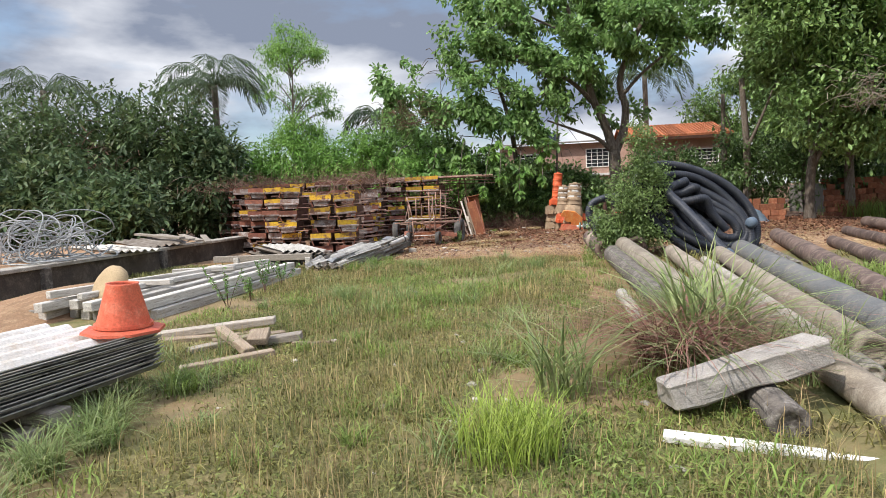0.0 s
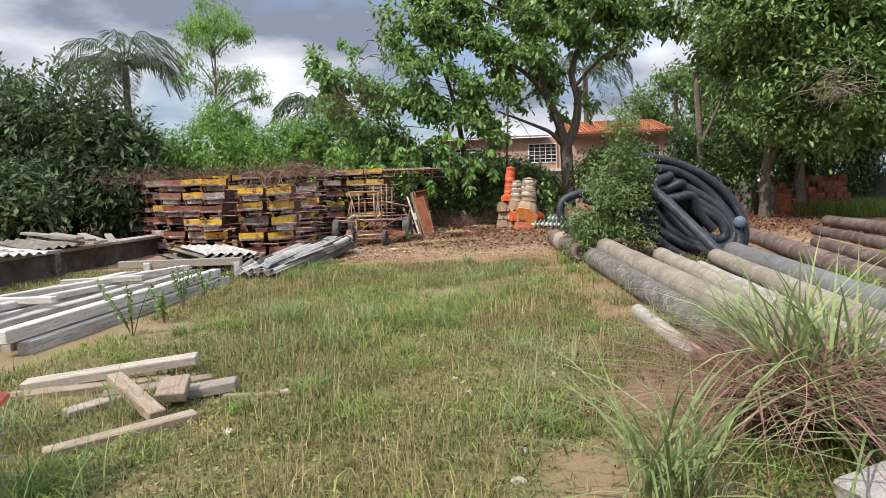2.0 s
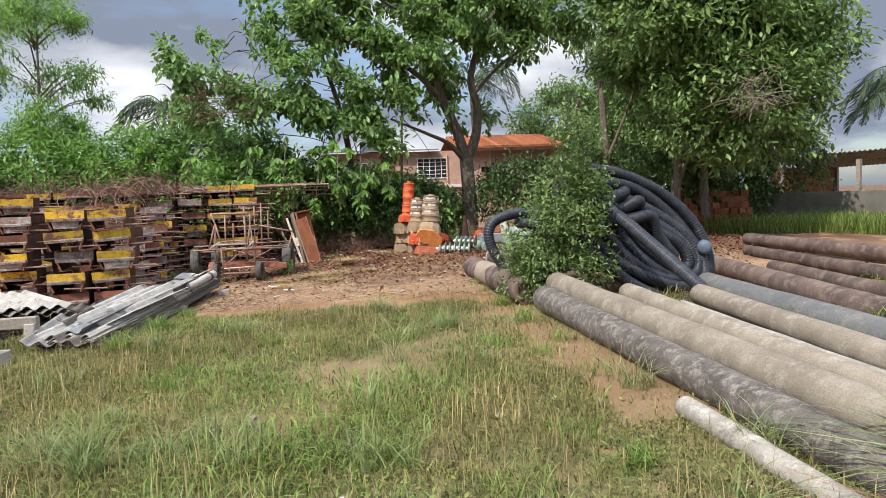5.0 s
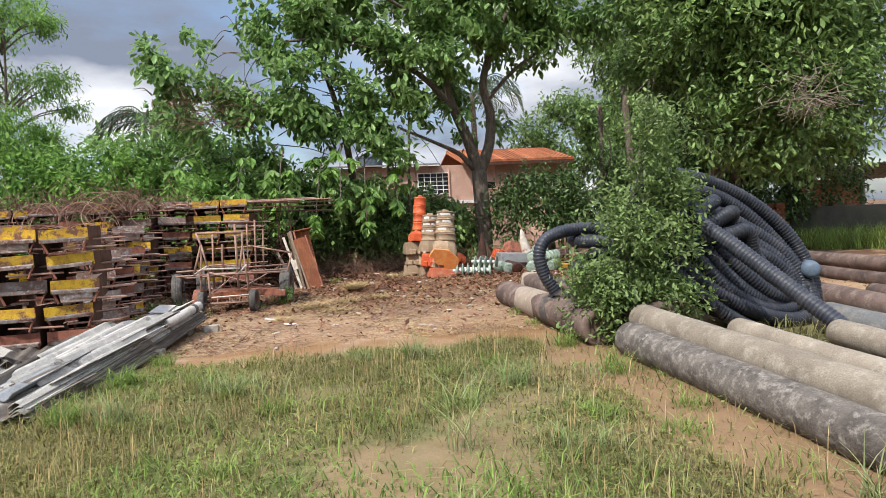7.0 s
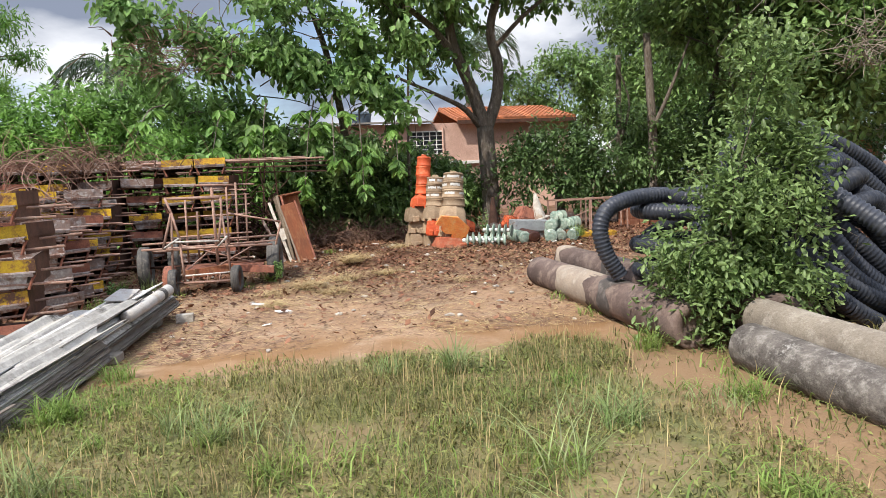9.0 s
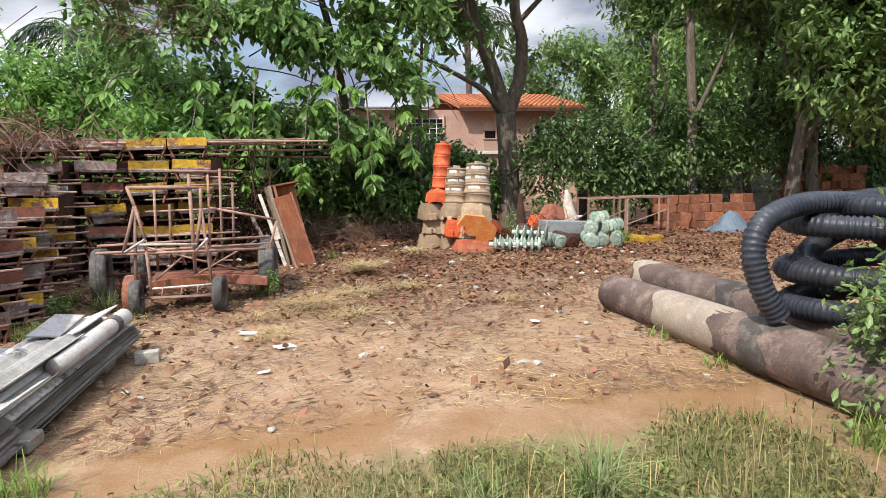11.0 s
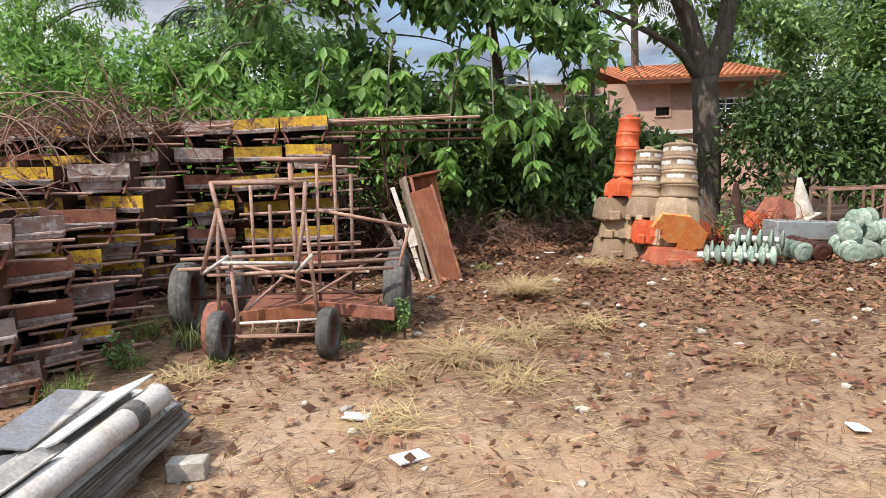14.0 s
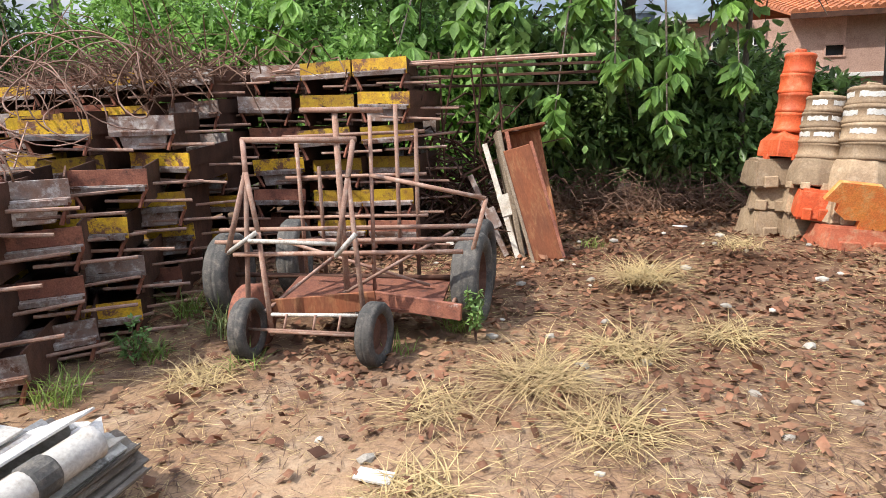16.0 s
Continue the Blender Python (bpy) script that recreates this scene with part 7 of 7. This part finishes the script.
for x, y, n, h in ((-4.25, 18.1, 60, 0.45), (-4.5, 17.6, 70, 0.25), (-4.6, 16.9, 80, 0.3), (-4.75, 18.4, 60, 0.35), (-2.5, 18.25, 60, 0.3), (-2.6, 18.5, 40, 0.4), (-3.75, 17.5, 30, 0.22), (-2.85, 17.85, 30, 0.2), (1.05, 15.1, 40, 0.22), (1.05, 14.3, 40, 0.2), (0.95, 12.9, 90, 0.3), (0.95, 10.5, 60, 0.2), (-1.5, 20.3, 40, 0.16), (3.6, 20.3, 120, 0.35), (0.9, 11.6, 80, 0.3), (-0.6, 11.0, 26, 0.55), (-0.75, 10.2, 30, 0.6), (-1.05, 8.9, 30, 0.5), (-3.6, 11.5, 160, 0.32), (-3.5, 12.6, 150, 0.3), (-3.4, 13.5, 110, 0.26), (-2.9, 3.6, 220, 0.42), (-2.8, 2.9, 260, 0.42), (-2.85, 4.4, 160, 0.35), (-2.75, 3.3, 200, 0.4), (-2.7, 2.4, 200, 0.4), (-0.4, 5.8, 30, 0.5), (0.6, 7.0, 40, 0.45), (0.2, 6.0, 40, 0.35), (1.0, 8.9, 60, 0.4), (1.1, 7.6, 70, 0.45)):
    tuft("weed_tuft", x, y, n, h, 0.010, M["grass_green"] if h < 0.36 else M["grass_tall"], "green weed tuft on the yard ground", 0.13, (0.3, 1.5))


rng_t = np.random.default_rng(33)
for k in range(150):
    x, y = rng_t.uniform(-4.0, 0.9), rng_t.uniform(1.6, 13.0)
    if float(patchy(x, y, 0.9)) > -0.4:
        h = rng_t.uniform(0.1, 0.24) if k % 6 else rng_t.uniform(0.28, 0.5)
        tuft("turf_tuft", x, y, int(rng_t.integers(30, 110)), h, 0.009, M["grass_green"] if k % 3 else M["grass_tall"], "small tuft of brighter grass in turf", float(rng_t.uniform(0.08, 0.28)), (0.3, 1.4))


def sapling(seed, x, y, h, mat, label):
    rng = np.random.default_rng(seed)
    t = thing("sapling", pose(x, y, gz(x, y)), label, "sapling", "weed saplings")
    bm = bmesh.new()
    ends = []
    for k in range(5):
        e = Vector((rng.normal(0, h * 0.22), rng.normal(0, h * 0.22), h * rng.uniform(0.7, 1)))
        sweep(bm, curve_points([(0, 0, -0.02), e * 0.5 + Vector((0, 0, 0.04)), e], 4), [0.006 - 0.0005 * i for i in range(9)], 5)
        ends += [e * u for u in np.linspace(0.35, 1, 9)]
    part("stem", bm, M["twig"], t)
    c = np.array([list(e) for e in ends])
    pos = np.repeat(c, 4, 0)
    d = rng.normal(0, 1, pos.shape)
    L = rng.uniform(0.035, 0.07, len(pos))
    v, f = leaf_cloud(pos, d, L, L * 0.5, rng)
    raw("leaves", v, f, mat, t)


for k, (x, y, h) in enumerate(((-4.35, 8.0, 0.62), (-4.45, 9.4, 0.6), (-4.3, 8.6, 0.4), (-4.5, 10.2, 0.45), (-2.35, 18.05, 0.35), (-4.55, 17.5, 0.3), (1.75, 20.95, 0.6))):
    sapling(k, x, y, h, M["leaf"], "small weedy sapling with green leaves")
n = 60000
x, y = rng_g.uniform(-4.6, 1.4, n), rng_g.uniform(0.6, 13.4, n)
ok = thin(x, y) & (patchy(x + 5, y - 2, 1.9) > -0.25)
x, y = x[ok], y[ok]
a = rng_g.uniform(0, 6.28, len(x))
L = rng_g.uniform(0.015, 0.045, len(x))
v, f = leaf_cloud(np.stack((x, y, ground_z(x, y) + rng_g.uniform(0.004, 0.05, len(x))), -1), np.stack((np.cos(a), np.sin(a), rng_g.normal(0.25, 0.3, len(x))), -1), L, L * 0.5, rng_g)
tagged(raw("clover", v, f, M["clover"]), "low creeping broad-leaved weeds in turf", "weeds", kind="stuff")
n = 26000
x, y = rng_g.uniform(8.5, 20, n), rng_g.uniform(15, 24, n)
ok = (y > 38 - 1.45 * x) & (y < 30 - 0.3 * x)
x, y = x[ok], y[ok]
v, f = blades(np.stack((x, y, ground_z(x, y)), -1), rng_g.uniform(0.4, 0.95, len(x)), rng_g.uniform(0.01, 0.025, len(x)), rng_g.uniform(0.3, 1.0, len(x)), rng_g)
tagged(raw("tall_weeds", v, f, M["grass_green"]), "tall bright green weeds before a block wall", "weeds", kind="stuff")
n = 5000
x, y = rng_g.uniform(2.6, 4.6, n), rng_g.uniform(6.5, 10.2, n)
ok = (patchy(x, y, 1.5) > 0.0) & (x > 3.0)
x, y = x[ok], y[ok]
v, f = blades(np.stack((x, y, ground_z(x, y)), -1), rng_g.uniform(0.15, 0.42, len(x)), rng_g.uniform(0.01, 0.02, len(x)), rng_g.uniform(0.3, 1.0, len(x)), rng_g)
tagged(raw("pole_weeds", v, f, M["grass_green"]), "bright green weeds growing between poles", "weeds", kind="stuff")


# Rest things that stand under the trees on the leaf-covered rise.
for ob in list(scene.objects):
    if ob.parent is None and ob.type != "CAMERA" and 17.6 < ob.location.y < 30 and ob.location.z < 3.5:
        ob.location.z += float(mound(ob.location.y))
